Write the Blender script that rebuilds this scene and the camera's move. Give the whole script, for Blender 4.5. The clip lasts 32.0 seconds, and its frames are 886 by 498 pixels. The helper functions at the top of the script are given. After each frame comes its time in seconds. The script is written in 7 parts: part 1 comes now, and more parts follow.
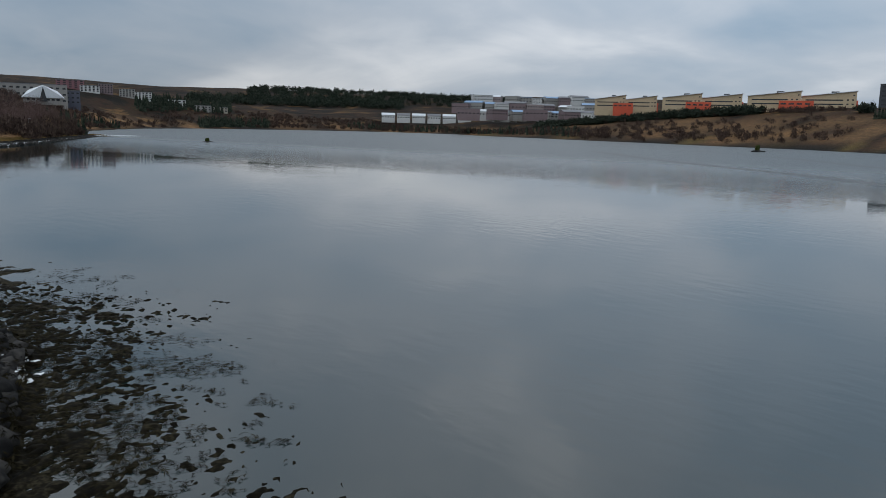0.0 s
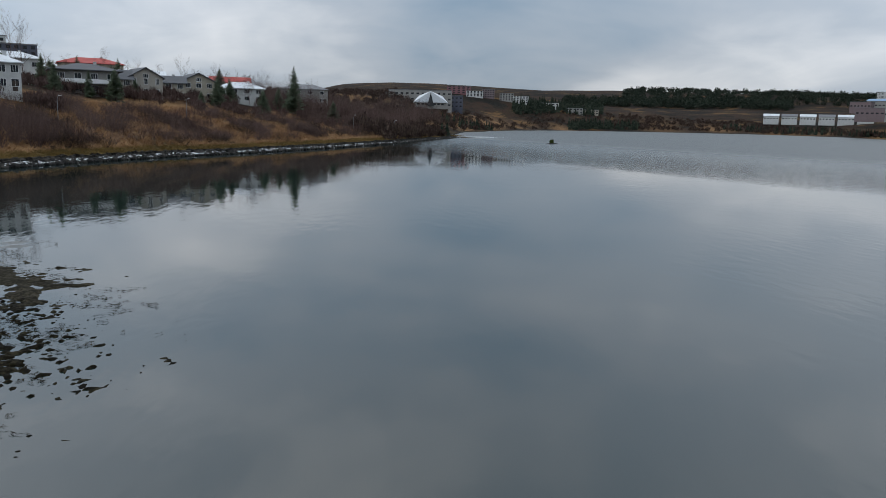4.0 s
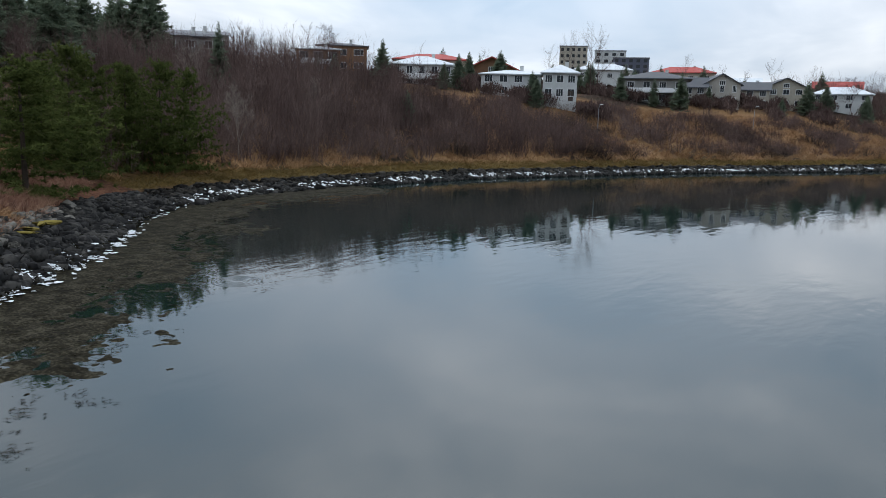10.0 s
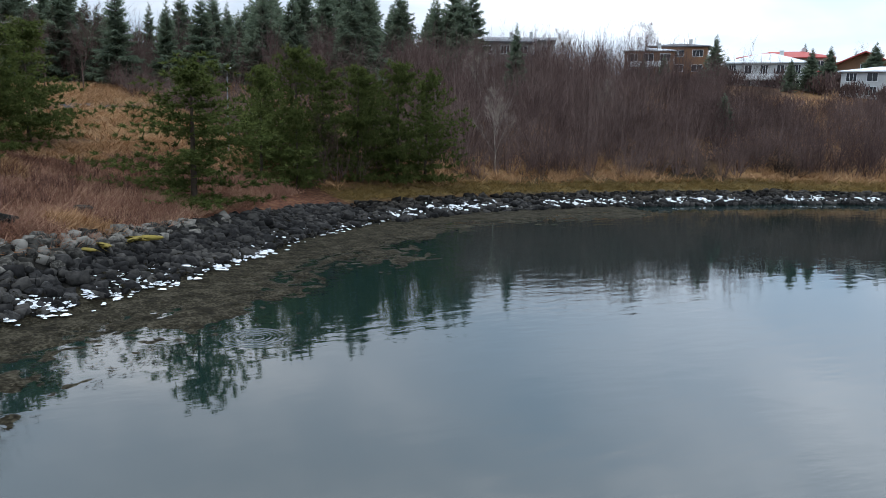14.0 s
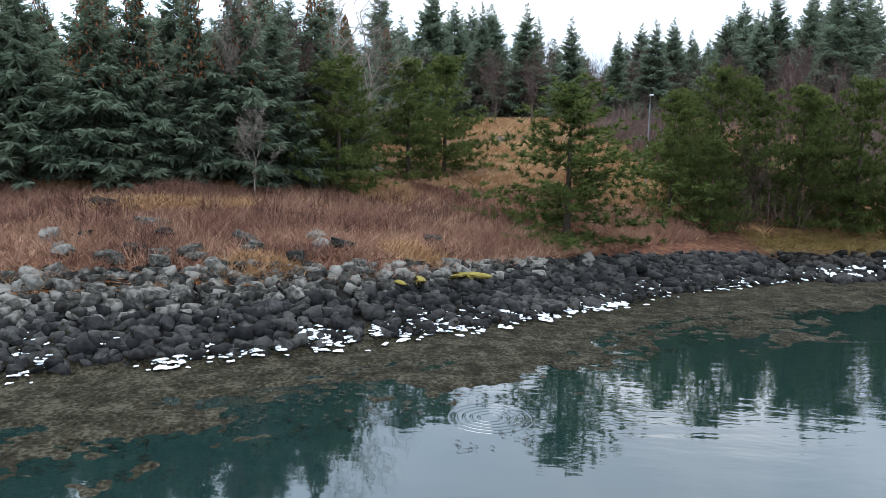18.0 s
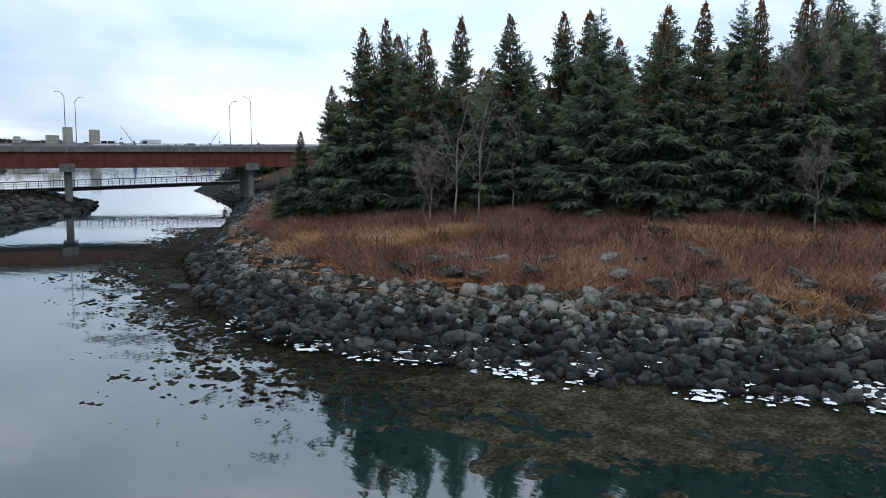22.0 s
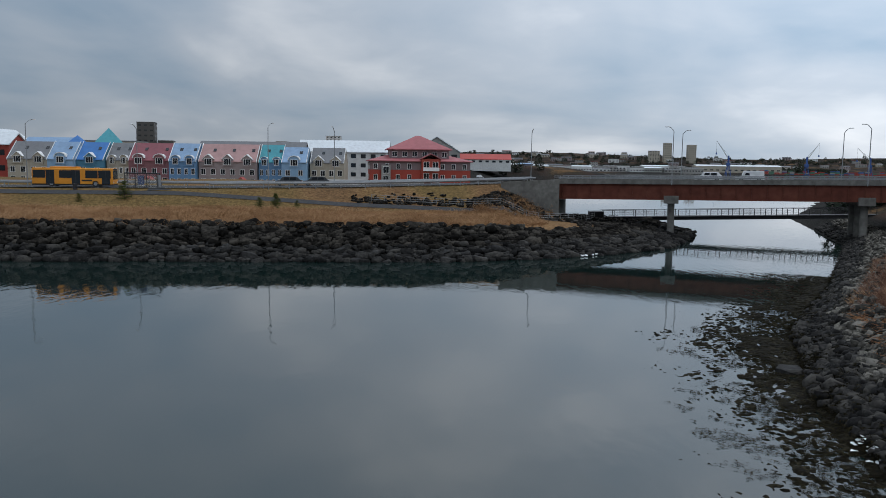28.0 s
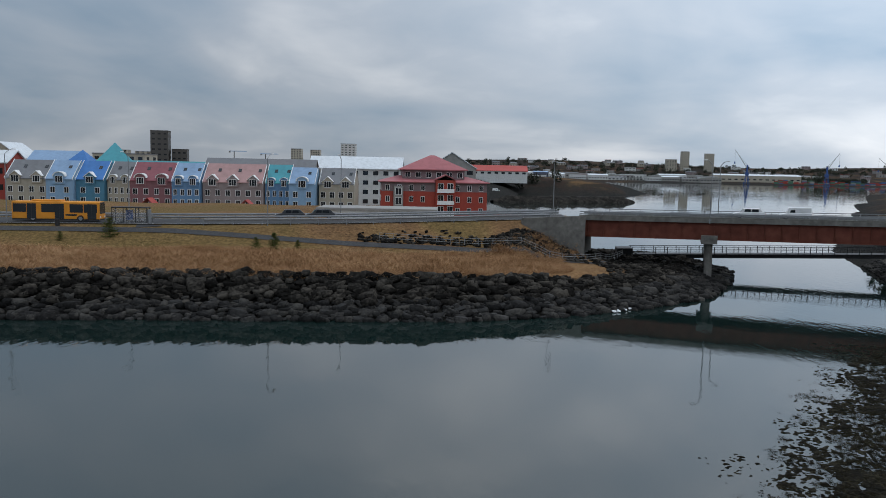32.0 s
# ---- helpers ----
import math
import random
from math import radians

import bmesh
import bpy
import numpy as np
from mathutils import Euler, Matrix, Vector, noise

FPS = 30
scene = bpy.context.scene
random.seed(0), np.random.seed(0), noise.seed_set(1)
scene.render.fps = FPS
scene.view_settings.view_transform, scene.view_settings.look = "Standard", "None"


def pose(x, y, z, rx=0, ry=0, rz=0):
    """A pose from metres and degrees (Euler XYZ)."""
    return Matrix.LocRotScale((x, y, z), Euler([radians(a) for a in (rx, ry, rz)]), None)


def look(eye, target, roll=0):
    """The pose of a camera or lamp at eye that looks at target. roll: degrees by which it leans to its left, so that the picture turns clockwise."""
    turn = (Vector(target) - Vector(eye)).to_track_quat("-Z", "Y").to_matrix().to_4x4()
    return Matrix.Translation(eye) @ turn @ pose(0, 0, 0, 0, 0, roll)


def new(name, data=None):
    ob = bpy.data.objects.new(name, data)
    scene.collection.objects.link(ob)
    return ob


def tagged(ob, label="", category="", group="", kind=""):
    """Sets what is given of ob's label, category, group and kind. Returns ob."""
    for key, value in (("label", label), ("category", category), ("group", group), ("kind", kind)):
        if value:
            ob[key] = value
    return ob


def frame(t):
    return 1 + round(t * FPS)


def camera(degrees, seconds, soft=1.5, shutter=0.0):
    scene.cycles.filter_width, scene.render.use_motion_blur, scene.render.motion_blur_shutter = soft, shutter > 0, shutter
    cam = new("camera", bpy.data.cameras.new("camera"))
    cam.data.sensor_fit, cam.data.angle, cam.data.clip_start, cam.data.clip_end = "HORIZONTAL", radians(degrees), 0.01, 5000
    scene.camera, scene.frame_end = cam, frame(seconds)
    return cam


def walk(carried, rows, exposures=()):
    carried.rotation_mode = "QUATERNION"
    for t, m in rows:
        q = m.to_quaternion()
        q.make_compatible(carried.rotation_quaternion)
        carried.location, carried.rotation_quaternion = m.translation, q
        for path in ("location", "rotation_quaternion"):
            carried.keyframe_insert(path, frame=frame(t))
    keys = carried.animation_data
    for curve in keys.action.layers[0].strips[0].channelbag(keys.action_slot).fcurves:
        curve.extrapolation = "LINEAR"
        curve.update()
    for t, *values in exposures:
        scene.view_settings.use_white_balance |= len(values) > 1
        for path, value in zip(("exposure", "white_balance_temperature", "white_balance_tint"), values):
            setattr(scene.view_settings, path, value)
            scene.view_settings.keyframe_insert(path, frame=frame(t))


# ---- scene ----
# ---- camera: seconds, eye, yaw to the left of +y, pitch, roll ----
cam = camera(59.7, 32.0, soft=0.8)
PATH = [
    (0, 20.76, 58.61, 7.93, -217.15, -8.92, 1.41),
    (0.5, 18.74, 58.08, 7.99, -216.08, -8.96, 1.35),
    (1, 16.49, 57.20, 7.97, -213.53, -9.04, 1.28),
    (1.5, 14.26, 56.19, 7.88, -210.58, -9.08, 1.23),
    (2, 12.08, 55.36, 7.86, -207.53, -9.13, 1.23),
    (2.5, 9.90, 54.74, 7.91, -203.65, -9.21, 1.22),
    (3, 7.72, 54.06, 7.99, -199.09, -9.27, 1.25),
    (3.5, 5.61, 52.98, 8.05, -194.52, -9.36, 1.35),
    (4, 3.67, 51.35, 7.97, -189.91, -9.41, 1.34),
    (4.5, 1.86, 49.63, 7.90, -185.45, -9.45, 1.33),
    (6.5, -5.17, 43.06, 7.99, -169.95, -9.57, 1.49),
    (7, -6.03, 40.80, 8.18, -166.22, -9.60, 1.59),
    (7.5, -6.58, 38.44, 8.20, -162.68, -9.63, 1.62),
    (8, -7.26, 36.26, 8.24, -159.03, -9.66, 1.65),
    (8.5, -7.93, 34.12, 8.26, -155.36, -9.66, 1.59),
    (9, -7.79, 31.48, 8.26, -152.03, -9.69, 1.56),
    (9.5, -7.99, 29.05, 8.21, -148.72, -9.72, 1.45),
    (10, -8.08, 26.49, 8.29, -145.58, -9.76, 1.45),
    (10.5, -7.95, 24.02, 8.22, -142.72, -9.72, 1.42),
    (11, -8.01, 21.77, 8.17, -139.87, -9.69, 1.31),
    (11.5, -7.99, 19.52, 8.12, -137.06, -9.65, 1.22),
    (12, -7.92, 17.31, 8.15, -133.95, -9.67, 1.28),
    (12.5, -7.69, 15.12, 8.15, -129.82, -9.69, 1.36),
    (13, -7.29, 13.00, 8.21, -125.77, -9.77, 1.36),
    (13.5, -6.77, 10.74, 8.23, -121.83, -9.81, 1.37),
    (15.5, -2.43, 3.01, 7.65, -108.86, -8.91, 1.39),
    (16, -1.21, 1.37, 7.69, -103.69, -8.71, 1.46),
    (16.5, -0.25, 0.24, 7.85, -98.34, -8.59, 1.50),
    (17, 0.17, 0.01, 7.76, -92.93, -8.35, 1.38),
    (17.5, 0.18, 0.11, 7.74, -87.63, -8.06, 1.32),
    (18, 0.05, 0.20, 7.73, -82.61, -7.75, 1.20),
    (18.5, -0.03, 0.24, 7.72, -77.71, -7.43, 1.06),
    (19, -0.08, 0.18, 7.73, -72.88, -7.13, 0.95),
    (19.5, -0.05, 0.11, 7.68, -68.29, -6.73, 0.83),
    (20, 0.01, 0.07, 7.93, -63.84, -6.90, 0.85),
    (20.5, 0.04, 0.04, 8.00, -58.95, -6.76, 0.74),
    (21, 0.02, 0.03, 8.01, -53.73, -6.63, 0.72),
    (21.5, 0.00, 0.02, 8.01, -48.25, -6.53, 0.73),
    (22, -0.02, -0.01, 8.04, -42.87, -6.51, 0.62),
    (22.5, -0.04, -0.04, 8.05, -37.58, -6.45, 0.53),
    (23, -0.05, -0.04, 8.05, -32.27, -6.38, 0.49),
    (23.5, -0.09, -0.10, 8.05, -27.33, -6.33, 0.50),
    (24, -0.11, -0.13, 8.05, -23.22, -6.27, 0.49),
    (24.5, 0.00, -0.00, 7.99, -18.79, -6.19, 0.50),
    (25, -0.17, -0.16, 8.05, -14.14, -6.16, 0.64),
    (25.5, -0.18, -0.24, 8.45, -9.78, -6.09, 0.63),
    (26, -0.29, -0.33, 9.18, -6.45, -6.17, 0.55),
    (26.5, -0.24, 0.10, 9.72, -4.07, -6.21, 0.56),
    (28.5, -0.16, 5.17, 11.59, -0.85, -6.02, 0.89),
    (29, -0.12, 6.79, 12.14, -0.61, -5.94, 0.91),
    (29.5, -0.10, 8.28, 12.64, -0.39, -5.86, 0.96),
    (30, -0.07, 9.62, 13.11, -0.20, -5.78, 1.03),
    (30.5, -0.16, 10.70, 13.66, -0.11, -5.73, 1.07),
    (31, -0.14, 11.87, 14.19, -0.07, -5.71, 1.11),
    (31.5, -0.07, 13.20, 14.72, -0.03, -5.67, 1.15),
    (32, -0.08, 14.62, 15.27, -0.03, -5.66, 1.18),
]


def view(x, y, z, yaw, pitch, roll):
    a, b = radians(yaw), radians(pitch)
    ahead = Vector((-math.sin(a) * math.cos(b), math.cos(a) * math.cos(b), math.sin(b)))
    return look((x, y, z), Vector((x, y, z)) + ahead, roll)


# the camera's exposure in stops, and its white balance
EXPOSURES = [(0, -0.25, 6500, 10), (4, -0.1, 6500, 10), (7, 0.15, 6450, 10), (10, 0.28, 6400, 10), (13, 0.62, 6300, 10), (16, 1.12, 6150, 10), (18, 1.45, 6150, 10), (20, 1.45, 6150, 10), (22, 0.48, 6150, 10), (24, 0.05, 6250, 10), (26, -0.08, 6350, 10), (32, -0.12, 6450, 10)]
walk(cam, [(t, view(*p)) for t, *p in PATH], EXPOSURES)

# ---- world, sun ----
world = bpy.data.worlds.new("overcast_sky")
scene.world = world
world.use_nodes = True
wt = world.node_tree
wt.nodes.clear()


def wnode(kind, **kw):
    n = wt.nodes.new(kind)
    for k, v in kw.items():
        n.inputs[k].default_value = v
    return n


# a grey cloud deck: noise laid out on a flat layer overhead, mixed over a clear sky
geo = wnode("ShaderNodeTexCoord")
sep = wnode("ShaderNodeSeparateXYZ")
wt.links.new(geo.outputs["Generated"], sep.inputs[0])


def wmath(op, a, b=0.0):
    n = wt.nodes.new("ShaderNodeMath")
    n.operation = op
    for i, v in enumerate((a, b)):
        if isinstance(v, (int, float)):
            n.inputs[i].default_value = v
        else:
            wt.links.new(v, n.inputs[i])
    return n.outputs[0]


up = wmath("ADD", wmath("ABSOLUTE", sep.outputs[2]), 0.26)
layer = wnode("ShaderNodeCombineXYZ")
wt.links.new(wmath("DIVIDE", sep.outputs[0], up), layer.inputs[0])
wt.links.new(wmath("DIVIDE", sep.outputs[1], up), layer.inputs[1])
big = wnode("ShaderNodeTexNoise", Scale=0.8, Detail=5.0, Roughness=0.45, Distortion=0.6)
fine = wnode("ShaderNodeTexNoise", Scale=2.6, Detail=5.0, Roughness=0.5, Distortion=0.4)
wt.links.new(layer.outputs[0], big.inputs["Vector"])
wt.links.new(layer.outputs[0], fine.inputs["Vector"])
clouds = wmath("ADD", wmath("MULTIPLY", big.outputs[0], 0.78), wmath("MULTIPLY", fine.outputs[0], 0.22))
ramp = wt.nodes.new("ShaderNodeValToRGB")
stops = ((0.28, (0.215, 0.315, 0.425, 1)), (0.49, (0.43, 0.485, 0.555, 1)), (0.71, (0.86, 0.87, 0.885, 1)))
ramp.color_ramp.elements[0].position, ramp.color_ramp.elements[0].color = stops[0]
ramp.color_ramp.elements[1].position, ramp.color_ramp.elements[1].color = stops[2]
mid = ramp.color_ramp.elements.new(stops[1][0])
mid.color = stops[1][1]
sky = wt.nodes.new("ShaderNodeTexSky")
sky.sky_type, sky.sun_disc = "NISHITA", False
SUN_UP, SUN_ROUND = radians(58), radians(62)
sky.sun_elevation, sky.sun_rotation = SUN_UP, SUN_ROUND
SKY = 0.95
bg_sky, bg_cloud = wnode("ShaderNodeBackground", Strength=0.08), wnode("ShaderNodeBackground", Strength=0.80)
wt.links.new(sky.outputs[0], bg_sky.inputs[0])
wt.links.new(ramp.outputs[0], bg_cloud.inputs[0])
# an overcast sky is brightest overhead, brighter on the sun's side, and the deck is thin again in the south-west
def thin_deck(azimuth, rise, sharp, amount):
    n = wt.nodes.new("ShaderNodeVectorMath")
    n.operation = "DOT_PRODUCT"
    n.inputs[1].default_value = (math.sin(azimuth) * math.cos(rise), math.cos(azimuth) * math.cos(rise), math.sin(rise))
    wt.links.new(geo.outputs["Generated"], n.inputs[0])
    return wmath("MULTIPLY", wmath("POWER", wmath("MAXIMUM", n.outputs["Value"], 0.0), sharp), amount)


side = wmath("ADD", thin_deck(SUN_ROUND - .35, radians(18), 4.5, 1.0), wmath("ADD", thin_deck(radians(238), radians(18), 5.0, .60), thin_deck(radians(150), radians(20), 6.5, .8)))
# the deck is thicker and bluer in the north-west
wt.links.new(wmath("SUBTRACT", clouds, thin_deck(radians(325), radians(10), 5.0, .06)), ramp.inputs[0])
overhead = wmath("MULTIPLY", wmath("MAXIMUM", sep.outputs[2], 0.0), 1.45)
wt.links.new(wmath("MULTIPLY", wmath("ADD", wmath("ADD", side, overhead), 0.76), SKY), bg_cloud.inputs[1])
over = wnode("ShaderNodeMixShader", Fac=0.93)
wt.links.new(bg_sky.outputs[0], over.inputs[1])
wt.links.new(bg_cloud.outputs[0], over.inputs[2])
out = wnode("ShaderNodeOutputWorld")
wt.links.new(over.outputs[0], out.inputs[0])

sun = new("sun", bpy.data.lights.new("sun", "SUN"))
sun.data.energy, sun.data.angle, sun.data.color = 0.8, radians(30), (1.0, 0.97, 0.93)
sun.matrix_world = look((0, 0, 50), (-math.sin(SUN_ROUND) * math.cos(SUN_UP), -math.cos(SUN_ROUND) * math.cos(SUN_UP), 50 - math.sin(SUN_UP)))


# ---- materials ----
def material(name, colors, scale=3.0, rough=0.8, bump=0.0, bump_scale=None, metal=0.0, island=False, per_object=0.0, detail=6.0, spread=(0.3, 0.7), coat=0.0, spec=None):
    """A surface of two or three colours that run into each other at two scales, with fine relief."""
    m = bpy.data.materials.new(name)
    m.use_nodes = True
    nt = m.node_tree
    b = nt.nodes["Principled BSDF"]
    b.inputs["Roughness"].default_value, b.inputs["Metallic"].default_value = rough, metal
    if spec is None and rough >= .7:
        spec = .15
    if spec is not None:
        b.inputs["Specular IOR Level"].default_value = spec
    tc = nt.nodes.new("ShaderNodeTexCoord")
    n1, n2 = nt.nodes.new("ShaderNodeTexNoise"), nt.nodes.new("ShaderNodeTexNoise")
    n1.inputs["Scale"].default_value, n1.inputs["Detail"].default_value = scale, detail
    n2.inputs["Scale"].default_value, n2.inputs["Detail"].default_value = scale * 0.13, 3.0
    for n in (n1, n2):
        nt.links.new(tc.outputs["Object"], n.inputs["Vector"])
    mix = nt.nodes.new("ShaderNodeMath")
    mix.operation = "MULTIPLY_ADD"
    mix.inputs[1].default_value = 0.6
    nt.links.new(n1.outputs[0], mix.inputs[0])
    half = nt.nodes.new("ShaderNodeMath")
    half.operation = "MULTIPLY"
    half.inputs[1].default_value = 0.4
    nt.links.new(n2.outputs[0], half.inputs[0])
    nt.links.new(half.outputs[0], mix.inputs[2])
    fac = mix.outputs[0]
    if island or per_object:
        src = nt.nodes.new("ShaderNodeNewGeometry").outputs["Random Per Island"] if island else nt.nodes.new("ShaderNodeObjectInfo").outputs["Random"]
        k = nt.nodes.new("ShaderNodeMath")
        k.operation = "MULTIPLY_ADD"
        k.inputs[1].default_value = per_object or 0.35
        k.inputs[2].default_value = -(per_object or 0.35) / 2
        nt.links.new(src, k.inputs[0])
        add = nt.nodes.new("ShaderNodeMath")
        add.operation = "ADD"
        nt.links.new(fac, add.inputs[0])
        nt.links.new(k.outputs[0], add.inputs[1])
        fac = add.outputs[0]
    r = nt.nodes.new("ShaderNodeValToRGB")
    e = r.color_ramp.elements
    e[0].position, e[1].position = spread
    e[0].color, e[1].color = (*colors[0], 1), (*colors[-1], 1)
    if len(colors) > 2:
        e.new(sum(spread) / 2).color = (*colors[1], 1)
    nt.links.new(fac, r.inputs[0])
    nt.links.new(r.outputs[0], b.inputs["Base Color"])
    if bump:
        bn = nt.nodes.new("ShaderNodeBump")
        bn.inputs["Strength"].default_value = bump
        n3 = nt.nodes.new("ShaderNodeTexNoise")
        n3.inputs["Scale"].default_value, n3.inputs["Detail"].default_value = bump_scale or scale * 2, 5.0
        nt.links.new(tc.outputs["Object"], n3.inputs["Vector"])
        nt.links.new(n3.outputs[0], bn.inputs["Height"])
        nt.links.new(bn.outputs[0], b.inputs["Normal"])
    return m


def part(name, bm, mat, parent=None, label="", smooth=False):
    """Link a bmesh as one mesh object under a thing or a part."""
    me = bpy.data.meshes.new(name)
    bm.to_mesh(me)
    bm.free()
    return share(name, me, mat, parent, label, smooth)


def share(name, me, mat=None, parent=None, label="", smooth=False):
    if mat and not me.materials:
        me.materials.append(mat)
    if smooth:
        me.polygons.foreach_set("use_smooth", [True] * len(me.polygons))
    ob = new(name, me)
    ob.parent = parent
    if label:
        tagged(ob, label)
    return ob


def raw(name, verts, faces, mat, parent=None, label="", smooth=False):
    me = bpy.data.meshes.new(name)
    me.from_pydata([tuple(map(float, v)) for v in verts], [], [tuple(map(int, f)) for f in faces])
    return share(name, me, mat, parent, label, smooth)


def thing(name, m, label, category, group=""):
    ob = new(name)
    ob.empty_display_size = 0.2
    ob.matrix_basis = m
    return tagged(ob, label, category, group)


def box(bm, x0, x1, y0, y1, z0, z1, bevel=0.0):
    r = bmesh.ops.create_cube(bm, size=1.0, matrix=Matrix.Translation(((x0 + x1) / 2, (y0 + y1) / 2, (z0 + z1) / 2)) @ Matrix.Diagonal((x1 - x0, y1 - y0, z1 - z0, 1)))
    if bevel:
        bmesh.ops.bevel(bm, geom=list({e for v in r["verts"] for e in v.link_edges}), offset=bevel, segments=1, affect="EDGES")
    return bm


def cyl(bm, a, b, r0, r1=None, n=8):
    a, b = Vector(a), Vector(b)
    m = Matrix.Translation((a + b) / 2) @ (b - a).to_track_quat("Z", "Y").to_matrix().to_4x4()
    bmesh.ops.create_cone(bm, cap_ends=True, segments=n, radius1=r0, radius2=r0 if r1 is None else r1, depth=(b - a).length, matrix=m)
    return bm


def boxes(*list_of_bounds, bevel=0.0):
    bm = bmesh.new()
    for b in list_of_bounds:
        box(bm, *b, bevel=bevel)
    return bm


# ---- the lie of the land ----
# the water's edge: x, y, height and width of the first slope, then the further slope and its cap
SHORE = [
    (2700, 2200, 3, 9, .03, 20), (1300, 1400, 3, 9, .03, 20), (500, 900, 3, 9, .06, 20), (270, 510, 3, 8, .10, 14), (130, 260, 3, 8, .12, 12),
    (84, 180, 3.4, 7, .25, 9), (74, 150, 3.4, 7, .3, 9), (67, 131, 3.4, 7, .3, 9), (64, 121, 3.4, 7, .3, 8.4), (52, 100, 3.4, 6.5, .2, 7.5), (37.5, 75, 3.4, 6.5, .13, 7),
    (24.8, 55.7, 3.3, 6.5, .13, 7), (18.5, 40, 3.0, 6.0, .16, 7), (16.5, 30, 2.9, 6, .16, 7), (17.7, 25, 2.9, 6, .17, 7), (21.5, 16.7, 2.9, 5.5, .17, 7.5), (25, 10.5, 2.9, 5.5, .17, 7.4),
    (29, 5, 2.7, 6, .16, 7.2), (34, -.2, 2.4, 6.5, .17, 7.4), (41.8, -7.9, 2.0, 7, .20, 8.4), (48.5, -17, 1.6, 8, .26, 12), (51.5, -26, 1.4, 8, .25, 13), (51.5, -40, 1.3, 8, .2, 14),
    (48, -62, 1.3, 8, .28, 15.5), (40, -82, 1.2, 8, .31, 15.5), (30, -104, 1.2, 8, .30, 15.5), (15, -128, 1.2, 8, .24, 14), (0, -158, 1.2, 8, .23, 14), (-25, -212, 1.2, 8, .25, 14),
    (-40, -252, 1.2, 8, .22, 15), (-67, -322, 1.0, 10, .14, 18), (-88, -352, .6, 10, .05, 10), (-75, -375, .6, 12, .10, 22), (-105, -500, .6, 20, .2, 28), (-200, -720, .6, 20, .3, 32),
    (-300, -850, .6, 25, .12, 36), (-420, -900, .6, 30, .10, 28), (-560, -900, .6, 30, .11, 28), (-600, -760, .6, 30, .14, 32), (-540, -620, .6, 20, .16, 32), (-500, -430, 1, 8, .19, 33),
    (-455, -240, 1.2, 6, .19, 33), (-430, -150, 1.2, 6, .19, 33), (-360, -60, 2, 6, .15, 20), (-250, 30, 3, 6, .1, 10), (-100, 84, 3.4, 6, .07, 5.4), (-45, 90.2, 3.6, 6.6, .07, 5.4),
    (-22, 91.9, 3.6, 7, .07, 5.4), (1, 93.6, 3.6, 7.5, .07, 5.4), (12, 97.2, 3.4, 8, .07, 5.4), (22, 102.8, 3.2, 9, .06, 5), (33.5, 112.4, 2.6, 9, .05, 4.4), (42, 128, 2, 8, .05, 4.2), (46, 139, 2, 7, .05, 4),
    (46, 146, 2, 7, .05, 4), (40, 156, 2, 7, .05, 4), (25, 165, 2, 6, .05, 4), (18, 180, 2.4, 1.5, .01, 3), (18, 258, 2.4, 1.5, .01, 3), (-18, 260, 2.4, 1.5, .01, 3), (-18, 275, 2.4, 1.5, .01, 3),
    (10, 330, 2.4, 3, .01, 4), (28, 480, 2.4, 5, .02, 4), (30, 492, 2.4, 4, .02, 4), (116, 488, 2.2, 3, .02, 3), (124, 500, 2.2, 3, .02, 3), (112, 512, 2.2, 3, .02, 3), (44, 522, 2.4, 4, .02, 4),
    (60, 640, 4, 8, .3, 17), (150, 660, 5, 10, .3, 15), (190, 720, 5, 10, .3, 12), (120, 800, 4, 12, .2, 12), (90, 2080, 3, 2, .01, 5), (1500, 2150, 3, 2, .01, 5), (2500, 2300, 3, 2, .01, 5),
]
SH = np.array(SHORE, float)
ROAD = np.array([(-420, 60, 6.5), (-250, 103, 6.7), (-120, 121, 6.9), (-62, 127.2, 7.15), (-38, 129.0, 7.3), (-15, 133.5, 7.6), (5, 137.2, 8.2), (22, 136.2, 8.8), (40, 131.0, 9.1), (65, 123.2, 9.4), (85, 117.0, 9.7), (130, 104, 9.5), (220, 90, 11)], float)


def inside(p, poly):
    x, y = p[:, 0], p[:, 1]
    hit = np.zeros(len(p), bool)
    for (x0, y0), (x1, y1) in zip(poly, np.roll(poly, -1, 0)):
        cross = (y0 > y) != (y1 > y)
        with np.errstate(divide="ignore", invalid="ignore"):
            hit ^= cross & (x < (x1 - x0) * (y - y0) / (y1 - y0) + x0)
    return hit


def along(p, line):
    """The distance from each of p to a polyline, and the line's further columns at the nearest place."""
    best = np.full(len(p), 1e9)
    vals = np.zeros((len(p), line.shape[1] - 2))
    for a, b in zip(line[:-1], line[1:]):
        ab = b[:2] - a[:2]
        f = np.clip(((p - a[:2]) @ ab) / (ab @ ab), 0, 1)
        d = np.hypot(*(p - a[:2] - f[:, None] * ab).T)
        near = d < best
        best[near] = d[near]
        vals[near] = (a[2:] + f[:, None] * (b[2:] - a[2:]))[near]
    return best, vals


def sig(x):
    return 1 / (1 + np.exp(-np.clip(x, -30, 30)))


def step(a, b, x):
    f = np.clip((x - a) / (b - a), 0, 1)
    return f * f * (3 - 2 * f)


def wave(x, y):
    """A smooth unevenness between -1 and 1, about 25 m long."""
    return (np.sin(x * .21 + 1.3 * np.sin(y * .13)) + np.sin(y * .19 + 1.7 * np.sin(x * .11 + 1)) + np.sin((x + y) * .083 + 2)) / 3


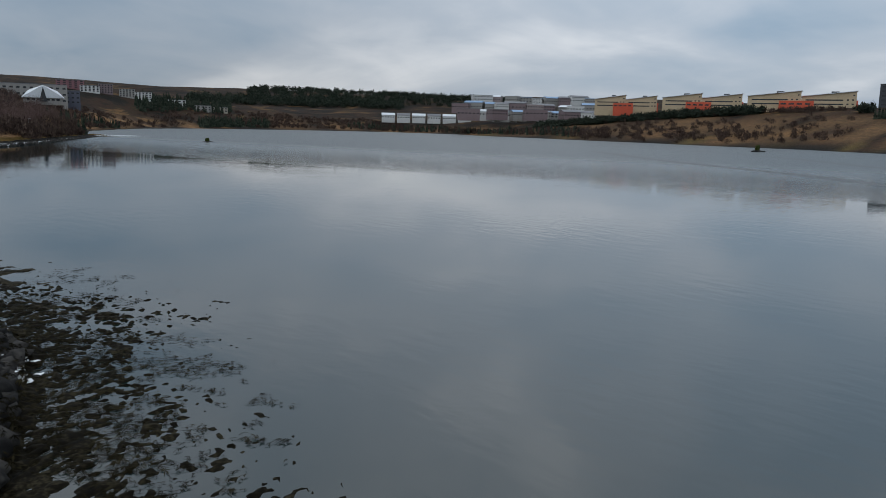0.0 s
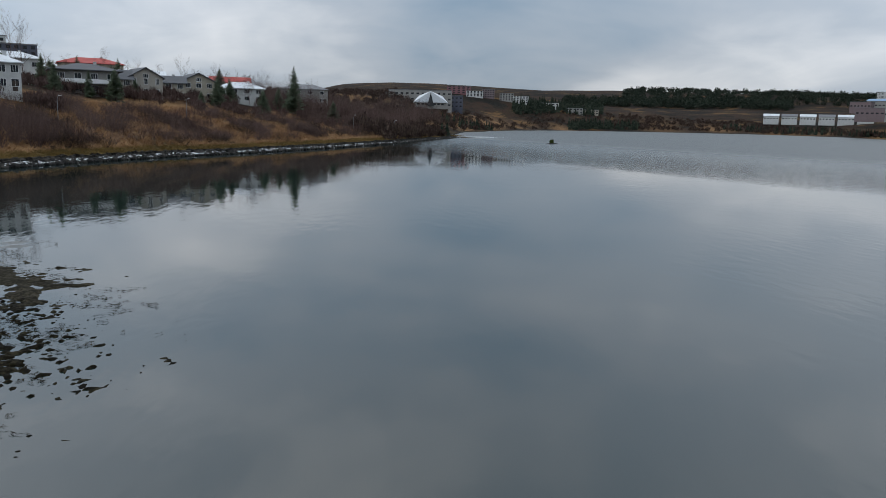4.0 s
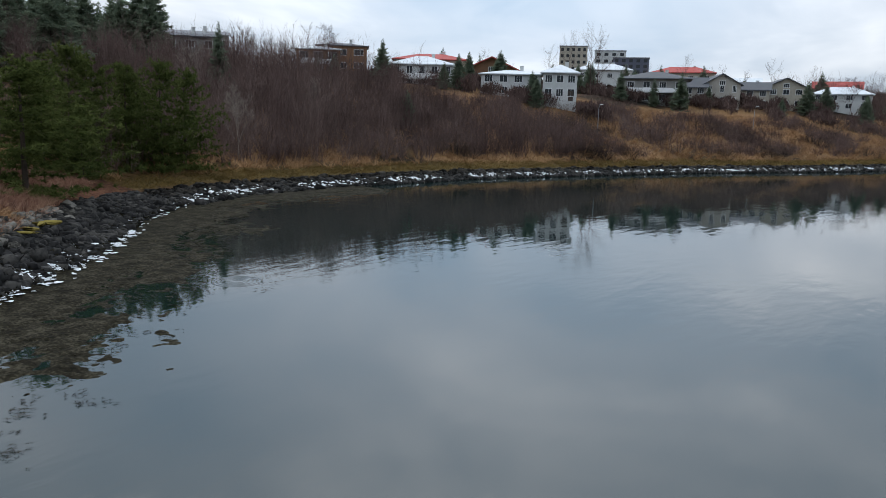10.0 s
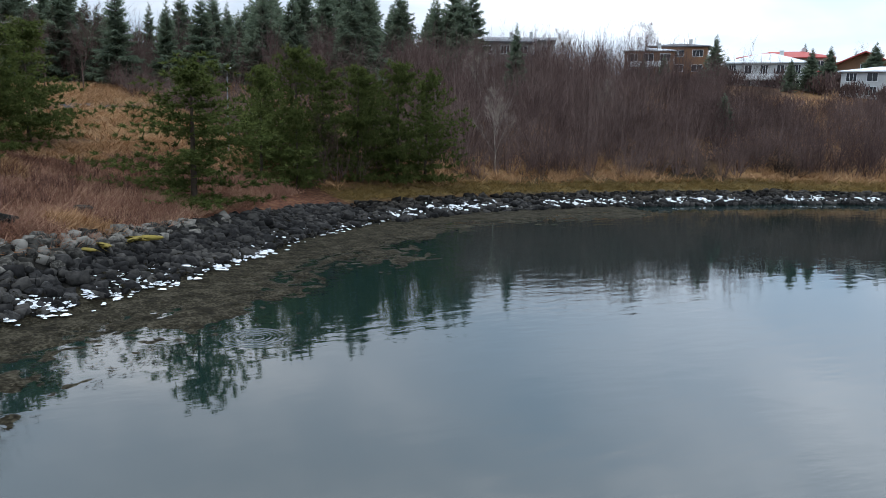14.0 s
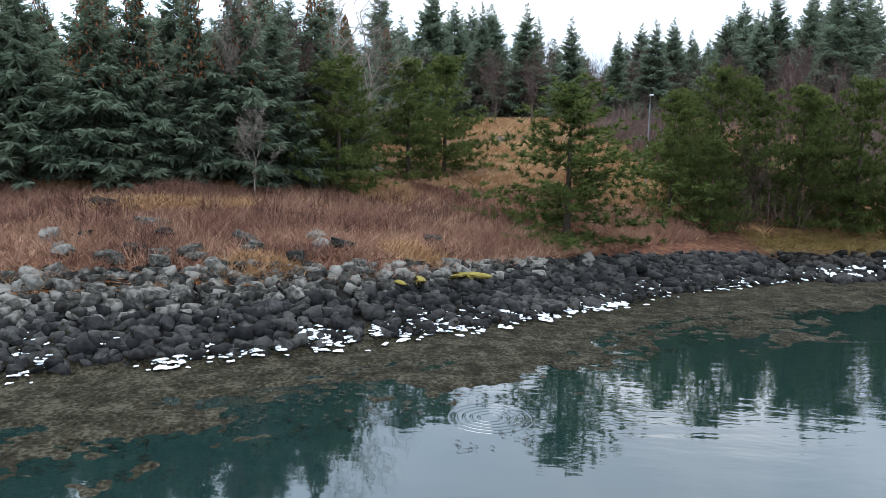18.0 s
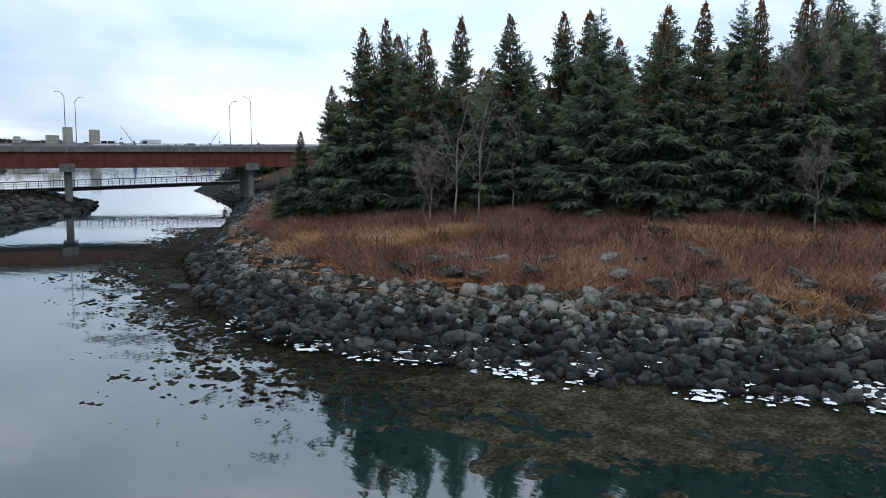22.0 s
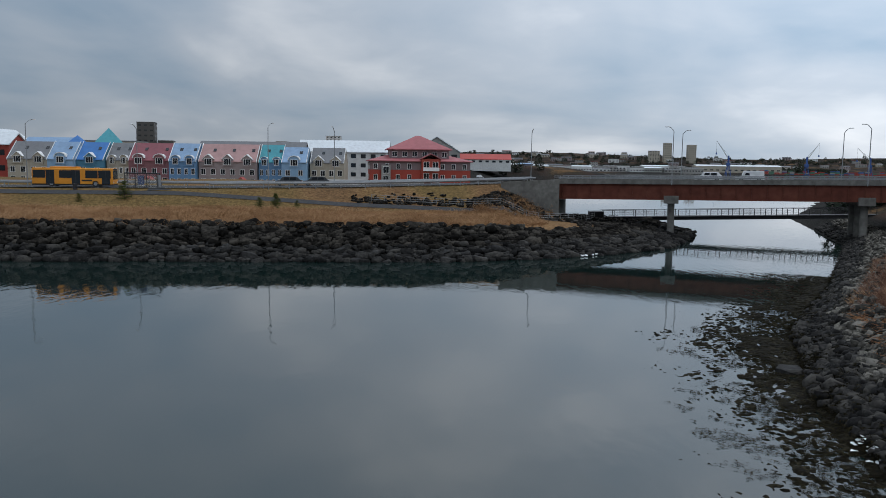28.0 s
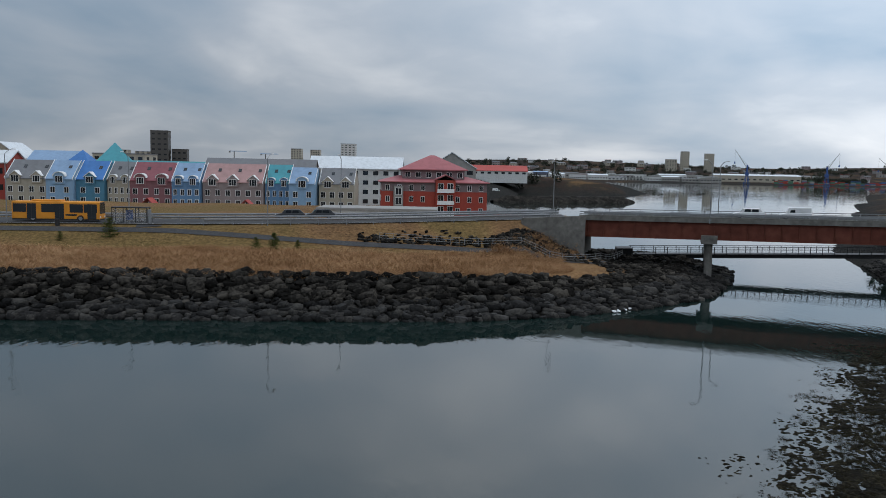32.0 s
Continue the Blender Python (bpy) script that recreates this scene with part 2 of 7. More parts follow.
def ground_height(x, y):
    p = np.stack([np.ravel(x), np.ravel(y)], 1).astype(float)
    loop = np.vstack([SH, SH[:1]])
    d, _ = along(p, loop[:, :2])
    wet = inside(p, SH[:, :2])
    # the profile's numbers, blended over all stretches of the shore by nearness
    total, vals = np.zeros(len(p)), np.zeros((len(p), 4))
    for a, b in zip(loop[:-1], loop[1:]):
        ab = b[:2] - a[:2]
        f = np.clip(((p - a[:2]) @ ab) / (ab @ ab), 0, 1)
        k = np.hypot(*(p - a[:2] - f[:, None] * ab).T)
        w = ((d + 3) / (k + 3)) ** 8
        total += w
        vals += w[:, None] * (a[2:] + f[:, None] * (b[2:] - a[2:]))
    h1, w1, s2, cap = (vals / total[:, None]).T
    X, Y = p.T
    rise = h1 + s2 * (d - w1)
    bank = np.where(d < w1, h1 * d / w1, -np.logaddexp(-.8 * rise, -.8 * cap) / .8 + np.logaddexp(-.8 * h1, -.8 * cap) / .8 + h1)
    z = np.where(wet, np.maximum(-.06 * d, -2.5) - .02, bank)
    z += np.where(wet, 0, np.clip((d - 6) / 10, 0, 1) * .35 * wave(X, Y))
    # far hills to the south and east
    r = np.hypot(X, Y)
    south = step(900, 2700, -.86 * Y - .5 * X)
    z += np.where(wet, 0, south * step(40, 900, d) * (88 + 9 * np.sin(X * .0045 + Y * .001) + 5 * np.sin(X * .011 + Y * .003)))
    east = step(60, 330, X) * step(-20, -140, Y) * step(-900, -300, Y) * np.where(wet, 0, step(30, 260, d))
    z += east * 13
    z += np.where(wet, 0, step(-500, -1000, Y) * step(-700, -150, X) * step(40, -130, X) * step(30, 300, d) * 19)
    z += np.where(wet, 0, 9 * np.exp(-((X + 300) / 170) ** 2 - ((Y + 1080) / 90) ** 2))
    # north rise across the harbour
    z += np.where(wet, 0, step(2150, 3000, Y) * (58 + 8 * np.sin(X * .004)) + step(60, -500, X) * step(700, 1700, Y) * 40)
    # the road on its bank, and the low ground behind it
    rd, rz = along(p, ROAD)
    rz = rz[:, 0]
    north = (Y > 80) & (X < 40) & ~wet
    behind = north & (Y > 122 + .1 * X) & (X < 24)
    z = np.where(behind, 3.0 + .25 * wave(X, Y) + 4.3 * step(140, 150, Y) * step(206, 188, Y) * step(-16, -28, X), z)
    onroad = (Y > 60) & ~wet & (X < 240) & ((X < 20.5) | (X > 84))
    drop = np.where(Y < 136, 4.8 * np.clip((X - 11.5) / 8, 0, 1) * step(5.6, 6.4, rd), 0)
    bed = -drop + np.where(rd < 6.6, rz - .12, rz - .12 - (rd - 6.6) * np.where(Y > 150 - .02 * X, .28, .42))
    z = np.where(onroad & (d > 2), np.maximum(z, np.where(rd < 30, bed, -9)), z)
    return z.reshape(np.shape(x)), d.reshape(np.shape(x)), wet.reshape(np.shape(x))


def spaced(lo, hi, fine_step, reach, grow=1.09):
    mid = list(np.arange(lo, hi, fine_step))
    s, v = fine_step, lo
    left = []
    while v > -reach:
        s *= grow
        v -= s
        left.append(v)
    s, v = fine_step, mid[-1]
    right = []
    while v < reach:
        s *= grow
        v += s
        right.append(v)
    return np.array(left[::-1] + mid + right)


GX, GY = spaced(-70, 100, 1.1, 4200), spaced(-60, 150, 1.1, 4200)
gx, gy = np.meshgrid(GX, GY)
gz, gd, gwet = ground_height(gx, gy)


def height(x, y):
    """The ground's height at a place, read off the sheet itself."""
    i, j = np.clip(np.searchsorted(GX, x) - 1, 0, len(GX) - 2), np.clip(np.searchsorted(GY, y) - 1, 0, len(GY) - 2)
    u, v = (x - GX[i]) / (GX[i + 1] - GX[i]), (y - GY[j]) / (GY[j + 1] - GY[j])
    return float((gz[j, i] * (1 - u) + gz[j, i + 1] * u) * (1 - v) + (gz[j + 1, i] * (1 - u) + gz[j + 1, i + 1] * u) * v)


def grid_faces(nx, ny):
    i, j = np.meshgrid(np.arange(nx - 1), np.arange(ny - 1))
    a = (j * nx + i).ravel()
    return np.stack([a, a + 1, a + nx + 1, a + nx], 1)

# ---- ground: one sheet, with its plant cover mixed by zone ----
def zone_weights(x, y, z, d, wet):
    n = wave(x * 2.3, y * 2.3) * .5 + wave(x * .7 + 9, y * .7) * .5
    rust = step(3.6, 5.0, d) * step(-30, -5, y) * step(105, 80, y) * step(5, 12, x) * step(75, 55, x)
    straw = np.where(y > 85, step(5, 7, d) * step(27, 21, x), 0) * (.8 + .4 * n)
    hill = (y < -5) & (x > -250) & (y > -700)
    straw = np.maximum(straw, np.where(hill, step(6, 10, d) * step(.0, .35, n + .12) * np.where(y > -330, .9, .12), 0))
    straw = np.maximum(straw, np.where((x < -300) & (y > -640), step(5, 12, d) * step(150, 110, d) * step(-.25, .3, n) * .45, 0))
    straw = np.maximum(straw, np.where((y < -560) & (x > -600), step(.35, .6, n) * .7 * step(20, 40, d) * step(200, 120, d), 0))
    straw = np.maximum(straw, np.where((y < -560) & (x > -800) & (x < 60), step(8, 16, d) * step(85, 50, d) * step(-.25, .15, n) * .8, 0))
    # the dry field behind the shore pines
    field = step(56, 66, x) * step(104, 90, x) * step(17, 12, y) * step(-34, -22, y) * step(6, 9, d)
    straw, rust = np.maximum(straw, field * .6), rust * (1 - field)
    olive = np.where((y < -14) & (y > -700), step(4.5, 6, d) * step(10, 7.5, d) * .8, 0)
    olive = np.maximum(olive, np.where((y > 100) & (x < 40), step(-.3, .3, n + .1) * .75 * step(21, 27, d), 0))
    rock = np.where(wet, 1, np.where(y > 80, np.maximum(step(8.5, 6.5, d), step(22, 27, x) * step(70, 60, x)), step(5.5, 3.0, d)))
    return np.stack([rust, straw, olive, rock], -1).clip(0, 1)


def ground_material():
    m = bpy.data.materials.new("ground_cover")
    m.use_nodes = True
    nt = m.node_tree
    b = nt.nodes["Principled BSDF"]
    b.inputs["Roughness"].default_value = 0.95
    b.inputs["Specular IOR Level"].default_value = 0.1
    tc = nt.nodes.new("ShaderNodeTexCoord")

    def noise_of(scale, detail=6.0, rough=.6):
        n = nt.nodes.new("ShaderNodeTexNoise")
        n.inputs["Scale"].default_value, n.inputs["Detail"].default_value, n.inputs["Roughness"].default_value = scale, detail, rough
        nt.links.new(tc.outputs["Object"], n.inputs["Vector"])
        return n.outputs[0]

    fine_n, mid_n = noise_of(2.2, 8, .7), noise_of(.28, 6, .6)

    def cover(c0, c1, c2):
        r = nt.nodes.new("ShaderNodeValToRGB")
        e = r.color_ramp.elements
        e[0].position, e[1].position, e[0].color, e[1].color = .34, .68, (*c0, 1), (*c2, 1)
        e.new(.5).color = (*c1, 1)
        nt.links.new(fine_n, r.inputs[0])
        return r.outputs[0]

    # moorland: heath, rust bog, dead grass and dark scrub in patches tens of metres wide
    wide = noise_of(.021, 7, .62)
    heath = nt.nodes.new("ShaderNodeValToRGB")
    he = heath.color_ramp.elements
    he[0].position, he[1].position, he[0].color, he[1].color = .40, .63, (.008, .0075, .006, 1), (.115, .066, .028, 1)
    for where, c in ((.46, (.016, .013, .009, 1)), (.52, (.036, .019, .012, 1)), (.58, (.026, .021, .012, 1))):
        he.new(where).color = c
    nt.links.new(wide, heath.inputs[0])
    grain = nt.nodes.new("ShaderNodeMix")
    grain.data_type, grain.blend_type = "RGBA", "MULTIPLY"
    grain.inputs["Factor"].default_value = .8
    nt.links.new(heath.outputs[0], grain.inputs["A"])
    nt.links.new(cover((.45, .43, .40), (.95, .92, .88), (1.7, 1.6, 1.5)), grain.inputs["B"])
    col = grain.outputs["Result"]
    att = nt.nodes.new("ShaderNodeAttribute")
    att.attribute_name = "cover"
    sepc = nt.nodes.new("ShaderNodeSeparateColor")
    nt.links.new(att.outputs["Color"], sepc.inputs[0])
    layers = [
        (sepc.outputs[0], ((.045, .020, .014), (.105, .045, .026), (.19, .10, .05))),
        (sepc.outputs[1], ((.12, .064, .029), (.24, .136, .062), (.35, .22, .11))),
        (sepc.outputs[2], ((.055, .042, .014), (.11, .080, .027), (.18, .13, .05))),
        # seabed and boulder bed: near-black colour paints in the shade between the rocks
        (att.outputs["Alpha"], ((.004, .004, .0035), (.010, .0095, .008), (.026, .024, .020))),
    ]
    for w, cs in layers:
        # patchy edges between the covers
        f = nt.nodes.new("ShaderNodeMath")
        f.operation = "MULTIPLY_ADD"
        f.inputs[1].default_value, f.use_clamp = 1.0, True
        sh = nt.nodes.new("ShaderNodeMath")
        sh.operation = "MULTIPLY_ADD"
        sh.inputs[1].default_value, sh.inputs[2].default_value = 2.4, -1.2
        nt.links.new(mid_n, sh.inputs[0])
        lim = nt.nodes.new("ShaderNodeMath")
        lim.operation = "MULTIPLY"
        four = nt.nodes.new("ShaderNodeMath")
        four.operation = "PINGPONG"
        four.inputs[1].default_value = .5
        nt.links.new(w, four.inputs[0])
        nt.links.new(sh.outputs[0], lim.inputs[0])
        nt.links.new(four.outputs[0], lim.inputs[1])
        nt.links.new(w, f.inputs[0])
        nt.links.new(lim.outputs[0], f.inputs[2])
        mx = nt.nodes.new("ShaderNodeMix")
        mx.data_type = "RGBA"
        nt.links.new(f.outputs[0], mx.inputs["Factor"])
        nt.links.new(col, mx.inputs["A"])
        nt.links.new(cover(*cs), mx.inputs["B"])
        col = mx.outputs["Result"]
    nt.links.new(col, b.inputs["Base Color"])
    bn = nt.nodes.new("ShaderNodeBump")
    bn.inputs["Strength"].default_value, bn.inputs["Distance"].default_value = .6, .3
    nt.links.new(noise_of(5.0, 6, .7), bn.inputs["Height"])
    nt.links.new(bn.outputs[0], b.inputs["Normal"])
    return m


ground = raw("ground", np.stack([gx.ravel(), gy.ravel(), gz.ravel()], 1), grid_faces(len(GX), len(GY)), ground_material(), smooth=True)
weights = zone_weights(gx.ravel(), gy.ravel(), gz.ravel(), gd.ravel(), gwet.ravel())
attr = ground.data.color_attributes.new("cover", "FLOAT_COLOR", "POINT")
attr.data.foreach_set("color", weights.astype(np.float32).ravel())
tagged(ground, "uneven moorland with rust brush and dry straw grass", "ground", kind="structure")


# ---- water ----
def water_material():
    m = bpy.data.materials.new("sea_water")
    m.use_nodes = True
    nt = m.node_tree
    b = nt.nodes["Principled BSDF"]
    b.inputs["Base Color"].default_value = (.007, .0175, .0160, 1)
    b.inputs["Roughness"].default_value, b.inputs["IOR"].default_value = .03, 1.68
    b.inputs["Specular IOR Level"].default_value = 0.5
    tc = nt.nodes.new("ShaderNodeTexCoord")
    mp = nt.nodes.new("ShaderNodeMapping")
    mp.inputs["Rotation"].default_value = (0, 0, .5)
    mp.inputs["Scale"].default_value = (1, .35, 1)
    nt.links.new(tc.outputs["Object"], mp.inputs[0])
    n1, n2, n3 = (nt.nodes.new("ShaderNodeTexNoise") for _ in range(3))
    n1.inputs["Scale"].default_value, n1.inputs["Detail"].default_value = 1.3, 3
    n2.inputs["Scale"].default_value, n2.inputs["Detail"].default_value = .035, 4
    n3.inputs["Scale"].default_value, n3.inputs["Detail"].default_value = .12, 2
    nt.links.new(mp.outputs[0], n1.inputs["Vector"])
    nt.links.new(tc.outputs["Object"], n2.inputs["Vector"])
    nt.links.new(tc.outputs["Object"], n3.inputs["Vector"])
    # calm slicks between ruffled patches
    r = nt.nodes.new("ShaderNodeMapRange")
    r.inputs["From Min"].default_value, r.inputs["From Max"].default_value = .42, .68
    r.inputs["To Min"].default_value, r.inputs["To Max"].default_value = .17, .85
    nt.links.new(n2.outputs[0], r.inputs["Value"])
    # the open bay to the south-west is ruffled by wind
    ax = nt.nodes.new("ShaderNodeVectorMath")
    ax.operation = "DOT_PRODUCT"
    ax.inputs[1].default_value = (-.95, -.3, 0)
    nt.links.new(tc.outputs["Object"], ax.inputs[0])
    far_wind = nt.nodes.new("ShaderNodeMapRange")
    far_wind.inputs["From Min"].default_value, far_wind.inputs["From Max"].default_value = 70, 190
    far_wind.inputs["To Min"].default_value, far_wind.inputs["To Max"].default_value = 0, 22
    nt.links.new(ax.outputs["Value"], far_wind.inputs["Value"])
    dull = nt.nodes.new("ShaderNodeMapRange")
    dull.inputs["From Min"].default_value, dull.inputs["From Max"].default_value = 75, 190
    dull.inputs["To Min"].default_value, dull.inputs["To Max"].default_value = .03, .34
    nt.links.new(ax.outputs["Value"], dull.inputs["Value"])
    nt.links.new(dull.outputs[0], b.inputs["Roughness"])
    gust = nt.nodes.new("ShaderNodeMath")
    gust.operation = "ADD"
    nt.links.new(r.outputs[0], gust.inputs[0])
    nt.links.new(far_wind.outputs[0], gust.inputs[1])
    mul = nt.nodes.new("ShaderNodeMath")
    mul.operation = "MULTIPLY"
    nt.links.new(n1.outputs[0], mul.inputs[0])
    nt.links.new(gust.outputs[0], mul.inputs[1])
    bn = nt.nodes.new("ShaderNodeBump")
    bn.inputs["Strength"].default_value, bn.inputs["Distance"].default_value = .22, .12
    nt.links.new(mul.outputs[0], bn.inputs["Height"])
    nt.links.new(bn.outputs[0], b.inputs["Normal"])
    return m


WX, WY = spaced(-60, 60, 30, 4300, 1.3), spaced(-60, 60, 30, 4300, 1.3)
wx, wy = np.meshgrid(WX, WY)
water = raw("water", np.stack([wx.ravel(), wy.ravel(), 0 * wx.ravel()], 1), grid_faces(len(WX), len(WY)), water_material())
tagged(water, "calm grey-green sea water mirroring the clouds", "water", kind="structure")


# ---- shared materials ----
M = {
    "asphalt": material("asphalt", ((.035, .036, .038), (.05, .05, .052), (.075, .075, .075)), 4, .85, .2, 30),
    "concrete": material("concrete", ((.085, .082, .074), (.14, .136, .125), (.20, .195, .18)), 1.5, .85, .3, 12),
    "rust_steel": material("rust_steel", ((.070, .022, .015), (.115, .037, .025), (.155, .055, .036)), .8, .75, .15, 8),
    "galvanised": material("galvanised", ((.19, .20, .21), (.30, .31, .32)), 6, .5, metal=.7),
    "dark_steel": material("dark_steel", ((.015, .016, .018), (.035, .036, .04)), 4, .6, metal=.3),
    "paint_white": material("paint_white", ((.62, .64, .66), (.80, .81, .82)), .5, .6),
    "bark": material("bark", ((.035, .027, .02), (.09, .07, .055)), 4, .95, .5, 14),
    "pale_bark": material("pale_bark", ((.16, .135, .115), (.30, .26, .22)), 3, .9),
    "spruce": material("spruce_needles", ((.072, .100, .070), (.140, .178, .120), (.225, .262, .18)), .8, .9, island=True, spread=(.25, .75)),
    "spruce_brown": material("spruce_cones", ((.085, .034, .016), (.21, .088, .036)), 2, .9),
    "pine": material("pine_needles", ((.036, .050, .014), (.080, .102, .028), (.15, .17, .055)), .8, .9, island=True, spread=(.25, .75)),
    "rock": material("basalt_rock", ((.014, .0135, .012), (.055, .052, .045), (.175, .165, .145)), 4.5, .95, 1.0, 12, per_object=.3, spread=(.34, .66), spec=.05),
    "rock_wet": material("wet_basalt", ((.006, .006, .006), (.020, .0195, .019), (.055, .052, .047)), 4.0, .7, .6, 7, per_object=.3, spec=.2),
}


def let_light_through(mat, share_of=.5):
    """Needles and thin twigs pass on part of the light that falls on their far side."""
    nt = mat.node_tree
    b = nt.nodes["Principled BSDF"]
    tr, mix = nt.nodes.new("ShaderNodeBsdfTranslucent"), nt.nodes.new("ShaderNodeMixShader")
    mix.inputs[0].default_value = share_of
    nt.links.new(b.inputs["Base Color"].links[0].from_socket, tr.inputs["Color"])
    nt.links.new(b.outputs[0], mix.inputs[1])
    nt.links.new(tr.outputs[0], mix.inputs[2])
    nt.links.new(mix.outputs[0], nt.nodes["Material Output"].inputs["Surface"])


let_light_through(M["spruce"])
let_light_through(M["pine"])
# ---- meshes from arrays, and growing things ----
def mesh_np(name, V, F):
    V, F = np.asarray(V, np.float32), np.asarray(F, np.int32)
    me = bpy.data.meshes.new(name)
    me.vertices.add(len(V))
    me.vertices.foreach_set("co", V.ravel())
    me.loops.add(F.size)
    me.loops.foreach_set("vertex_index", F.ravel())
    me.polygons.add(len(F))
    me.polygons.foreach_set("loop_start", np.arange(0, F.size, F.shape[1], dtype=np.int32))
    me.update(calc_edges=True)
    return me


def arrays(me):
    V = np.empty(len(me.vertices) * 3, np.float32)
    me.vertices.foreach_get("co", V)
    me.calc_loop_triangles()
    F = np.empty(len(me.loop_triangles) * 3, np.int32)
    me.loop_triangles.foreach_get("vertices", F)
    return V.reshape(-1, 3), F.reshape(-1, 3)


def scatter(bases, places, rnd):
    """Many copies of base arrays in one: places are rows of x, y, z, scale in plan, scale in height, lean."""
    VV, FF, n = [], [], 0
    for x, y, z, s, h, lean in places:
        V, F = bases[rnd.randrange(len(bases))]
        a = rnd.uniform(0, 6.283)
        c, k = math.cos(a), math.sin(a)
        W = np.empty_like(V)
        W[:, 0] = (V[:, 0] * c - V[:, 1] * k) * s + x + lean * V[:, 2] * rnd.uniform(-1, 1)
        W[:, 1] = (V[:, 0] * k + V[:, 1] * c) * s + y + lean * V[:, 2] * rnd.uniform(-1, 1)
        W[:, 2] = V[:, 2] * h + z
        VV.append(W)
        FF.append(F + n)
        n += len(V)
    return np.concatenate(VV), np.concatenate(FF)


def stuff(name, V, F, mat, label, category, parent=None):
    return tagged(share(name, mesh_np(name, V, F), mat, parent), label, "" if parent else category, kind="stuff")


def unit(v):
    return v / (np.linalg.norm(v) + 1e-9)


def spruce_arrays(seed, H, R, bare=.06, thin=1.0):
    """The crown of a spruce: whorls of drooping boughs, each a row of needle sprays."""
    g = np.random.RandomState(seed)
    V, F = [], []
    z = bare * H
    while z < H * .985:
        f = z / H
        L0 = R * (1 - f) ** .95 * (1.08 if f > .12 else .8) + .10
        n = int(g.randint(7, 10) * thin) if f < .9 else 4
        for _ in range(n):
            a = g.uniform(0, 6.283)
            L = L0 * g.uniform(.62, 1.15)
            out = np.array([math.cos(a), math.sin(a), 0])
            side = np.array([-out[1], out[0], 0])
            rise = -.30 + .75 * f ** 1.6 + g.uniform(-.12, .12)
            z0 = z + g.uniform(-.2, .2)
            m = 4 if L < .6 else 7 if L < 1.2 else 11 if L < 2.2 else 15
            for i in range(m):
                t = (i + .75) / m
                p = out * L * t + np.array([0, 0, z0 + rise * L * t + .22 * L * t * t])
                w = min(.62, L * (.30 if i < m - 1 else .2) * (1.15 - .6 * t) + .08)
                for sgn in ((-1.1, -.5, .5, 1.1) if i < m - 1 else (-.3, 0, .3)):
                    d = unit(out * g.uniform(.5, 1.0) + side * sgn * .95 + np.array([0, 0, g.uniform(-.75, .25)]))
                    q = unit(np.cross(d, [0, 0, 1]) + np.array([0, 0, g.uniform(-1.6, 1.6)])) * w * .15
                    k = len(V)
                    V += [p, p + d * w * .55 + q, p + d * w * 1.2 + np.array([0, 0, -.12 * w]), p + d * w * .5 - q]
                    F += [(k, k + 1, k + 2), (k, k + 2, k + 3)]
        z += H * .026 * (1.15 - .5 * f) * g.uniform(.8, 1.25)
    k = len(V)
    V += [np.array(v) for v in ((.05, 0, H * .95), (-.05, .03, H * .95), (0, -.05, H * .95), (0, 0, H * 1.02))]
    F += [(k, k + 1, k + 3), (k + 1, k + 2, k + 3), (k + 2, k, k + 3)]
    return np.array(V), np.array(F)


def pine_arrays(seed, H, R):
    """The crown of a young pine: rising boughs with brushes of needles, open and uneven."""
    g = np.random.RandomState(seed)
    V, F = [], []
    for b in range(int(150 * H / 9)):
        f = g.uniform(.02, .98) ** 1.1
        a = g.uniform(0, 6.283)
        f = (int(f * 11) + g.uniform(0, .5)) / 11
        L = R * (1.04 - f) ** .85 * min(1, .6 + 2.2 * f) * g.uniform(.5, 1.22) * (1 + .18 * math.sin(a * 2 + seed)) + .25
        out = np.array([math.cos(a), math.sin(a), 0])
        n = 4 + int(L * 1.6)
        for i in range(n):
            t = (i + 1.3) / (n + .5)
            p = out * L * t + np.array([0, 0, H * f + L * t * (-.05 + .45 * f) + .10 * L * t * t]) + g.normal(0, .13, 3)
            if p[2] < .1:
                continue
            for _ in range(20):
                d = unit(out * .55 + g.normal(0, .75, 3) + np.array([0, 0, .35]))
                w = g.uniform(.18, .42)
                q = unit(np.cross(d, g.normal(0, 1, 3))) * .038
                k = len(V)
                V += [p - q, p + q, p + d * w + q * .4]
                F += [(k, k + 1, k + 2)]
    return np.array(V), np.array(F)


def prism(V, F, a, b, r0, r1, n=4):
    d = unit(b - a)
    u = unit(np.cross(d, [.31, .87, .2]))
    w = np.cross(d, u)
    k = len(V)
    for p, r in ((a, r0), (b, r1)):
        V += [p + r * (math.cos(6.283 * i / n) * u + math.sin(6.283 * i / n) * w) for i in range(n)]
    for i in range(n):
        j = (i + 1) % n
        F += [(k + i, k + j, k + n + j), (k + i, k + n + j, k + n + i)]


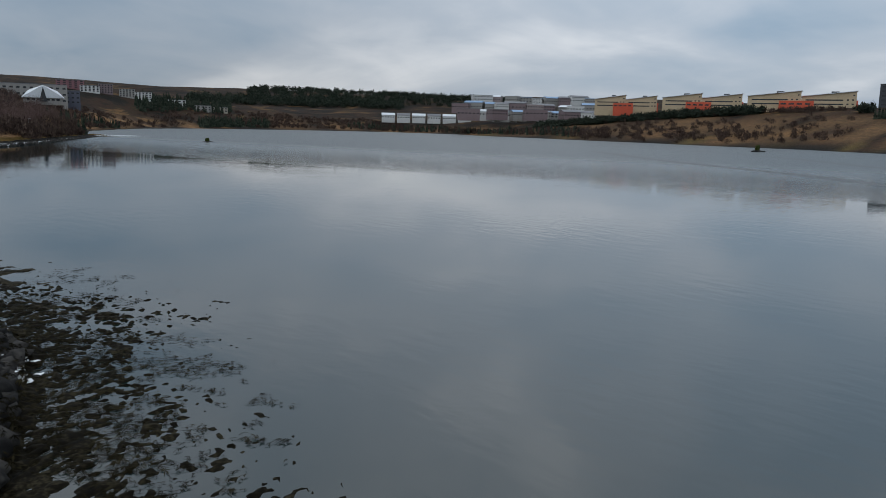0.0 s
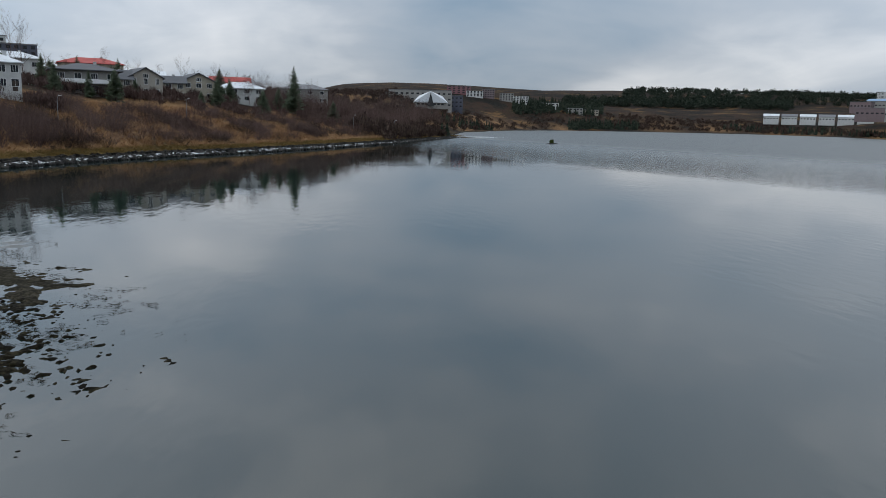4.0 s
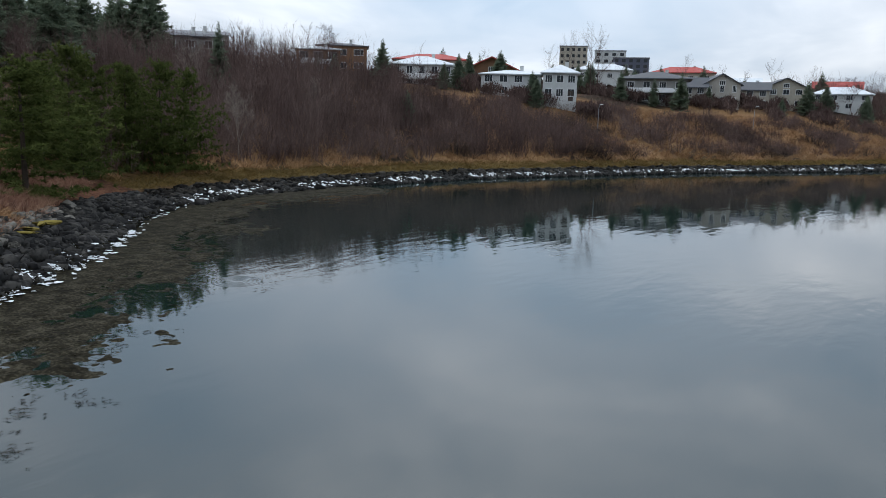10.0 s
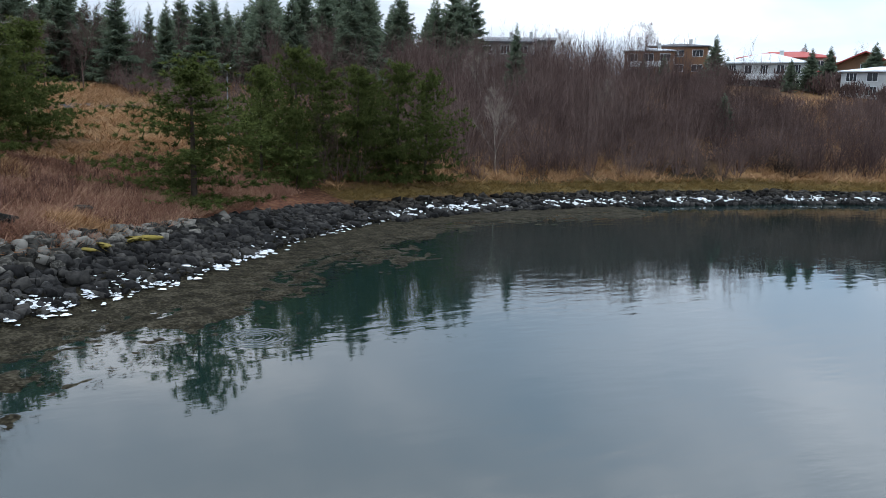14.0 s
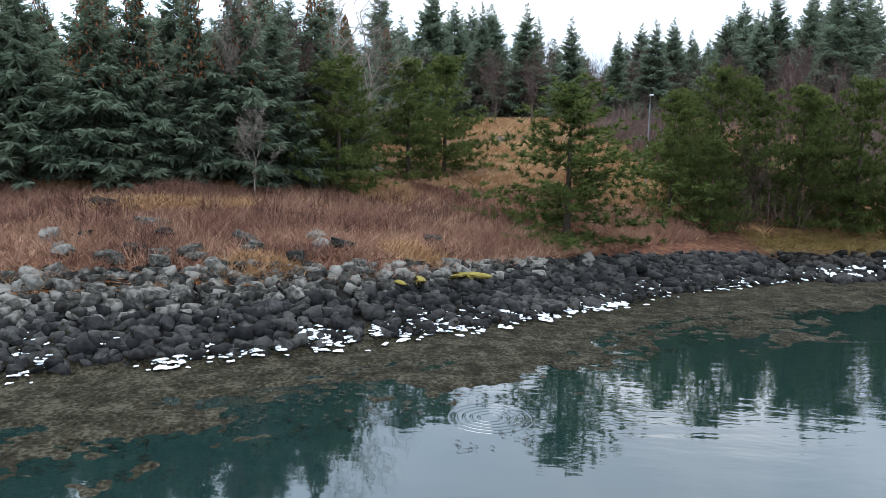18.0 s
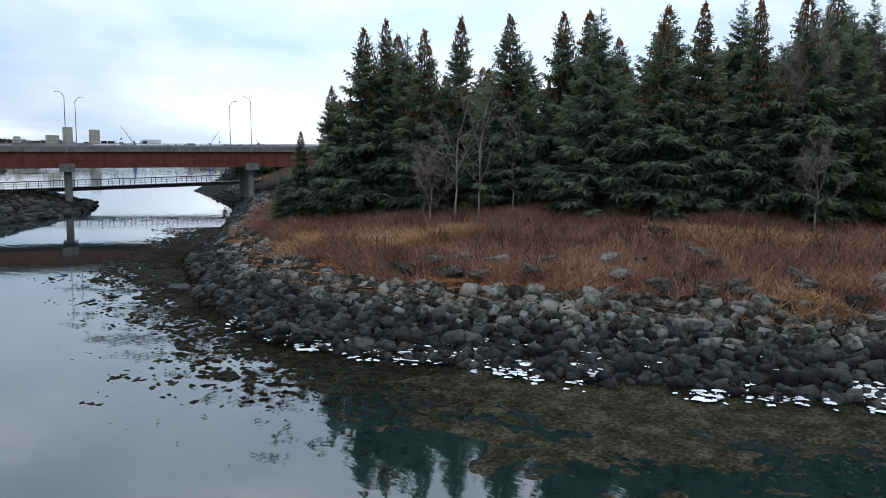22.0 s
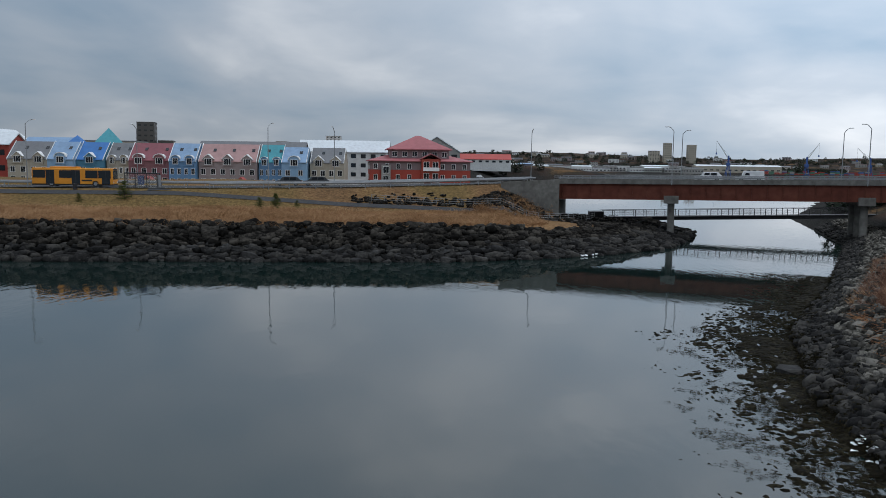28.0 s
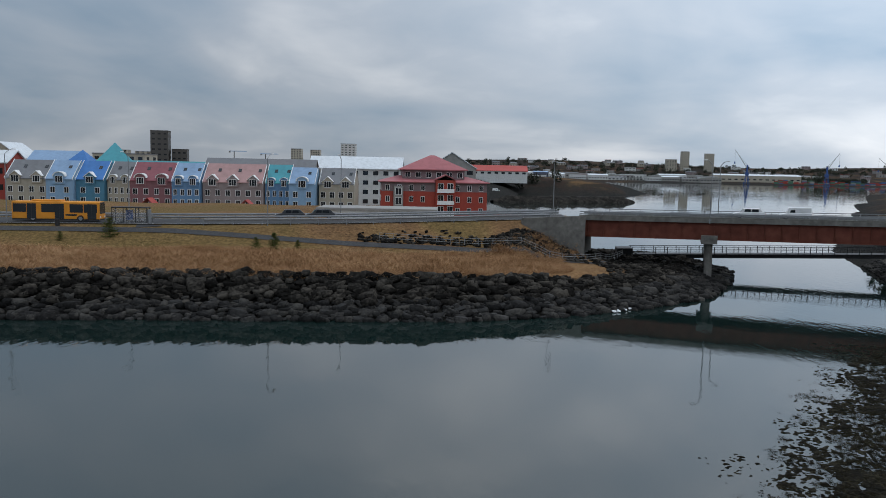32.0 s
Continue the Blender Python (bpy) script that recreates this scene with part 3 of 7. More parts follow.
def bare_arrays(seed, H, spread=.35, levels=3, twigs=5, stem=.03, up=.6):
    """Limbs and twigs of a leafless tree."""
    g = np.random.RandomState(seed)
    V, F = [], []

    def grow(p, d, L, r, lev):
        steps = 3 if lev else 7
        for i in range(steps):
            q = p + d * L / steps
            prism(V, F, p, q, r * (1 - .8 * i / steps), r * (1 - .8 * (i + 1) / steps), 3 if lev else 5)
            d = unit(d + g.normal(0, .10, 3) + np.array([0, 0, .05]))
            p = q
            if lev < levels and (lev or i):
                for _ in range(2):
                    e = unit(d * (up + .35) + g.normal(0, spread + .25, 3) * np.array([1, 1, .5]))
                    grow(p, e, L * g.uniform(.42, .6) * (1.1 - .7 * i / steps), r * .45 * (1 - .5 * i / steps), lev + 1)
            if lev >= max(1, levels - 2):
                for _ in range(3):
                    e = unit(d * .9 + g.normal(0, .55, 3) + np.array([0, 0, .25])) * g.uniform(.35, .85) * (H / 9)
                    s = unit(np.cross(e, g.normal(0, 1, 3))) * .0055
                    k = len(V)
                    V.extend([p - s, p + s, p + e])
                    F.append((k, k + 1, k + 2))

    grow(np.zeros(3), np.array([0, 0, 1.0]), H * .9, H * stem * .5, 0)
    return np.array(V), np.array(F)


def shrub_arrays(seed, stems=17, tall=3.0, wide=2.1, twigs=12):
    """A leafless willow bush: stems that fan out from the root, feathered with twigs."""
    g = np.random.RandomState(seed)
    V, F = [], []

    def blade(p, e, w):
        s = unit(np.cross(e, g.normal(0, 1, 3))) * w
        k = len(V)
        V.extend([p - s, p + s, p + e])
        F.append((k, k + 1, k + 2))

    for _ in range(stems):
        a, o = g.uniform(0, 6.283), g.uniform(.1, 1) ** .7
        tip = np.array([math.cos(a) * wide * o, math.sin(a) * wide * o, tall * g.uniform(.6, 1.05) * (1.1 - .55 * o * o)])
        foot = np.array([math.cos(a) * .25, math.sin(a) * .25, -.1])
        blade(foot, tip - foot, .028)
        for _ in range(twigs):
            t = g.uniform(.25, .98)
            p = foot + (tip - foot) * t
            e = unit((tip - foot) / tall + g.normal(0, .62, 3) + np.array([0, 0, .25])) * g.uniform(.3, .9) * tall / 3
            blade(p, e, .010)
    return np.array(V), np.array(F)


def tuft_arrays(seed, blades=9, tall=.6, wide=.35, thick=.022):
    g = np.random.RandomState(seed)
    V, F = [], []
    for _ in range(blades):
        p = np.array([*g.normal(0, .14, 2), -.04])
        e = np.array([*g.normal(0, wide, 2), tall * g.uniform(.55, 1.1)])
        s = unit(np.cross(e, g.normal(0, 1, 3))) * thick
        k = len(V)
        V += [p - s, p + s, p + e]
        F += [(k, k + 1, k + 2)]
    return np.array(V), np.array(F)


def hull_rock(seed, flat=.8, n=15, worn=.0):
    g = random.Random(seed)
    bm = bmesh.new()
    for k in range(n):
        if k < 8:
            v = Vector([(1 if k >> i & 1 else -1) * g.uniform(.42, .82) for i in range(3)])
        else:
            v = Vector([g.gauss(0, 1) for _ in range(3)]).normalized() * g.uniform(.85, 1.05)
        bm.verts.new((v.x * 1.15, v.y * .95, v.z * flat))
    r = bmesh.ops.convex_hull(bm, input=bm.verts)
    bmesh.ops.delete(bm, geom=[v for v in bm.verts if not v.link_faces], context="VERTS")
    if worn:
        bmesh.ops.bevel(bm, geom=bm.edges[:], offset=worn, segments=1, affect="EDGES")
    bmesh.ops.recalc_face_normals(bm, faces=bm.faces)
    return bm


M |= {
    "twig": material("willow_twigs", ((.045, .028, .026), (.105, .068, .060), (.20, .145, .125)), .16, .9, island=True, spread=(.25, .75)),
    "twig_pale": material("birch_twigs", ((.14, .115, .10), (.24, .20, .17), (.33, .28, .235)), .5, .9, island=True),
    "scrub_dark": material("dark_scrub", ((.020, .014, .011), (.042, .029, .022), (.075, .052, .038)), .3, .95, island=True),
    "rust_grass": material("rust_brush", ((.095, .045, .032), (.22, .116, .078), (.40, .25, .165)), .30, .95, island=True, spread=(.25, .75)),
    "bramble": material("bramble_stems", ((.045, .020, .017), (.11, .052, .040), (.20, .115, .085)), .4, .95, island=True),
    "orange_grass": material("fallen_orange_grass", ((.26, .115, .05), (.42, .21, .095)), .6, .95, island=True),
    "straw_grass": material("straw_grass", ((.15, .080, .038), (.33, .19, .095), (.49, .32, .18)), .25, .95, island=True, spread=(.25, .75)),
    "olive_grass": material("olive_moss_grass", ((.07, .050, .015), (.14, .095, .030), (.23, .155, .055)), .4, .95, island=True),
    "snow": material("old_snow", ((.62, .65, .68), (.80, .82, .84)), 1.2, .75, .3, 9),
    "weed": material("bladder_wrack", ((.003, .0028, .0013), (.010, .0085, .004), (.032, .027, .014)), .7, .9, .5, 18, island=True, spread=(.25, .75), spec=.03),
    "weed_grey": material("drained_wrack", ((.010, .008, .004), (.028, .023, .013), (.07, .060, .038)), .5, .7, .5, 16, island=True, spec=.12),
    "weed_mat": material("weed_mat", ((.005, .0042, .002), (.0185, .0158, .0092), (.056, .050, .034)), 8, .75, 1.0, 20, spread=(.38, .62), spec=.04),
    "weed_bed": material("weed_bed", ((.0025, .0021, .001), (.007, .0058, .003), (.030, .026, .015)), 8, .75, 1.0, 20, spread=(.38, .62), spec=.04),
    "far_leaf": material("far_foliage", ((.018, .024, .016), (.035, .042, .028), (.06, .06, .045)), .3, .9, island=True),
    "moss": material("yellow_moss", ((.12, .095, .02), (.24, .19, .05)), 3, .95, .5, 12),
}

rnd = random.Random(11)


def shore_run(a, b):
    """Points every metre along the water's edge between two of its corners: x, y, the way inland."""
    pts = []
    for (x0, y0), (x1, y1) in zip(SH[a:b, :2], SH[a + 1:b + 1, :2]):
        L = math.hypot(x1 - x0, y1 - y0)
        nx, ny = (y1 - y0) / L, -(x1 - x0) / L
        for i in range(int(L)):
            pts.append((x0 + (x1 - x0) * i / L, y0 + (y1 - y0) * i / L, -nx, -ny))
    # turn the normals to the land and smooth them
    P = np.array(pts)
    probe = inside(P[:, :2] + P[:, 2:] * .5, SH[:, :2])
    P[probe, 2:] *= -1
    for _ in range(4):
        P[1:-1, 2:] = (P[:-2, 2:] + 2 * P[1:-1, 2:] + P[2:, 2:]) / 4
    P[:, 2:] /= np.linalg.norm(P[:, 2:], axis=1)[:, None]
    return P


def shore_spot(run):
    """A random place on a run of the shore, and the way inland."""
    x, y, nx, ny = run[rnd.randrange(len(run))]
    a = rnd.uniform(-.7, .7)
    return x - ny * a, y + nx * a, nx, ny


def index_of(x, y):
    return int(np.argmin(np.hypot(SH[:, 0] - x, SH[:, 1] - y)))


I_BRIDGE_E, I_POINT_E = index_of(74, 150), index_of(48.5, -17)
EAST = shore_run(I_BRIDGE_E, I_POINT_E)
SOUTH = shore_run(I_POINT_E, index_of(-88, -352))
NORTH = shore_run(index_of(-100, 84), index_of(46, 146))

# ---- spruces on the headland ----
spruce_meshes = []
for k, (H, R) in enumerate(((12, 3.5), (12, 2.8), (12, 3.9), (12, 2.4), (12, 3.2))):
    spruce_meshes.append(mesh_np("crown", *spruce_arrays(40 + k, H, R)))
cone_g = np.random.RandomState(5)


def cone_arrays(H, R, seed):
    g = np.random.RandomState(seed)
    V, F = [], []
    for _ in range(300):
        f = 1 - .50 * g.uniform(0, 1) ** 1.1
        a, r = g.uniform(0, 6.283), (R * (1 - f) ** .82 * g.uniform(.35, .95) + .06)
        p = np.array([math.cos(a) * r, math.sin(a) * r, H * f + g.uniform(-.2, .1)])
        prism(V, F, p, p + np.array([g.uniform(-.06, .06), g.uniform(-.06, .06), -g.uniform(.10, .24)]), .035, .06, 3)
    return np.array(V), np.array(F)


cone_meshes = [mesh_np("cone_mass", *cone_arrays(12, R, 7 + k)) for k, R in enumerate((3.5, 2.8, 3.9, 2.4, 3.2))]


def trunk_mesh(H, r):
    V, F = [], []
    prism(V, F, np.array([0, 0, -.6]), np.array([0, 0, H * .45]), r, r * .62, 7)
    prism(V, F, np.array([0, 0, H * .45]), np.array([0, 0, H * .97]), r * .62, r * .08, 7)
    return mesh_np("trunk", V, F)


spruce_trunk = trunk_mesh(12, .17)


def spruce_at(x, y, tall, kind=None, cones=False, label="dark green spruce tree standing in brown brush"):
    k = rnd.randrange(5) if kind is None else kind
    t = thing("spruce_tree", pose(x, y, height(x, y), 0, 0, rnd.uniform(0, 360)), label, "tree", "spruces on the headland")
    s = tall / 12
    t.scale = (s * rnd.uniform(.9, 1.15), s * rnd.uniform(.9, 1.15), s)
    share("trunk", spruce_trunk, M["bark"], t)
    share("crown", spruce_meshes[k], M["spruce"], t)
    if cones:
        tagged(share("cone_mass", cone_meshes[k], M["spruce_brown"], t, "rust-brown cones near the top"), kind="stuff")
    return t


# the front row: x, y, height
FRONT = [(29.9, 49.6, 3.6), (31.0, 48.8, 5.6), (32.5, 47.0, 8.2), (33.6, 44.6, 11.2), (35.5, 44.5, 12.0), (35.4, 42.0, 12.4), (34.8, 39.5, 11.1), (36.8, 38.1, 12.6), (37.4, 34.2, 13.0), (38.3, 30.6, 12.6), (37.4, 27.2, 11.4), (38.6, 23.8, 10.6), (40.2, 22.3, 12.2),
         (42.2, 20.1, 12.2), (44.0, 18.3, 12.4), (46.0, 16.6, 11.4), (48.6, 18.5, 12.1), (50.5, 15.5, 11.0), (40.4, 30.2, 11.6), (42.9, 26.2, 11.9), (45, 22.5, 12.0), (37.8, 46, 11.5), (39, 50, 9), (37.4, 54, 7), (41, 58, 8), (44, 63, 7), (48, 69, 7), (52, 74, 7)]


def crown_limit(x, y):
    """How tall a tree may be: capped by bearing to fit the camera's view."""
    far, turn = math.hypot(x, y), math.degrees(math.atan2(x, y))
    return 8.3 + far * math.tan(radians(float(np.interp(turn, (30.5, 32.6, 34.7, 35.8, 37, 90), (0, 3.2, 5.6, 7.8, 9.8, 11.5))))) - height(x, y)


for i, (x, y, h) in enumerate(FRONT):
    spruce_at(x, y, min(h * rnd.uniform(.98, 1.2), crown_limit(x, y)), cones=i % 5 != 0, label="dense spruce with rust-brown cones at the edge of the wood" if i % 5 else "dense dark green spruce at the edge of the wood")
filled = list(FRONT)
for _ in range(1100):
    x, y = rnd.uniform(33, 92), rnd.uniform(14, 88)
    # heights capped and trees short of 31 degrees dropped to fit the camera's view
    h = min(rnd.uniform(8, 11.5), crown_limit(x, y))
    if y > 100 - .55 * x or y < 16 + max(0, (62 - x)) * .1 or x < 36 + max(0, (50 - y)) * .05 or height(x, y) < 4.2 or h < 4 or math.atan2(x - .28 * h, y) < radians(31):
        continue
    if len(filled) < 125 and all((x - a) ** 2 + (y - b) ** 2 > 9 for a, b, _ in filled):
        filled.append((x, y, h))
        spruce_at(x, y, h, cones=rnd.random() < .6, label="tall spruce inside the headland wood")
# behind the path, on the rise
for _ in range(1200):
    x, y = rnd.uniform(96, 150), rnd.uniform(-70, 40)
    if len(filled) < 240 and all((x - a) ** 2 + (y - b) ** 2 > 16 for a, b, _ in filled) and not (y < -38 and x < 118):
        h = rnd.uniform(14, 20) if y > 2 or y < -28 else rnd.uniform(9, 13.5)
        filled.append((x, y, h))
        spruce_at(x, y, h, label="tall spruce on the rise behind the footpath")
for x, y, h in ((94.6, -58.1, 12.2), (9, -231.9, 17), (64.8, -153.7, 7.5), (58, -158, 7), (98, -104, 9), (70, -76, 6), (84, -112, 7.5), (30, -222, 8)):
    spruce_at(x, y, h, label="lone dark spruce on the hillside by the houses")

# ---- young pines by the shore ----
pine_meshes = [mesh_np("crown", *pine_arrays(70 + k, H, R)) for k, (H, R) in enumerate(((9, 5.0), (9, 4.1), (9, 4.6)))]
pine_trunk = trunk_mesh(9, .16)
PINES = [(47.6, 13.1, 8.4), (55.0, 10.0, 8.6), (60.0, 8.0, 8.8), (46.2, -1.2, 9.2), (58.0, -8.9, 9.2), (59.8, -12.5, 11.2), (60.8, -15.3, 10.3), (60.6, -18.6, 10.4), (61.0, -22.8, 11.2), (61.4, -26.0, 10.4), (63, -20.5, 9.5), (56.5, -11.5, 6.5), (51.5, 13.5, 7.2), (64, -11, 8.5)]
for i, (x, y, h) in enumerate(PINES):
    t = thing("pine_tree", pose(x, y, height(x, y), 0, 0, rnd.uniform(0, 360)), "bushy bright green young pine above the rocks", "tree", "young pines by the shore")
    t.scale = (h / 9 * (1.45 if i == 3 else 1.15 if i < 3 else .88),) * 2 + (h / 9,)
    share("trunk", pine_trunk, M["bark"], t)
    share("crown", pine_meshes[i % 3], M["pine"], t)

# ---- leafless trees ----
bare_meshes = [mesh_np("crown", *bare_arrays(90 + k, 9, s, 3, 5, .022, u)) for k, (s, u) in enumerate(((.2, .9), (.35, .6), (.28, .75)))]
poplar_mesh = mesh_np("crown", *bare_arrays(98, 9, .24, 2, 5, .016, .7))
larch_meshes = [mesh_np("crown", *bare_arrays(95 + k, 9, .25, 2, 9, .02, .2)) for k in range(2)]
BARE = [(33.6, 35.1, 8.0, 3), (34.6, 34.0, 8.2, 4), (36.0, 32.4, 5.6, 3), (31.9, 35.6, 4.2, 0), (32.6, 37.0, 4.0, 1), (44.6, 18.6, 9.0, 0), (41.2, 22.0, 8.0, 3), (41.6, 16.3, 4.2, 0), (62.2, -25.7, 4.6, 0), (59.0, -14.7, 5.0, 1), (65, -36.3, 7.5, 0), (51, 14.2, 13, 3), (54.5, 14.8, 13.5, 4), (57.5, 13.4, 13, 3),
        (50, 13.2, 8.5, 3), (47.5, 17.2, 8.5, 1), (88, 6, 7, 1), (92, 2, 8, 2), (90, -20, 7.5, 1), (97, -28, 8, 2), (88, -48, 8, 0), (82, -160, 14, 2), (78, -166, 16, 0), (75, -163, 14, 2), (66, -205, 12, 1), (58, -212, 10, 2), (46, -226, 12, 1), (36, -240, 11, 2),
        (20, -250, 11, 1), (12, -262, 12, 2), (3, -276, 12, 1), (-8, -300, 11, 1), (-20, -322, 10, 2), (98, -86, 9, 1), (108, -92, 10, 2), (118, -84, 9, 0), (76, -60, 6, 0), (70, -70, 6.5, 1), (95, -175, 12, 1), (110, -165, 11, 2), (24, -226, 9, 1)]
for x, y, h, k in BARE:
    t = thing("bare_tree", pose(x, y, height(x, y) - .1, 0, 0, rnd.uniform(0, 360)), "leafless tree with fine grey-brown twigs" if k < 3 else "leafless larch with a straight pale trunk", "tree", "leafless trees")
    t.scale = (h / 9,) * 3
    share("crown", poplar_mesh if h > 9 and y < -60 else (bare_meshes + larch_meshes)[k], M["twig_pale" if k in (0, 3, 4) else "twig"], t)

# ---- thickets, brush and grass ----
shrubs = [shrub_arrays(120 + k) for k in range(6)]
tall_shrubs = [shrub_arrays(130 + k, 18, 5.2, 1.9, 15) for k in range(4)]


def hill_spot(lo, hi):
    """A place on the southern hillside: a stretch of the shore and a distance inland."""
    u = rnd.uniform(lo, hi)
    x, y, nx, ny = shore_spot(SOUTH)
    return x + nx * u, y + ny * u, u


rows = []
for _ in range(9000):
    x, y, u = hill_spot(10, 54)
    w = wave(x * 2.1, y * 2.1) + .5 * wave(x * 4, y * 4)
    dense = 1.1 if y > -108 else .22 if y > -150 else .02
    if u > (52 if y > -95 else 40) or w < .25 - dense or height(x, y) < 2 or len(rows) > 2500:
        continue
    s = rnd.uniform(.8, 1.35)
    rows.append((x, y, height(x, y), s, s * rnd.uniform(.75, 1.2) * (1.45 if y > -100 and u < 33 else .9), .12))
dark_rows = []
for _ in range(5000):
    x, y, u = hill_spot(9, 34)
    if -330 < y < -70 and wave(x * 1.6 + 4, y * 1.6) + .6 * wave(x * 5, y * 5 + 2) > .42 and len(dark_rows) < 450:
        s = rnd.uniform(.6, 1.3)
        dark_rows.append((x, y, height(x, y), s * 1.2, s * .75, .1))
stuff("dark_thicket", *scatter(shrubs, dark_rows, rnd), M["scrub_dark"], "low blackish-brown rose scrub on the grass slope", "shrubs")
stuff("thicket", *scatter(shrubs, rows, rnd), M["twig"], "purple-brown leafless willow thicket on the slope", "shrubs")
rows = []
for _ in range(1500):
    x, y = rnd.uniform(66, 135), rnd.uniform(-88, 34)
    if (x < 92 and y > -34) or (x < 100 and y > -20 and y < 14) or height(x, y) < 3:
        continue
    if len(rows) < 800:
        s = rnd.uniform(1.2, 1.9)
        rows.append((x, y, height(x, y), s, s * 1.05, .1))
stuff("tall_thicket", *scatter(tall_shrubs, rows, rnd), M["twig"], "tall leafless birch and willow scrub behind the footpath", "shrubs")

rows = []
for _ in range(420):
    f, w = rnd.random(), rnd.gauss(0, 16)
    x, y = 22 - 100 * f + w, -240 - 165 * f + rnd.gauss(0, 12)
    if height(x, y) > 3:
        s = rnd.uniform(.9, 2.0)
        rows.append((x, y, height(x, y), s, s * 1.1, .1))
for _ in range(240):
    f = rnd.random()
    x, y = -20 - 95 * f + rnd.gauss(0, 24), -430 - 270 * f + rnd.gauss(0, 12)
    if height(x, y) > 3:
        s = rnd.uniform(1.2, 2.6)
        rows.append((x, y, height(x, y), s, s, .1))
stuff("hill_scrub", *scatter(tall_shrubs, rows, rnd), M["twig"], "grey-brown bare trees and scrub on the hill's end", "shrubs")
tufts = [tuft_arrays(150 + k) for k in range(6)]
long_tufts = [tuft_arrays(160 + k, 9, .8, .5, .03) for k in range(5)]
flat_tufts = [tuft_arrays(170 + k, 18, .20, .34, .016) for k in range(5)]
rows, low, straw = [], [], []
for _ in range(60000):
    u = 4.0 + 18 * rnd.random() ** 1.2
    x, y, nx, ny = shore_spot(EAST)
    x, y = x + nx * u, y + ny * u
    if y > 78 or height(x, y) < 1.7 or len(rows) > 19000:
        continue
    n = wave(x * 3, y * 3)
    if u < 4.9 + 1.0 * n and 8 < y < 52:
        low.append((x, y, height(x, y), 1.2, 1.0, 0))
    elif n < -.46 or x > 58 and y < 13:
        straw.append((x, y, height(x, y), 1, .8, 0))
    else:
        s = rnd.uniform(.6, 1.25)
        rows.append((x, y, height(x, y), s, s * (.95 + .35 * n), .25))
brambles = [shrub_arrays(180 + k, 9, .75, .6, 7) for k in range(5)]
thorns = []
for _ in range(5200):
    u = 5.2 + 15 * rnd.random() ** 1.1
    x, y, nx, ny = shore_spot(EAST)
    x, y = x + nx * u, y + ny * u
    if y < 76 and height(x, y) > 1.9 and wave(x * 4 + 5, y * 4) + .5 * wave(x * 9, y * 9) > .05:
        s = rnd.uniform(.6, 1.3)
        thorns.append((x, y, height(x, y), s, s, .2))
stuff("bramble", *scatter(brambles, thorns, rnd), M["bramble"], "dark red-brown leafless brambles in the brush", "brush")
stuff("rust_brush", *scatter(tufts, rows, rnd), M["rust_grass"], "rust-brown dead brush covering the headland", "brush")
stuff("fallen_grass", *scatter(flat_tufts, low, rnd), M["orange_grass"], "flattened orange grass along the rock edge", "grass")
for _ in range(26000):
    x, y, u = hill_spot(8.5, 46)
    n = wave(x * 2.1, y * 2.1) + .5 * wave(x * 4, y * 4)
    if y < -190 and rnd.random() < .6 or (n > .3 and rnd.random() < .7) or height(x, y) < 1:
        continue
    s = rnd.uniform(.8, 1.5)
    straw.append((x, y, height(x, y), s, s, 0))
for _ in range(5000):
    x, y = rnd.uniform(62, 108), rnd.uniform(-30, 16)
    straw.append((x, y, height(x, y), 1.2, .9, 0))
# the bank below the road
for _ in range(17000):
    u = rnd.uniform(6, 25)
    x, y, nx, ny = shore_spot(NORTH)
    x, y = x + nx * u, y + ny * u
    if x > 34 or x < -95 or height(x, y) < 3.2 or height(x, y) > 6.5:
        continue
    s = rnd.uniform(.7, 1.2)
    straw.append((x, y, height(x, y), s, s * .8, 0))
stuff("straw_grass", *scatter(long_tufts, straw, rnd), M["straw_grass"], "long dry straw-coloured grass", "grass")
rows = []
for _ in range(9000):
    x, y, u = hill_spot(5.5, 9.5)
    if height(x, y) > .4:
        rows.append((x, y, height(x, y), 1.2, .7, 0))
stuff("shore_grass", *scatter(tufts, rows, rnd), M["olive_grass"], "olive salt grass along the shore", "grass")

# ---- snow and seaweed at the tide line ----
def blob_arrays(seed, n=8, thick=.10):
    g = random.Random(seed)
    ring = [(math.cos(6.283 * i / n) * (r := g.uniform(.32, 1.2)), math.sin(6.283 * i / n) * r * .7) for i in range(n)]
    V = [(x, y, 0) for x, y in ring] + [(x * .82, y * .82, thick) for x, y in ring] + [(0, 0, thick * 1.2)]
    F = []
    for i in range(n):
        j = (i + 1) % n
        F += [(i, j, n + j), (i, n + j, n + i), (n + i, n + j, 2 * n)]
    return np.array(V, float), np.array(F)


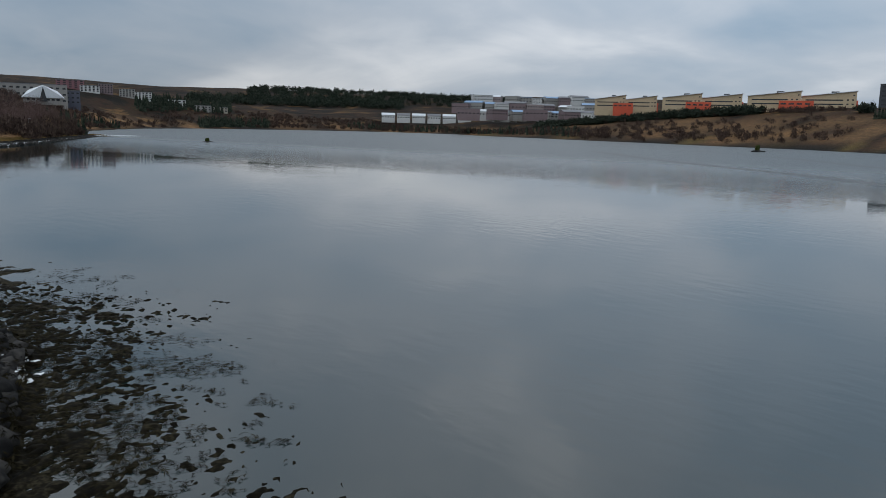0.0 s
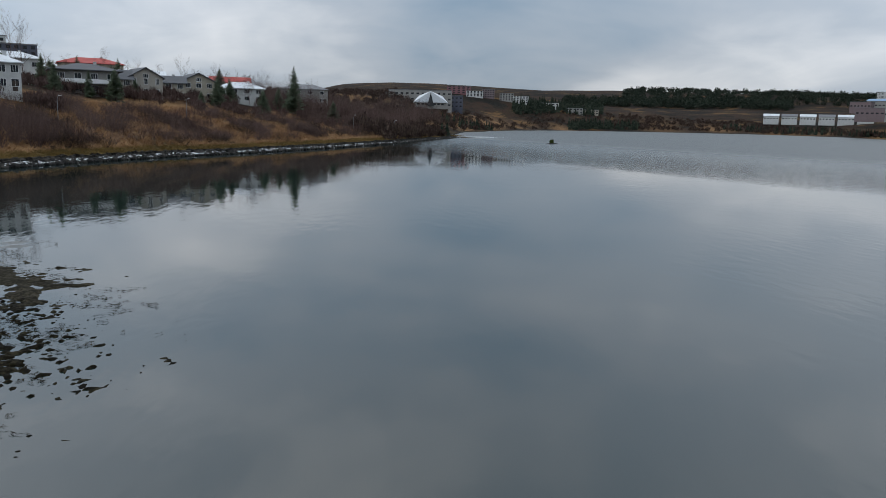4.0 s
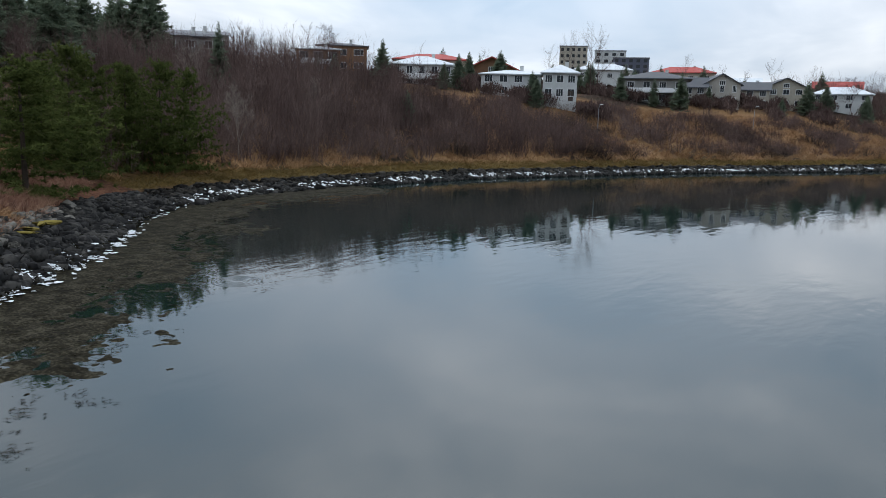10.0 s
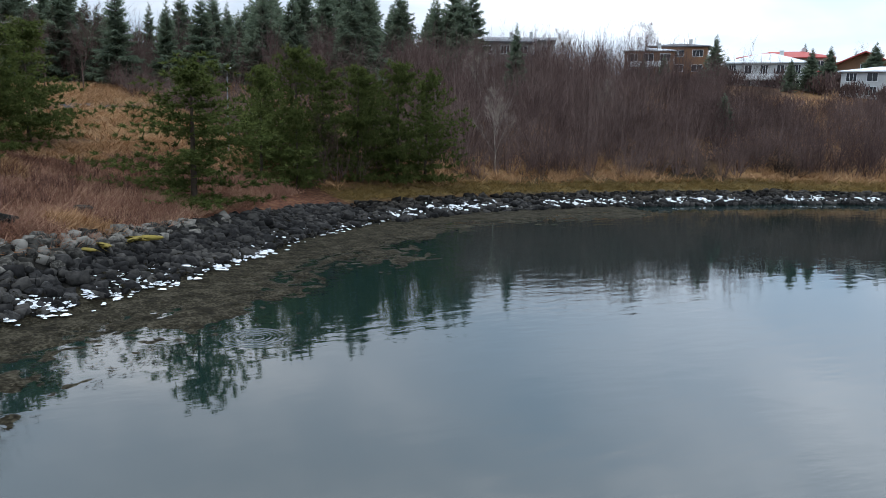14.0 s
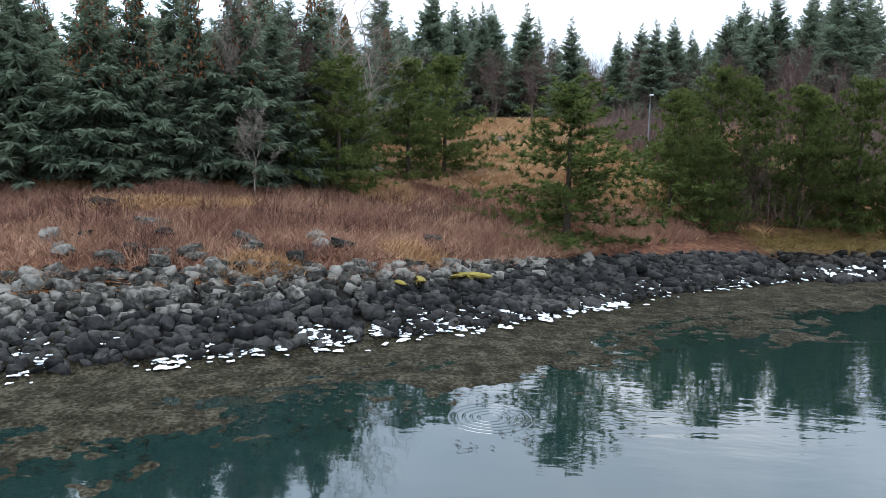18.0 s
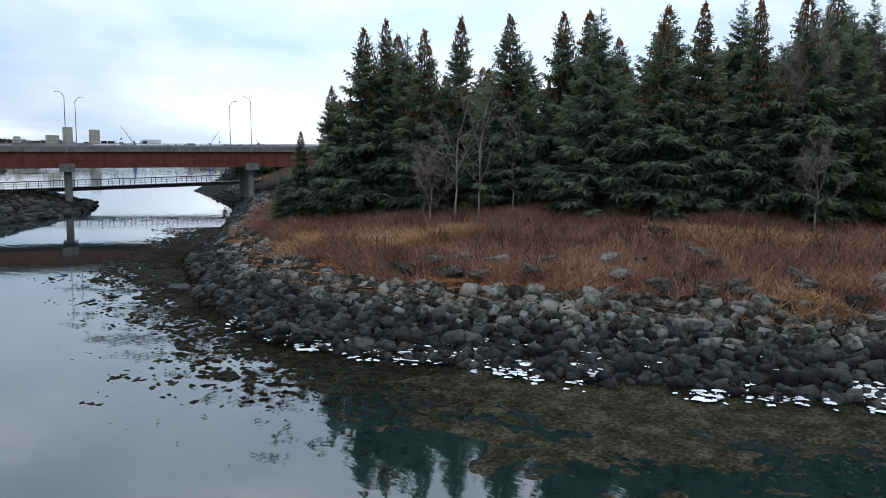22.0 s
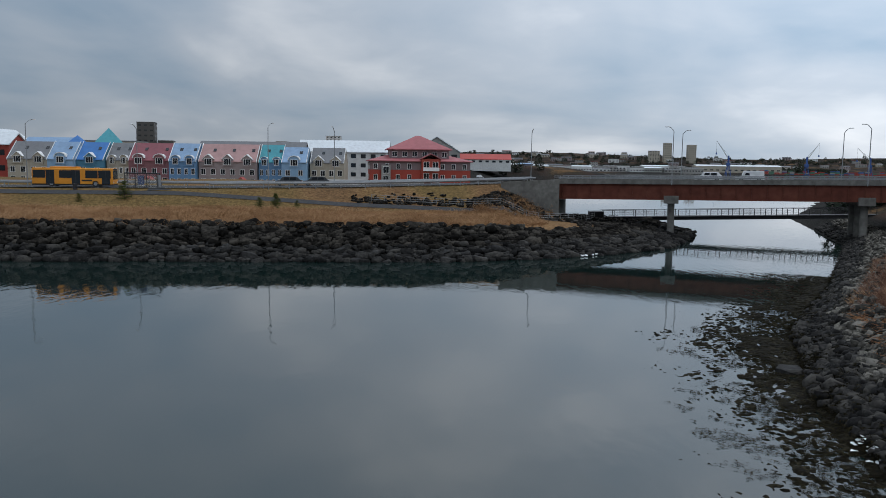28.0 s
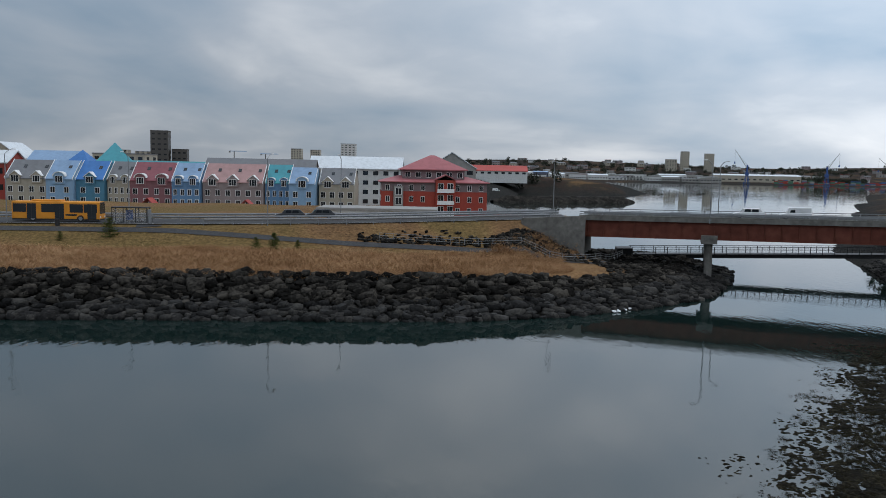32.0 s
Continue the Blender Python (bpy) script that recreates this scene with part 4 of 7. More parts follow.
blobs = [blob_arrays(k) for k in range(10)]
rows = []
for _ in range(13000):
    x, y, nx, ny = shore_spot(EAST)
    if y > 34 or (y > 20 and rnd.random() < .65):
        continue
    u = rnd.gauss(.70, .42) + (.4 if y < -4 else 0)
    x, y = x + nx * u, y + ny * u
    if wave(x * 9, y * 9) + .7 * wave(x * 23, y * 23) < (-.22 if y > -8 else -.25):
        continue
    s = rnd.uniform(.05, .21) * (1 if rnd.random() < .9 else 1.9)
    rows.append((x, y, max(height(x, y), 0) + rnd.uniform(.10, .17), s * 1.2, rnd.uniform(.12, .3), 0))
for _ in range(9000):
    i = rnd.randrange(len(SOUTH))
    x, y, nx, ny = SOUTH[i]
    y += rnd.uniform(-.7, .7)
    x += rnd.uniform(-.7, .7)
    if math.sin(i * .19) + .6 * math.sin(i * .47) > 1.15 or (12 < i < 18):
        continue
    u = rnd.gauss(1.3, .42) + (rnd.gauss(-3, 5) if i > len(SOUTH) - 28 else 0)
    x, y = x + nx * u, y + ny * u
    if wave(x * 5, y * 5) + .9 * wave(x * 17, y * 17) < -.35:
        continue
    s = rnd.uniform(.10, .32)
    rows.append((x, y, max(height(x, y), 0) + .2, s, .8, 0))
for x, y in ((1.9, 96.2), (2.4, 96.5), (19.4, 99.9), (20.4, 100.8), (18.9, 99.6), (21.2, 101.9)):
    for _ in range(5):
        rows.append((x + rnd.uniform(-.6, .6), y + .6 + rnd.uniform(-.3, .3), .1, rnd.uniform(.2, .45), 1.4, 0))
stuff("tide_snow", *scatter(blobs, rows, rnd), M["snow"], "broken old snow and ice along the tide line", "snow")

def frond_arrays(seed):
    """A torn flat clump of wrack: lobes of uneven length round a middle."""
    g = random.Random(seed)
    V, F = [(0, 0, .03)], []
    for i in range(8):
        a, r = 6.283 * i / 8 + g.uniform(-.3, .3), g.uniform(.5, 1.5)
        for da, f in ((-.22, .35), (.0, 1.0), (.22, .35)):
            V.append((math.cos(a + da) * r * f * 1.5, math.sin(a + da) * r * f * .6, .03 * (1 - f) + .004))
        k = len(V)
        F += [(0, k - 3, k - 2), (0, k - 2, k - 1)]
    return np.array(V, float), np.array(F)


def value_noise(x, y, seed=0):
    """Smooth noise between 0 and 1 on a unit lattice."""
    i, j = np.floor(x), np.floor(y)
    u, v = x - i, y - j
    u, v = u * u * (3 - 2 * u), v * v * (3 - 2 * v)

    def corner(a, b):
        h = np.sin(a * 127.1 + b * 311.7 + seed * 74.7) * 43758.5453
        return h - np.floor(h)

    return (corner(i, j) * (1 - u) + corner(i + 1, j) * u) * (1 - v) + (corner(i, j + 1) * (1 - u) + corner(i + 1, j + 1) * u) * v


def heights(x, y):
    i, j = np.clip(np.searchsorted(GX, x) - 1, 0, len(GX) - 2), np.clip(np.searchsorted(GY, y) - 1, 0, len(GY) - 2)
    u, v = (x - GX[i]) / (GX[i + 1] - GX[i]), (y - GY[j]) / (GY[j + 1] - GY[j])
    return (gz[j, i] * (1 - u) + gz[j, i + 1] * u) * (1 - v) + (gz[j + 1, i] * (1 - u) + gz[j + 1, i + 1] * u) * v


def weed_sheet(run, fine, out_to, closed, torn, long_way, seed, mix=(.40, .34, .26), size=1.0, taper=0.0):
    """A lumpy bed of wrack: where it swells above the water it shows, torn into islands towards its edge."""
    at = np.arange(0, len(run) - 1.01, fine)
    k, f = at.astype(int), (at % 1)[:, None]
    base = run[k] * (1 - f) + run[k + 1] * f
    u = np.arange(1.3, -out_to - 1.2, -fine)
    X, Y = base[:, :1] + base[:, 2:3] * u, base[:, 1:2] + base[:, 3:4] * u
    S = at[:, None] + 0 * u
    U = 0 * at[:, None] + u
    S2, U2 = S + 2.2 * value_noise(X / 1.7, Y / 1.7, seed + 7) + .5 * value_noise(X / .5, Y / .5, seed + 8), U + 1.6 * value_noise(X / 1.3, Y / 1.3, seed + 6)
    n = mix[0] * value_noise(S2 / (2.6 * long_way), U2 / 1.5, seed) + mix[1] * value_noise(S2 / (.95 * long_way * size), U2 / (.55 * size), seed + 1) + mix[2] * value_noise(X / (.33 * size), Y / (.33 * size), seed + 2)
    reach = out_to * (.86 + .14 * np.sin(S * .21) + .10 * np.sin(S * .53 + 1))
    away = np.clip(-U / reach, 0, 1.3)
    swell = n - (closed + (torn - closed) * away ** 1.3) - (np.clip(1 - S / taper, 0, 1) * .55 if taper else 0)
    Z = np.clip(swell * .42, -.15, .075) + .05 * (value_noise(X / .16, Y / .16, seed + 5) - .5) * (swell > 0) + np.clip(heights(X, Y), 0, None)
    return np.stack([X.ravel(), Y.ravel(), Z.ravel()], 1), grid_faces(len(u), len(at))


flat_blobs = [frond_arrays(30 + k) for k in range(12)]
rows, grey = [], []
for _ in range(76000):
    x, y, nx, ny = shore_spot(EAST)
    if y > 84 or y < 20 and rnd.random() < .55 or len(rows) + len(grey) > 24000:
        continue
    front = step(24, 12, y)
    reach = (9.6 if 6 < y < 26 else 6.8) + .8 * math.sin(y * .4) + .6 * math.sin(y * .9 + x)
    u = 1.1 - (reach + 1.1) * rnd.random() ** (1.2 if y > 14 else .85)
    px, py = x + nx * u + rnd.gauss(0, .4), y + ny * u + rnd.gauss(0, .4)
    gap = .6 * wave(px * 8, py * 8) + .6 * wave(px * 21 + 3, py * 21)
    if gap < -.55 + 1.1 * (max(0, -u) / reach) ** 1.2 - .2 * front:
        continue
    s = rnd.uniform(.05, .15) if y > 22 else rnd.uniform(.045, .13)
    (grey if front > rnd.random() and u > -reach * .7 else rows).append((px, py, max(0, height(px, py)) + rnd.uniform(.0, .05), s * (1.3 if u > -3 else 1), rnd.uniform(.6, 1.6), 0))
# wrack draped over the wet rocks
for _ in range(9000):
    x, y, nx, ny = shore_spot(EAST)
    if y > 84 or y < 26 and rnd.random() < .55:
        continue
    u = abs(rnd.gauss(0, 1.5))
    px, py = x + nx * u, y + ny * u
    if wave(px * 9, py * 9) > -.5 + u * .2:
        rows.append((px, py, max(height(px, py), 0) + rnd.uniform(.1, .28), rnd.uniform(.07, .2), 5.0, .3))
stuff("seaweed", *scatter(flat_blobs, rows, rnd), M["weed"], "dark olive seaweed floating in torn clumps", "seaweed")
stuff("loose_seaweed", *scatter(flat_blobs, grey, rnd), M["weed_grey"], "grey-olive seaweed fronds lying on the shallows", "seaweed")
lee = [i for i, p in enumerate(EAST) if p[1] < 84]
bend = next(i for i, p in enumerate(EAST) if p[1] < 27 and p[0] < 20)
front_run = np.vstack([EAST[bend:], SOUTH[:26]])
stuff("seaweed_mat", *weed_sheet(front_run, .13, 9.4, .14, .70, 1.5, 3, taper=9), M["weed_mat"], "grey-olive seaweed mat lying on the shallows", "seaweed")
stuff("seaweed_bed", *weed_sheet(EAST[lee[0]:bend + 9], .095, 8.8, .42, .76, 1.3, 9, (.24, .34, .42), .52), M["weed_bed"], "dark brown seaweed bed torn into islands", "seaweed")

# ---- rock revetments ----
dry_rocks, wet_rocks = [], []
for k in range(9):
    me = bpy.data.meshes.new("rock")
    bm = hull_rock(200 + k, worn=.09)
    bm.to_mesh(me)
    bm.free()
    dry_rocks.append(me)
    wet = me.copy()
    dry_rocks[-1].materials.append(M["rock"])
    wet.materials.append(M["rock_wet"])
    wet_rocks.append(wet)
rock_arrays = []
turn_g = random.Random(3)
for k in range(36):
    me = bpy.data.meshes.new("rock")
    bm = hull_rock(240 + k)
    bm.to_mesh(me)
    bm.free()
    V_, F_ = arrays(me)
    bpy.data.meshes.remove(me)
    R_ = np.array(Euler([turn_g.uniform(-.5, .5), turn_g.uniform(-.5, .5), 0]).to_matrix())
    rock_arrays.append((V_ @ R_.T, F_))
M["rock_dark"] = material("dark_basalt", ((.005, .0047, .0042), (.0165, .0153, .0137), (.062, .056, .048)), 3.0, .95, .9, 8, spec=.04, per_object=.4)
M["rock_dark_far"] = material("dark_basalt_pile", ((.005, .0047, .0042), (.0165, .0153, .0137), (.062, .056, .048)), 3.0, .95, .9, 8, spec=.04, island=True)
dark_rocks = []
for me in dry_rocks:
    me = me.copy()
    me.materials[0] = M["rock_dark"]
    dark_rocks.append(me)


def revetment(name, run, width, size, label, near, keep, wet_line, pick, dry="rock", first=-.5, tilt=40, squat=1.0):
    root = thing(name, Matrix(), label, "rocks")
    root["kind"] = "structure"
    rest_dry, rest_wet, made = [], [], 0
    spots = []
    cols = int(len(run) / (size * .85))
    for c in range(cols):
        x, y, nx, ny = run[int(c * len(run) / cols)]
        a = (c * len(run) / cols) % 1
        x, y = x - ny * a, y + nx * a
        u = first
        while u < width:
            spots.append((x + nx * u + rnd.uniform(-.4, .4) * size, y + ny * u + rnd.uniform(-.4, .4) * size, u))
            u += size * rnd.uniform(.65, 1.0)
    for _ in range(int(len(spots) * .3)):
        x, y, nx, ny = shore_spot(run)
        u = rnd.uniform(first, width)
        spots.append((x + nx * u, y + ny * u, u))
    spots = [s for s in spots if rnd.random() < pick]
    rnd.shuffle(spots)
    for x, y, u in spots:
        r = size * rnd.uniform(.42, 1.05)
        if rnd.random() < .08:
            r *= 1.4
        z = max(height(x, y), -.15) + r * rnd.uniform(.05, .32)
        wet = z + rnd.uniform(-.25, .25) < wet_line
        if near(x, y) and made < keep:
            made += 1
            ob = share("rock", (wet_rocks if wet else dark_rocks if dry == "rock_dark" else dry_rocks)[rnd.randrange(9)], None, root)
            ob.matrix_basis = pose(x, y, z, rnd.uniform(-tilt, tilt), rnd.uniform(-tilt, tilt), rnd.uniform(0, 360)) @ Matrix.Diagonal((r, r, r * squat, 1))
        else:
            (rest_wet if wet else rest_dry).append((x, y, z, r, r * squat, .15))
    for rows, mat, word in ((rest_dry, dry + "_far", "dry grey rocks"), (rest_wet, "rock_wet_far", "wet black rocks")):
        if rows:
            stuff("rock_pile", *scatter(rock_arrays, rows, rnd), M[mat], word, "", root)


M["rock_far"] = material("basalt_pile", ((.014, .0135, .012), (.055, .052, .045), (.175, .165, .145)), 4.5, .95, 1.0, 12, island=True, spread=(.34, .66), spec=.05)
M["rock_wet_far"] = material("wet_basalt_pile", ((.006, .006, .006), (.020, .0195, .019), (.055, .052, .047)), 4.0, .8, .6, 7, island=True, spec=.08)
# ---- building kit ----
def paint(name, c, rough=.65, metal=0.0, bump=.08):
    lo, hi = tuple(v * .80 for v in c), tuple(min(1, v * 1.12) for v in c)
    M[name] = material(name, (lo, c, hi), .9, rough, bump, 9, metal)


for name_, c_ in {
    "wall_cream": (.34, .31, .25), "wall_white": (.50, .51, .50), "wall_grey": (.25, .245, .23), "wall_stone": (.33, .31, .27), "wall_brown": (.20, .10, .045), "wall_red": (.30, .040, .022), "wall_mauve": (.17, .125, .13),
    "wall_blue": (.10, .21, .36), "wall_teal": (.055, .18, .27), "wall_pale_blue": (.20, .33, .48), "wall_maroon": (.20, .085, .095), "wall_taupe": (.245, .20, .195), "wall_sand": (.42, .33, .21), "wall_orange": (.50, .075, .03),
    "wall_navy": (.075, .085, .12), "roof_blue": (.04, .16, .42), "roof_steel": (.20, .31, .46), "roof_grey": (.15, .155, .165), "roof_maroon": (.22, .065, .080), "roof_pink": (.36, .215, .205), "roof_teal": (.05, .27, .32), "roof_slate": (.06, .065, .075), "roof_red": (.36, .05, .04),
    "roof_frost": (.60, .64, .67), "roof_rose": (.34, .105, .115), "tower_dark": (.065, .062, .058), "trim_white": (.72, .73, .73), "bus_orange": (.62, .24, .012), "car_dark": (.035, .04, .045), "car_silver": (.30, .32, .33), "car_white": (.66, .67, .68),
    "crane_blue": (.03, .08, .25), "box_red": (.28, .035, .022), "box_blue": (.04, .10, .24), "box_green": (.05, .14, .09), "dark_wood": (.04, .028, .02), "tyre": (.012, .012, .012),
}.items():
    paint(name_, c_)
glass = bpy.data.materials.new("window_glass")
glass.use_nodes = True
gb = glass.node_tree.nodes["Principled BSDF"]
gb.inputs["Base Color"].default_value, gb.inputs["Roughness"].default_value = (.018, .022, .026, 1), .06
gn = glass.node_tree.nodes.new("ShaderNodeTexNoise")
gn.inputs["Scale"].default_value = .7
gr = glass.node_tree.nodes.new("ShaderNodeMapRange")
gr.inputs["To Min"].default_value, gr.inputs["To Max"].default_value = .03, .16
glass.node_tree.links.new(gn.outputs[0], gr.inputs["Value"])
glass.node_tree.links.new(gr.outputs[0], gb.inputs["Roughness"])
M["glass"] = glass
clear = bpy.data.materials.new("clear_glass")
clear.use_nodes = True
cb = clear.node_tree.nodes["Principled BSDF"]
cb.inputs["Transmission Weight"].default_value, cb.inputs["Roughness"].default_value, cb.inputs["IOR"].default_value = .92, .03, 1.2
M["clear"] = clear
lamp_head = material("lamp_head", ((.55, .56, .56), (.7, .71, .71)), 3, .4)
M["lamp_head"] = lamp_head

kit = {}


def kit_mesh(key, make):
    if key not in kit:
        me = bpy.data.meshes.new(str(key[0]))
        bm = make()
        bm.to_mesh(me)
        bm.free()
        kit[key] = me
    return kit[key]


def window(parent, x, y, z, w, h, turn=0, frame_mat="trim_white", mullions=1, plain=False):
    """A window on a wall whose outside faces local -y when turn is 0: frame proud of the wall, dark pane set in it."""
    t = .09 if w < 3 else .12
    if plain:
        ob = share("window", kit_mesh(("window", "plain", round(w, 2), round(h, 2)), lambda: boxes((-w / 2, w / 2, -.05, .15, 0, h))), M["glass"], parent)
        ob.matrix_basis = pose(x, y, z, 0, 0, turn)
        return ob
    bars = [(-w / 2, w / 2, -.07, .05, 0, t), (-w / 2, w / 2, -.07, .05, h - t, h), (-w / 2, -w / 2 + t, -.07, .05, t, h - t), (w / 2 - t, w / 2, -.07, .05, t, h - t)]
    for k in range(mullions):
        c = -w / 2 + w * (k + 1) / (mullions + 1)
        bars.append((c - t / 3, c + t / 3, -.06, .05, t, h - t))
    ob = share("window", kit_mesh(("window", round(w, 2), round(h, 2), mullions, frame_mat), lambda: boxes(*bars)), M[frame_mat], parent)
    ob.matrix_basis = pose(x, y, z, 0, 0, turn)
    share("pane", kit_mesh(("pane", round(w, 2), round(h, 2)), lambda: boxes((-w / 2 + .04, w / 2 - .04, -.025, .04, .04, h - .04))), M["glass"], ob)
    return ob


def poly_prism(bm, pts, axis, a, b):
    """A flat outline pushed along an axis from a to b: pts are pairs in the other two axes."""
    def v(p, t):
        return {"x": (t, p[0], p[1]), "y": (p[0], t, p[1]), "z": (p[0], p[1], t)}[axis]
    lo, hi = [bm.verts.new(v(p, a)) for p in pts], [bm.verts.new(v(p, b)) for p in pts]
    bm.faces.new(lo[::-1])
    bm.faces.new(hi)
    for i in range(len(pts)):
        j = (i + 1) % len(pts)
        bm.faces.new((lo[i], lo[j], hi[j], hi[i]))
    bmesh.ops.recalc_face_normals(bm, faces=bm.faces)
    return bm


def gable_roof(parent, x0, x1, y0, y1, z, rise, mat, along_x=True, over=.45, thick=.22):
    bm = bmesh.new()
    if along_x:
        m = (y0 + y1) / 2
        k = rise / (m - y0)
        pts = [(y0 - over, z - over * k), (m, z + rise), (y1 + over, z - over * k), (y1 + over, z - over * k + thick), (m, z + rise + thick * 1.2), (y0 - over, z - over * k + thick)]
        poly_prism(bm, pts, "x", x0 - over, x1 + over)
    else:
        m = (x0 + x1) / 2
        k = rise / (m - x0)
        pts = [(x0 - over, z - over * k), (m, z + rise), (x1 + over, z - over * k), (x1 + over, z - over * k + thick), (m, z + rise + thick * 1.2), (x0 - over, z - over * k + thick)]
        poly_prism(bm, pts, "y", y0 - over, y1 + over)
    return part("roof", bm, M[mat], parent)


def hip_roof(parent, x0, x1, y0, y1, z, rise, mat, over=.5, thick=.2, ridge=None, name="roof"):
    x0, x1, y0, y1 = x0 - over, x1 + over, y0 - over, y1 + over
    half = (y1 - y0) / 2
    r = max(0, (x1 - x0) / 2 - half) if ridge is None else ridge
    cx, cy = (x0 + x1) / 2, (y0 + y1) / 2
    bm = bmesh.new()
    low = [bm.verts.new(p) for p in ((x0, y0, z), (x1, y0, z), (x1, y1, z), (x0, y1, z))]
    eav = [bm.verts.new((v.co.x, v.co.y, z + thick)) for v in low]
    a, b = bm.verts.new((cx - r - .01, cy, z + thick + rise)), bm.verts.new((cx + r + .01, cy, z + thick + rise))
    bm.faces.new(low[::-1])
    for i in range(4):
        bm.faces.new((low[i], low[(i + 1) % 4], eav[(i + 1) % 4], eav[i]))
    for f in ((eav[0], eav[1], b, a), (eav[1], eav[2], b), (eav[2], eav[3], a, b), (eav[3], eav[0], a)):
        bm.faces.new(f)
    return part(name, bm, M[mat], parent)


def facing(x, y, tx, ty):
    return math.degrees(math.atan2(tx - x, -(ty - y)))


def chimney(parent, x, y, z, h=1.4, w=.7, mat="wall_grey"):
    return part("chimney", boxes((x - w / 2, x + w / 2, y - w / 2, y + w / 2, z, z + h), (x - w / 2 - .06, x + w / 2 + .06, y - w / 2 - .06, y + w / 2 + .06, z + h, z + h + .1)), M[mat], parent)


def house(x, y, z, w, d, h, turn, wall, roof, kind, label, storeys=2, cols=4, rise=2.2, balcony=False, plinth=None, win=(1.7, 1.5), group="houses on the hillside", over=.6, category="house", skip=()):
    """A dwelling: walls, roof, windows row by row, a door and a chimney. Its front faces local -y."""
    t = thing("house", pose(x, y, z, 0, 0, turn), label, category, group)
    bm = boxes((-w / 2, w / 2, -d / 2, d / 2, -3.0, h))
    if kind == "gable_x":
        poly_prism(bm, [(-d / 2, h), (d / 2, h), (0, h + rise)], "x", -w / 2, w / 2)
    if kind == "gable_y":
        poly_prism(bm, [(-w / 2, h), (w / 2, h), (0, h + rise)], "y", -d / 2, d / 2)
    part("wall", bm, M[wall], t)
    if plinth:
        part("plinth", boxes((-w / 2 - .05, w / 2 + .05, -d / 2 - .05, d / 2 + .05, -3.1, .4)), M[plinth], t)
    if kind == "hip":
        r = hip_roof(t, -w / 2, w / 2, -d / 2, d / 2, h, rise, roof, over)
    elif kind == "flat":
        r = part("roof", boxes((-w / 2 - over, w / 2 + over, -d / 2 - over, d / 2 + over, h, h + .3), bevel=.04), M[roof], t)
    elif kind == "shed":
        bm = bmesh.new()
        poly_prism(bm, [(-d / 2 - over, h), (d / 2 + over, h + rise), (d / 2 + over, h + rise + .25), (-d / 2 - over, h + .25)], "x", -w / 2 - over, w / 2 + over)
        r = part("roof", bm, M[roof], t)
        bm = bmesh.new()
        poly_prism(bm, [(-d / 2, h - .1), (d / 2, h - .1), (d / 2, h + rise - .15)], "x", -w / 2, w / 2)
        part("upper_wall", bm, M[wall], t)
    else:
        r = gable_roof(t, -w / 2, w / 2, -d / 2, d / 2, h, rise, roof, kind == "gable_x", over)
    if kind != "flat":
        c = chimney(r, w * .18, .3, h + rise * .55, 1.5, .75, "wall_white")
    sh = h / storeys
    for s in range(storeys):
        for k in range(cols):
            if (s, k) in skip:
                continue
            wx = -w / 2 + w * (k + .5) / cols
            window(t, wx, -d / 2, s * sh + sh * .32, min(win[0], w / cols * .75), win[1], mullions=1 + (k + s) % 2)
        for k in range(2):
            wy = -d / 2 + d * (k + .5) / 2
            window(t, w / 2, wy, s * sh + sh * .32, 1.2, win[1] * .9, 90)
            window(t, -w / 2, wy, s * sh + sh * .32, 1.2, win[1] * .9, -90)
    if kind == "gable_y":
        window(t, 0, -d / 2, h - .2, 1.6, 1.2, mullions=2)
    door = part("door", boxes((-.5, .5, -.06, .08, 0, 2.1)), M["dark_wood"], t)
    door.matrix_basis = pose(w / 2 - 1.2, -d / 2, 0)
    if balcony:
        b = part("balcony", boxes((-w * .4, w * .4, -d / 2 - 1.6, -d / 2, sh - .2, sh)), M["wall_white"], t)
        part("railing", boxes((-w * .4, w * .4, -d / 2 - 1.6, -d / 2 - 1.5, sh, sh + .95)), M["trim_white"], b)
    return t


# ---- houses on the hillside ----
EYE = (-8, 28)


def hill_house(x, y, z, *a, **k):
    return house(x, y, z, a[0], a[1], a[2], facing(x, y, *EYE) + k.pop("swing", 0), *a[3:], **k)


hill_house(95.4, -114.6, 13.4, 13.5, 11, 5.6, "wall_white", "roof_frost", "hip", "white two-storey house with a frosted hip roof", cols=5, rise=2.0, win=(1.3, 1.7), balcony=True)
hill_house(112, -141, 16.2, 18.5, 12, 6.0, "wall_cream", "roof_red", "hip", "cream house with a bright red hip roof", cols=4, rise=1.7)
hill_house(96.5, -146, 15.6, 14, 12, 4.0, "wall_brown", "roof_red", "gable_y", "brown timber house under a low red gable", cols=3, storeys=1, rise=3.2, over=1.4)
hill_house(77.0, -122.0, 12.6, 12.5, 10, 4.6, "wall_white", "roof_frost", "hip", "long white villa wing with a frosted roof", cols=4, rise=1.0)
hill_house(67.0, -125.5, 12.0, 7.0, 9, 5.6, "wall_white", "roof_frost", "hip", "white villa with a frosted hip roof and chimney", cols=3, rise=1.9, win=(1.5, 1.6))
hill_house(62, -169.3, 12.4, 15.4, 12, 6.2, "wall_grey", "roof_slate", "hip", "dark grey house with a wide slate hip roof", cols=4, rise=1.9, over=1.2, balcony=True)
hill_house(53.2, -193.2, 12.4, 9.5, 14, 6.0, "wall_stone", "roof_slate", "gable_y", "cream stone house with a slate gable and tall arched windows", cols=3, rise=2.6, win=(1.1, 1.8), swing=12)
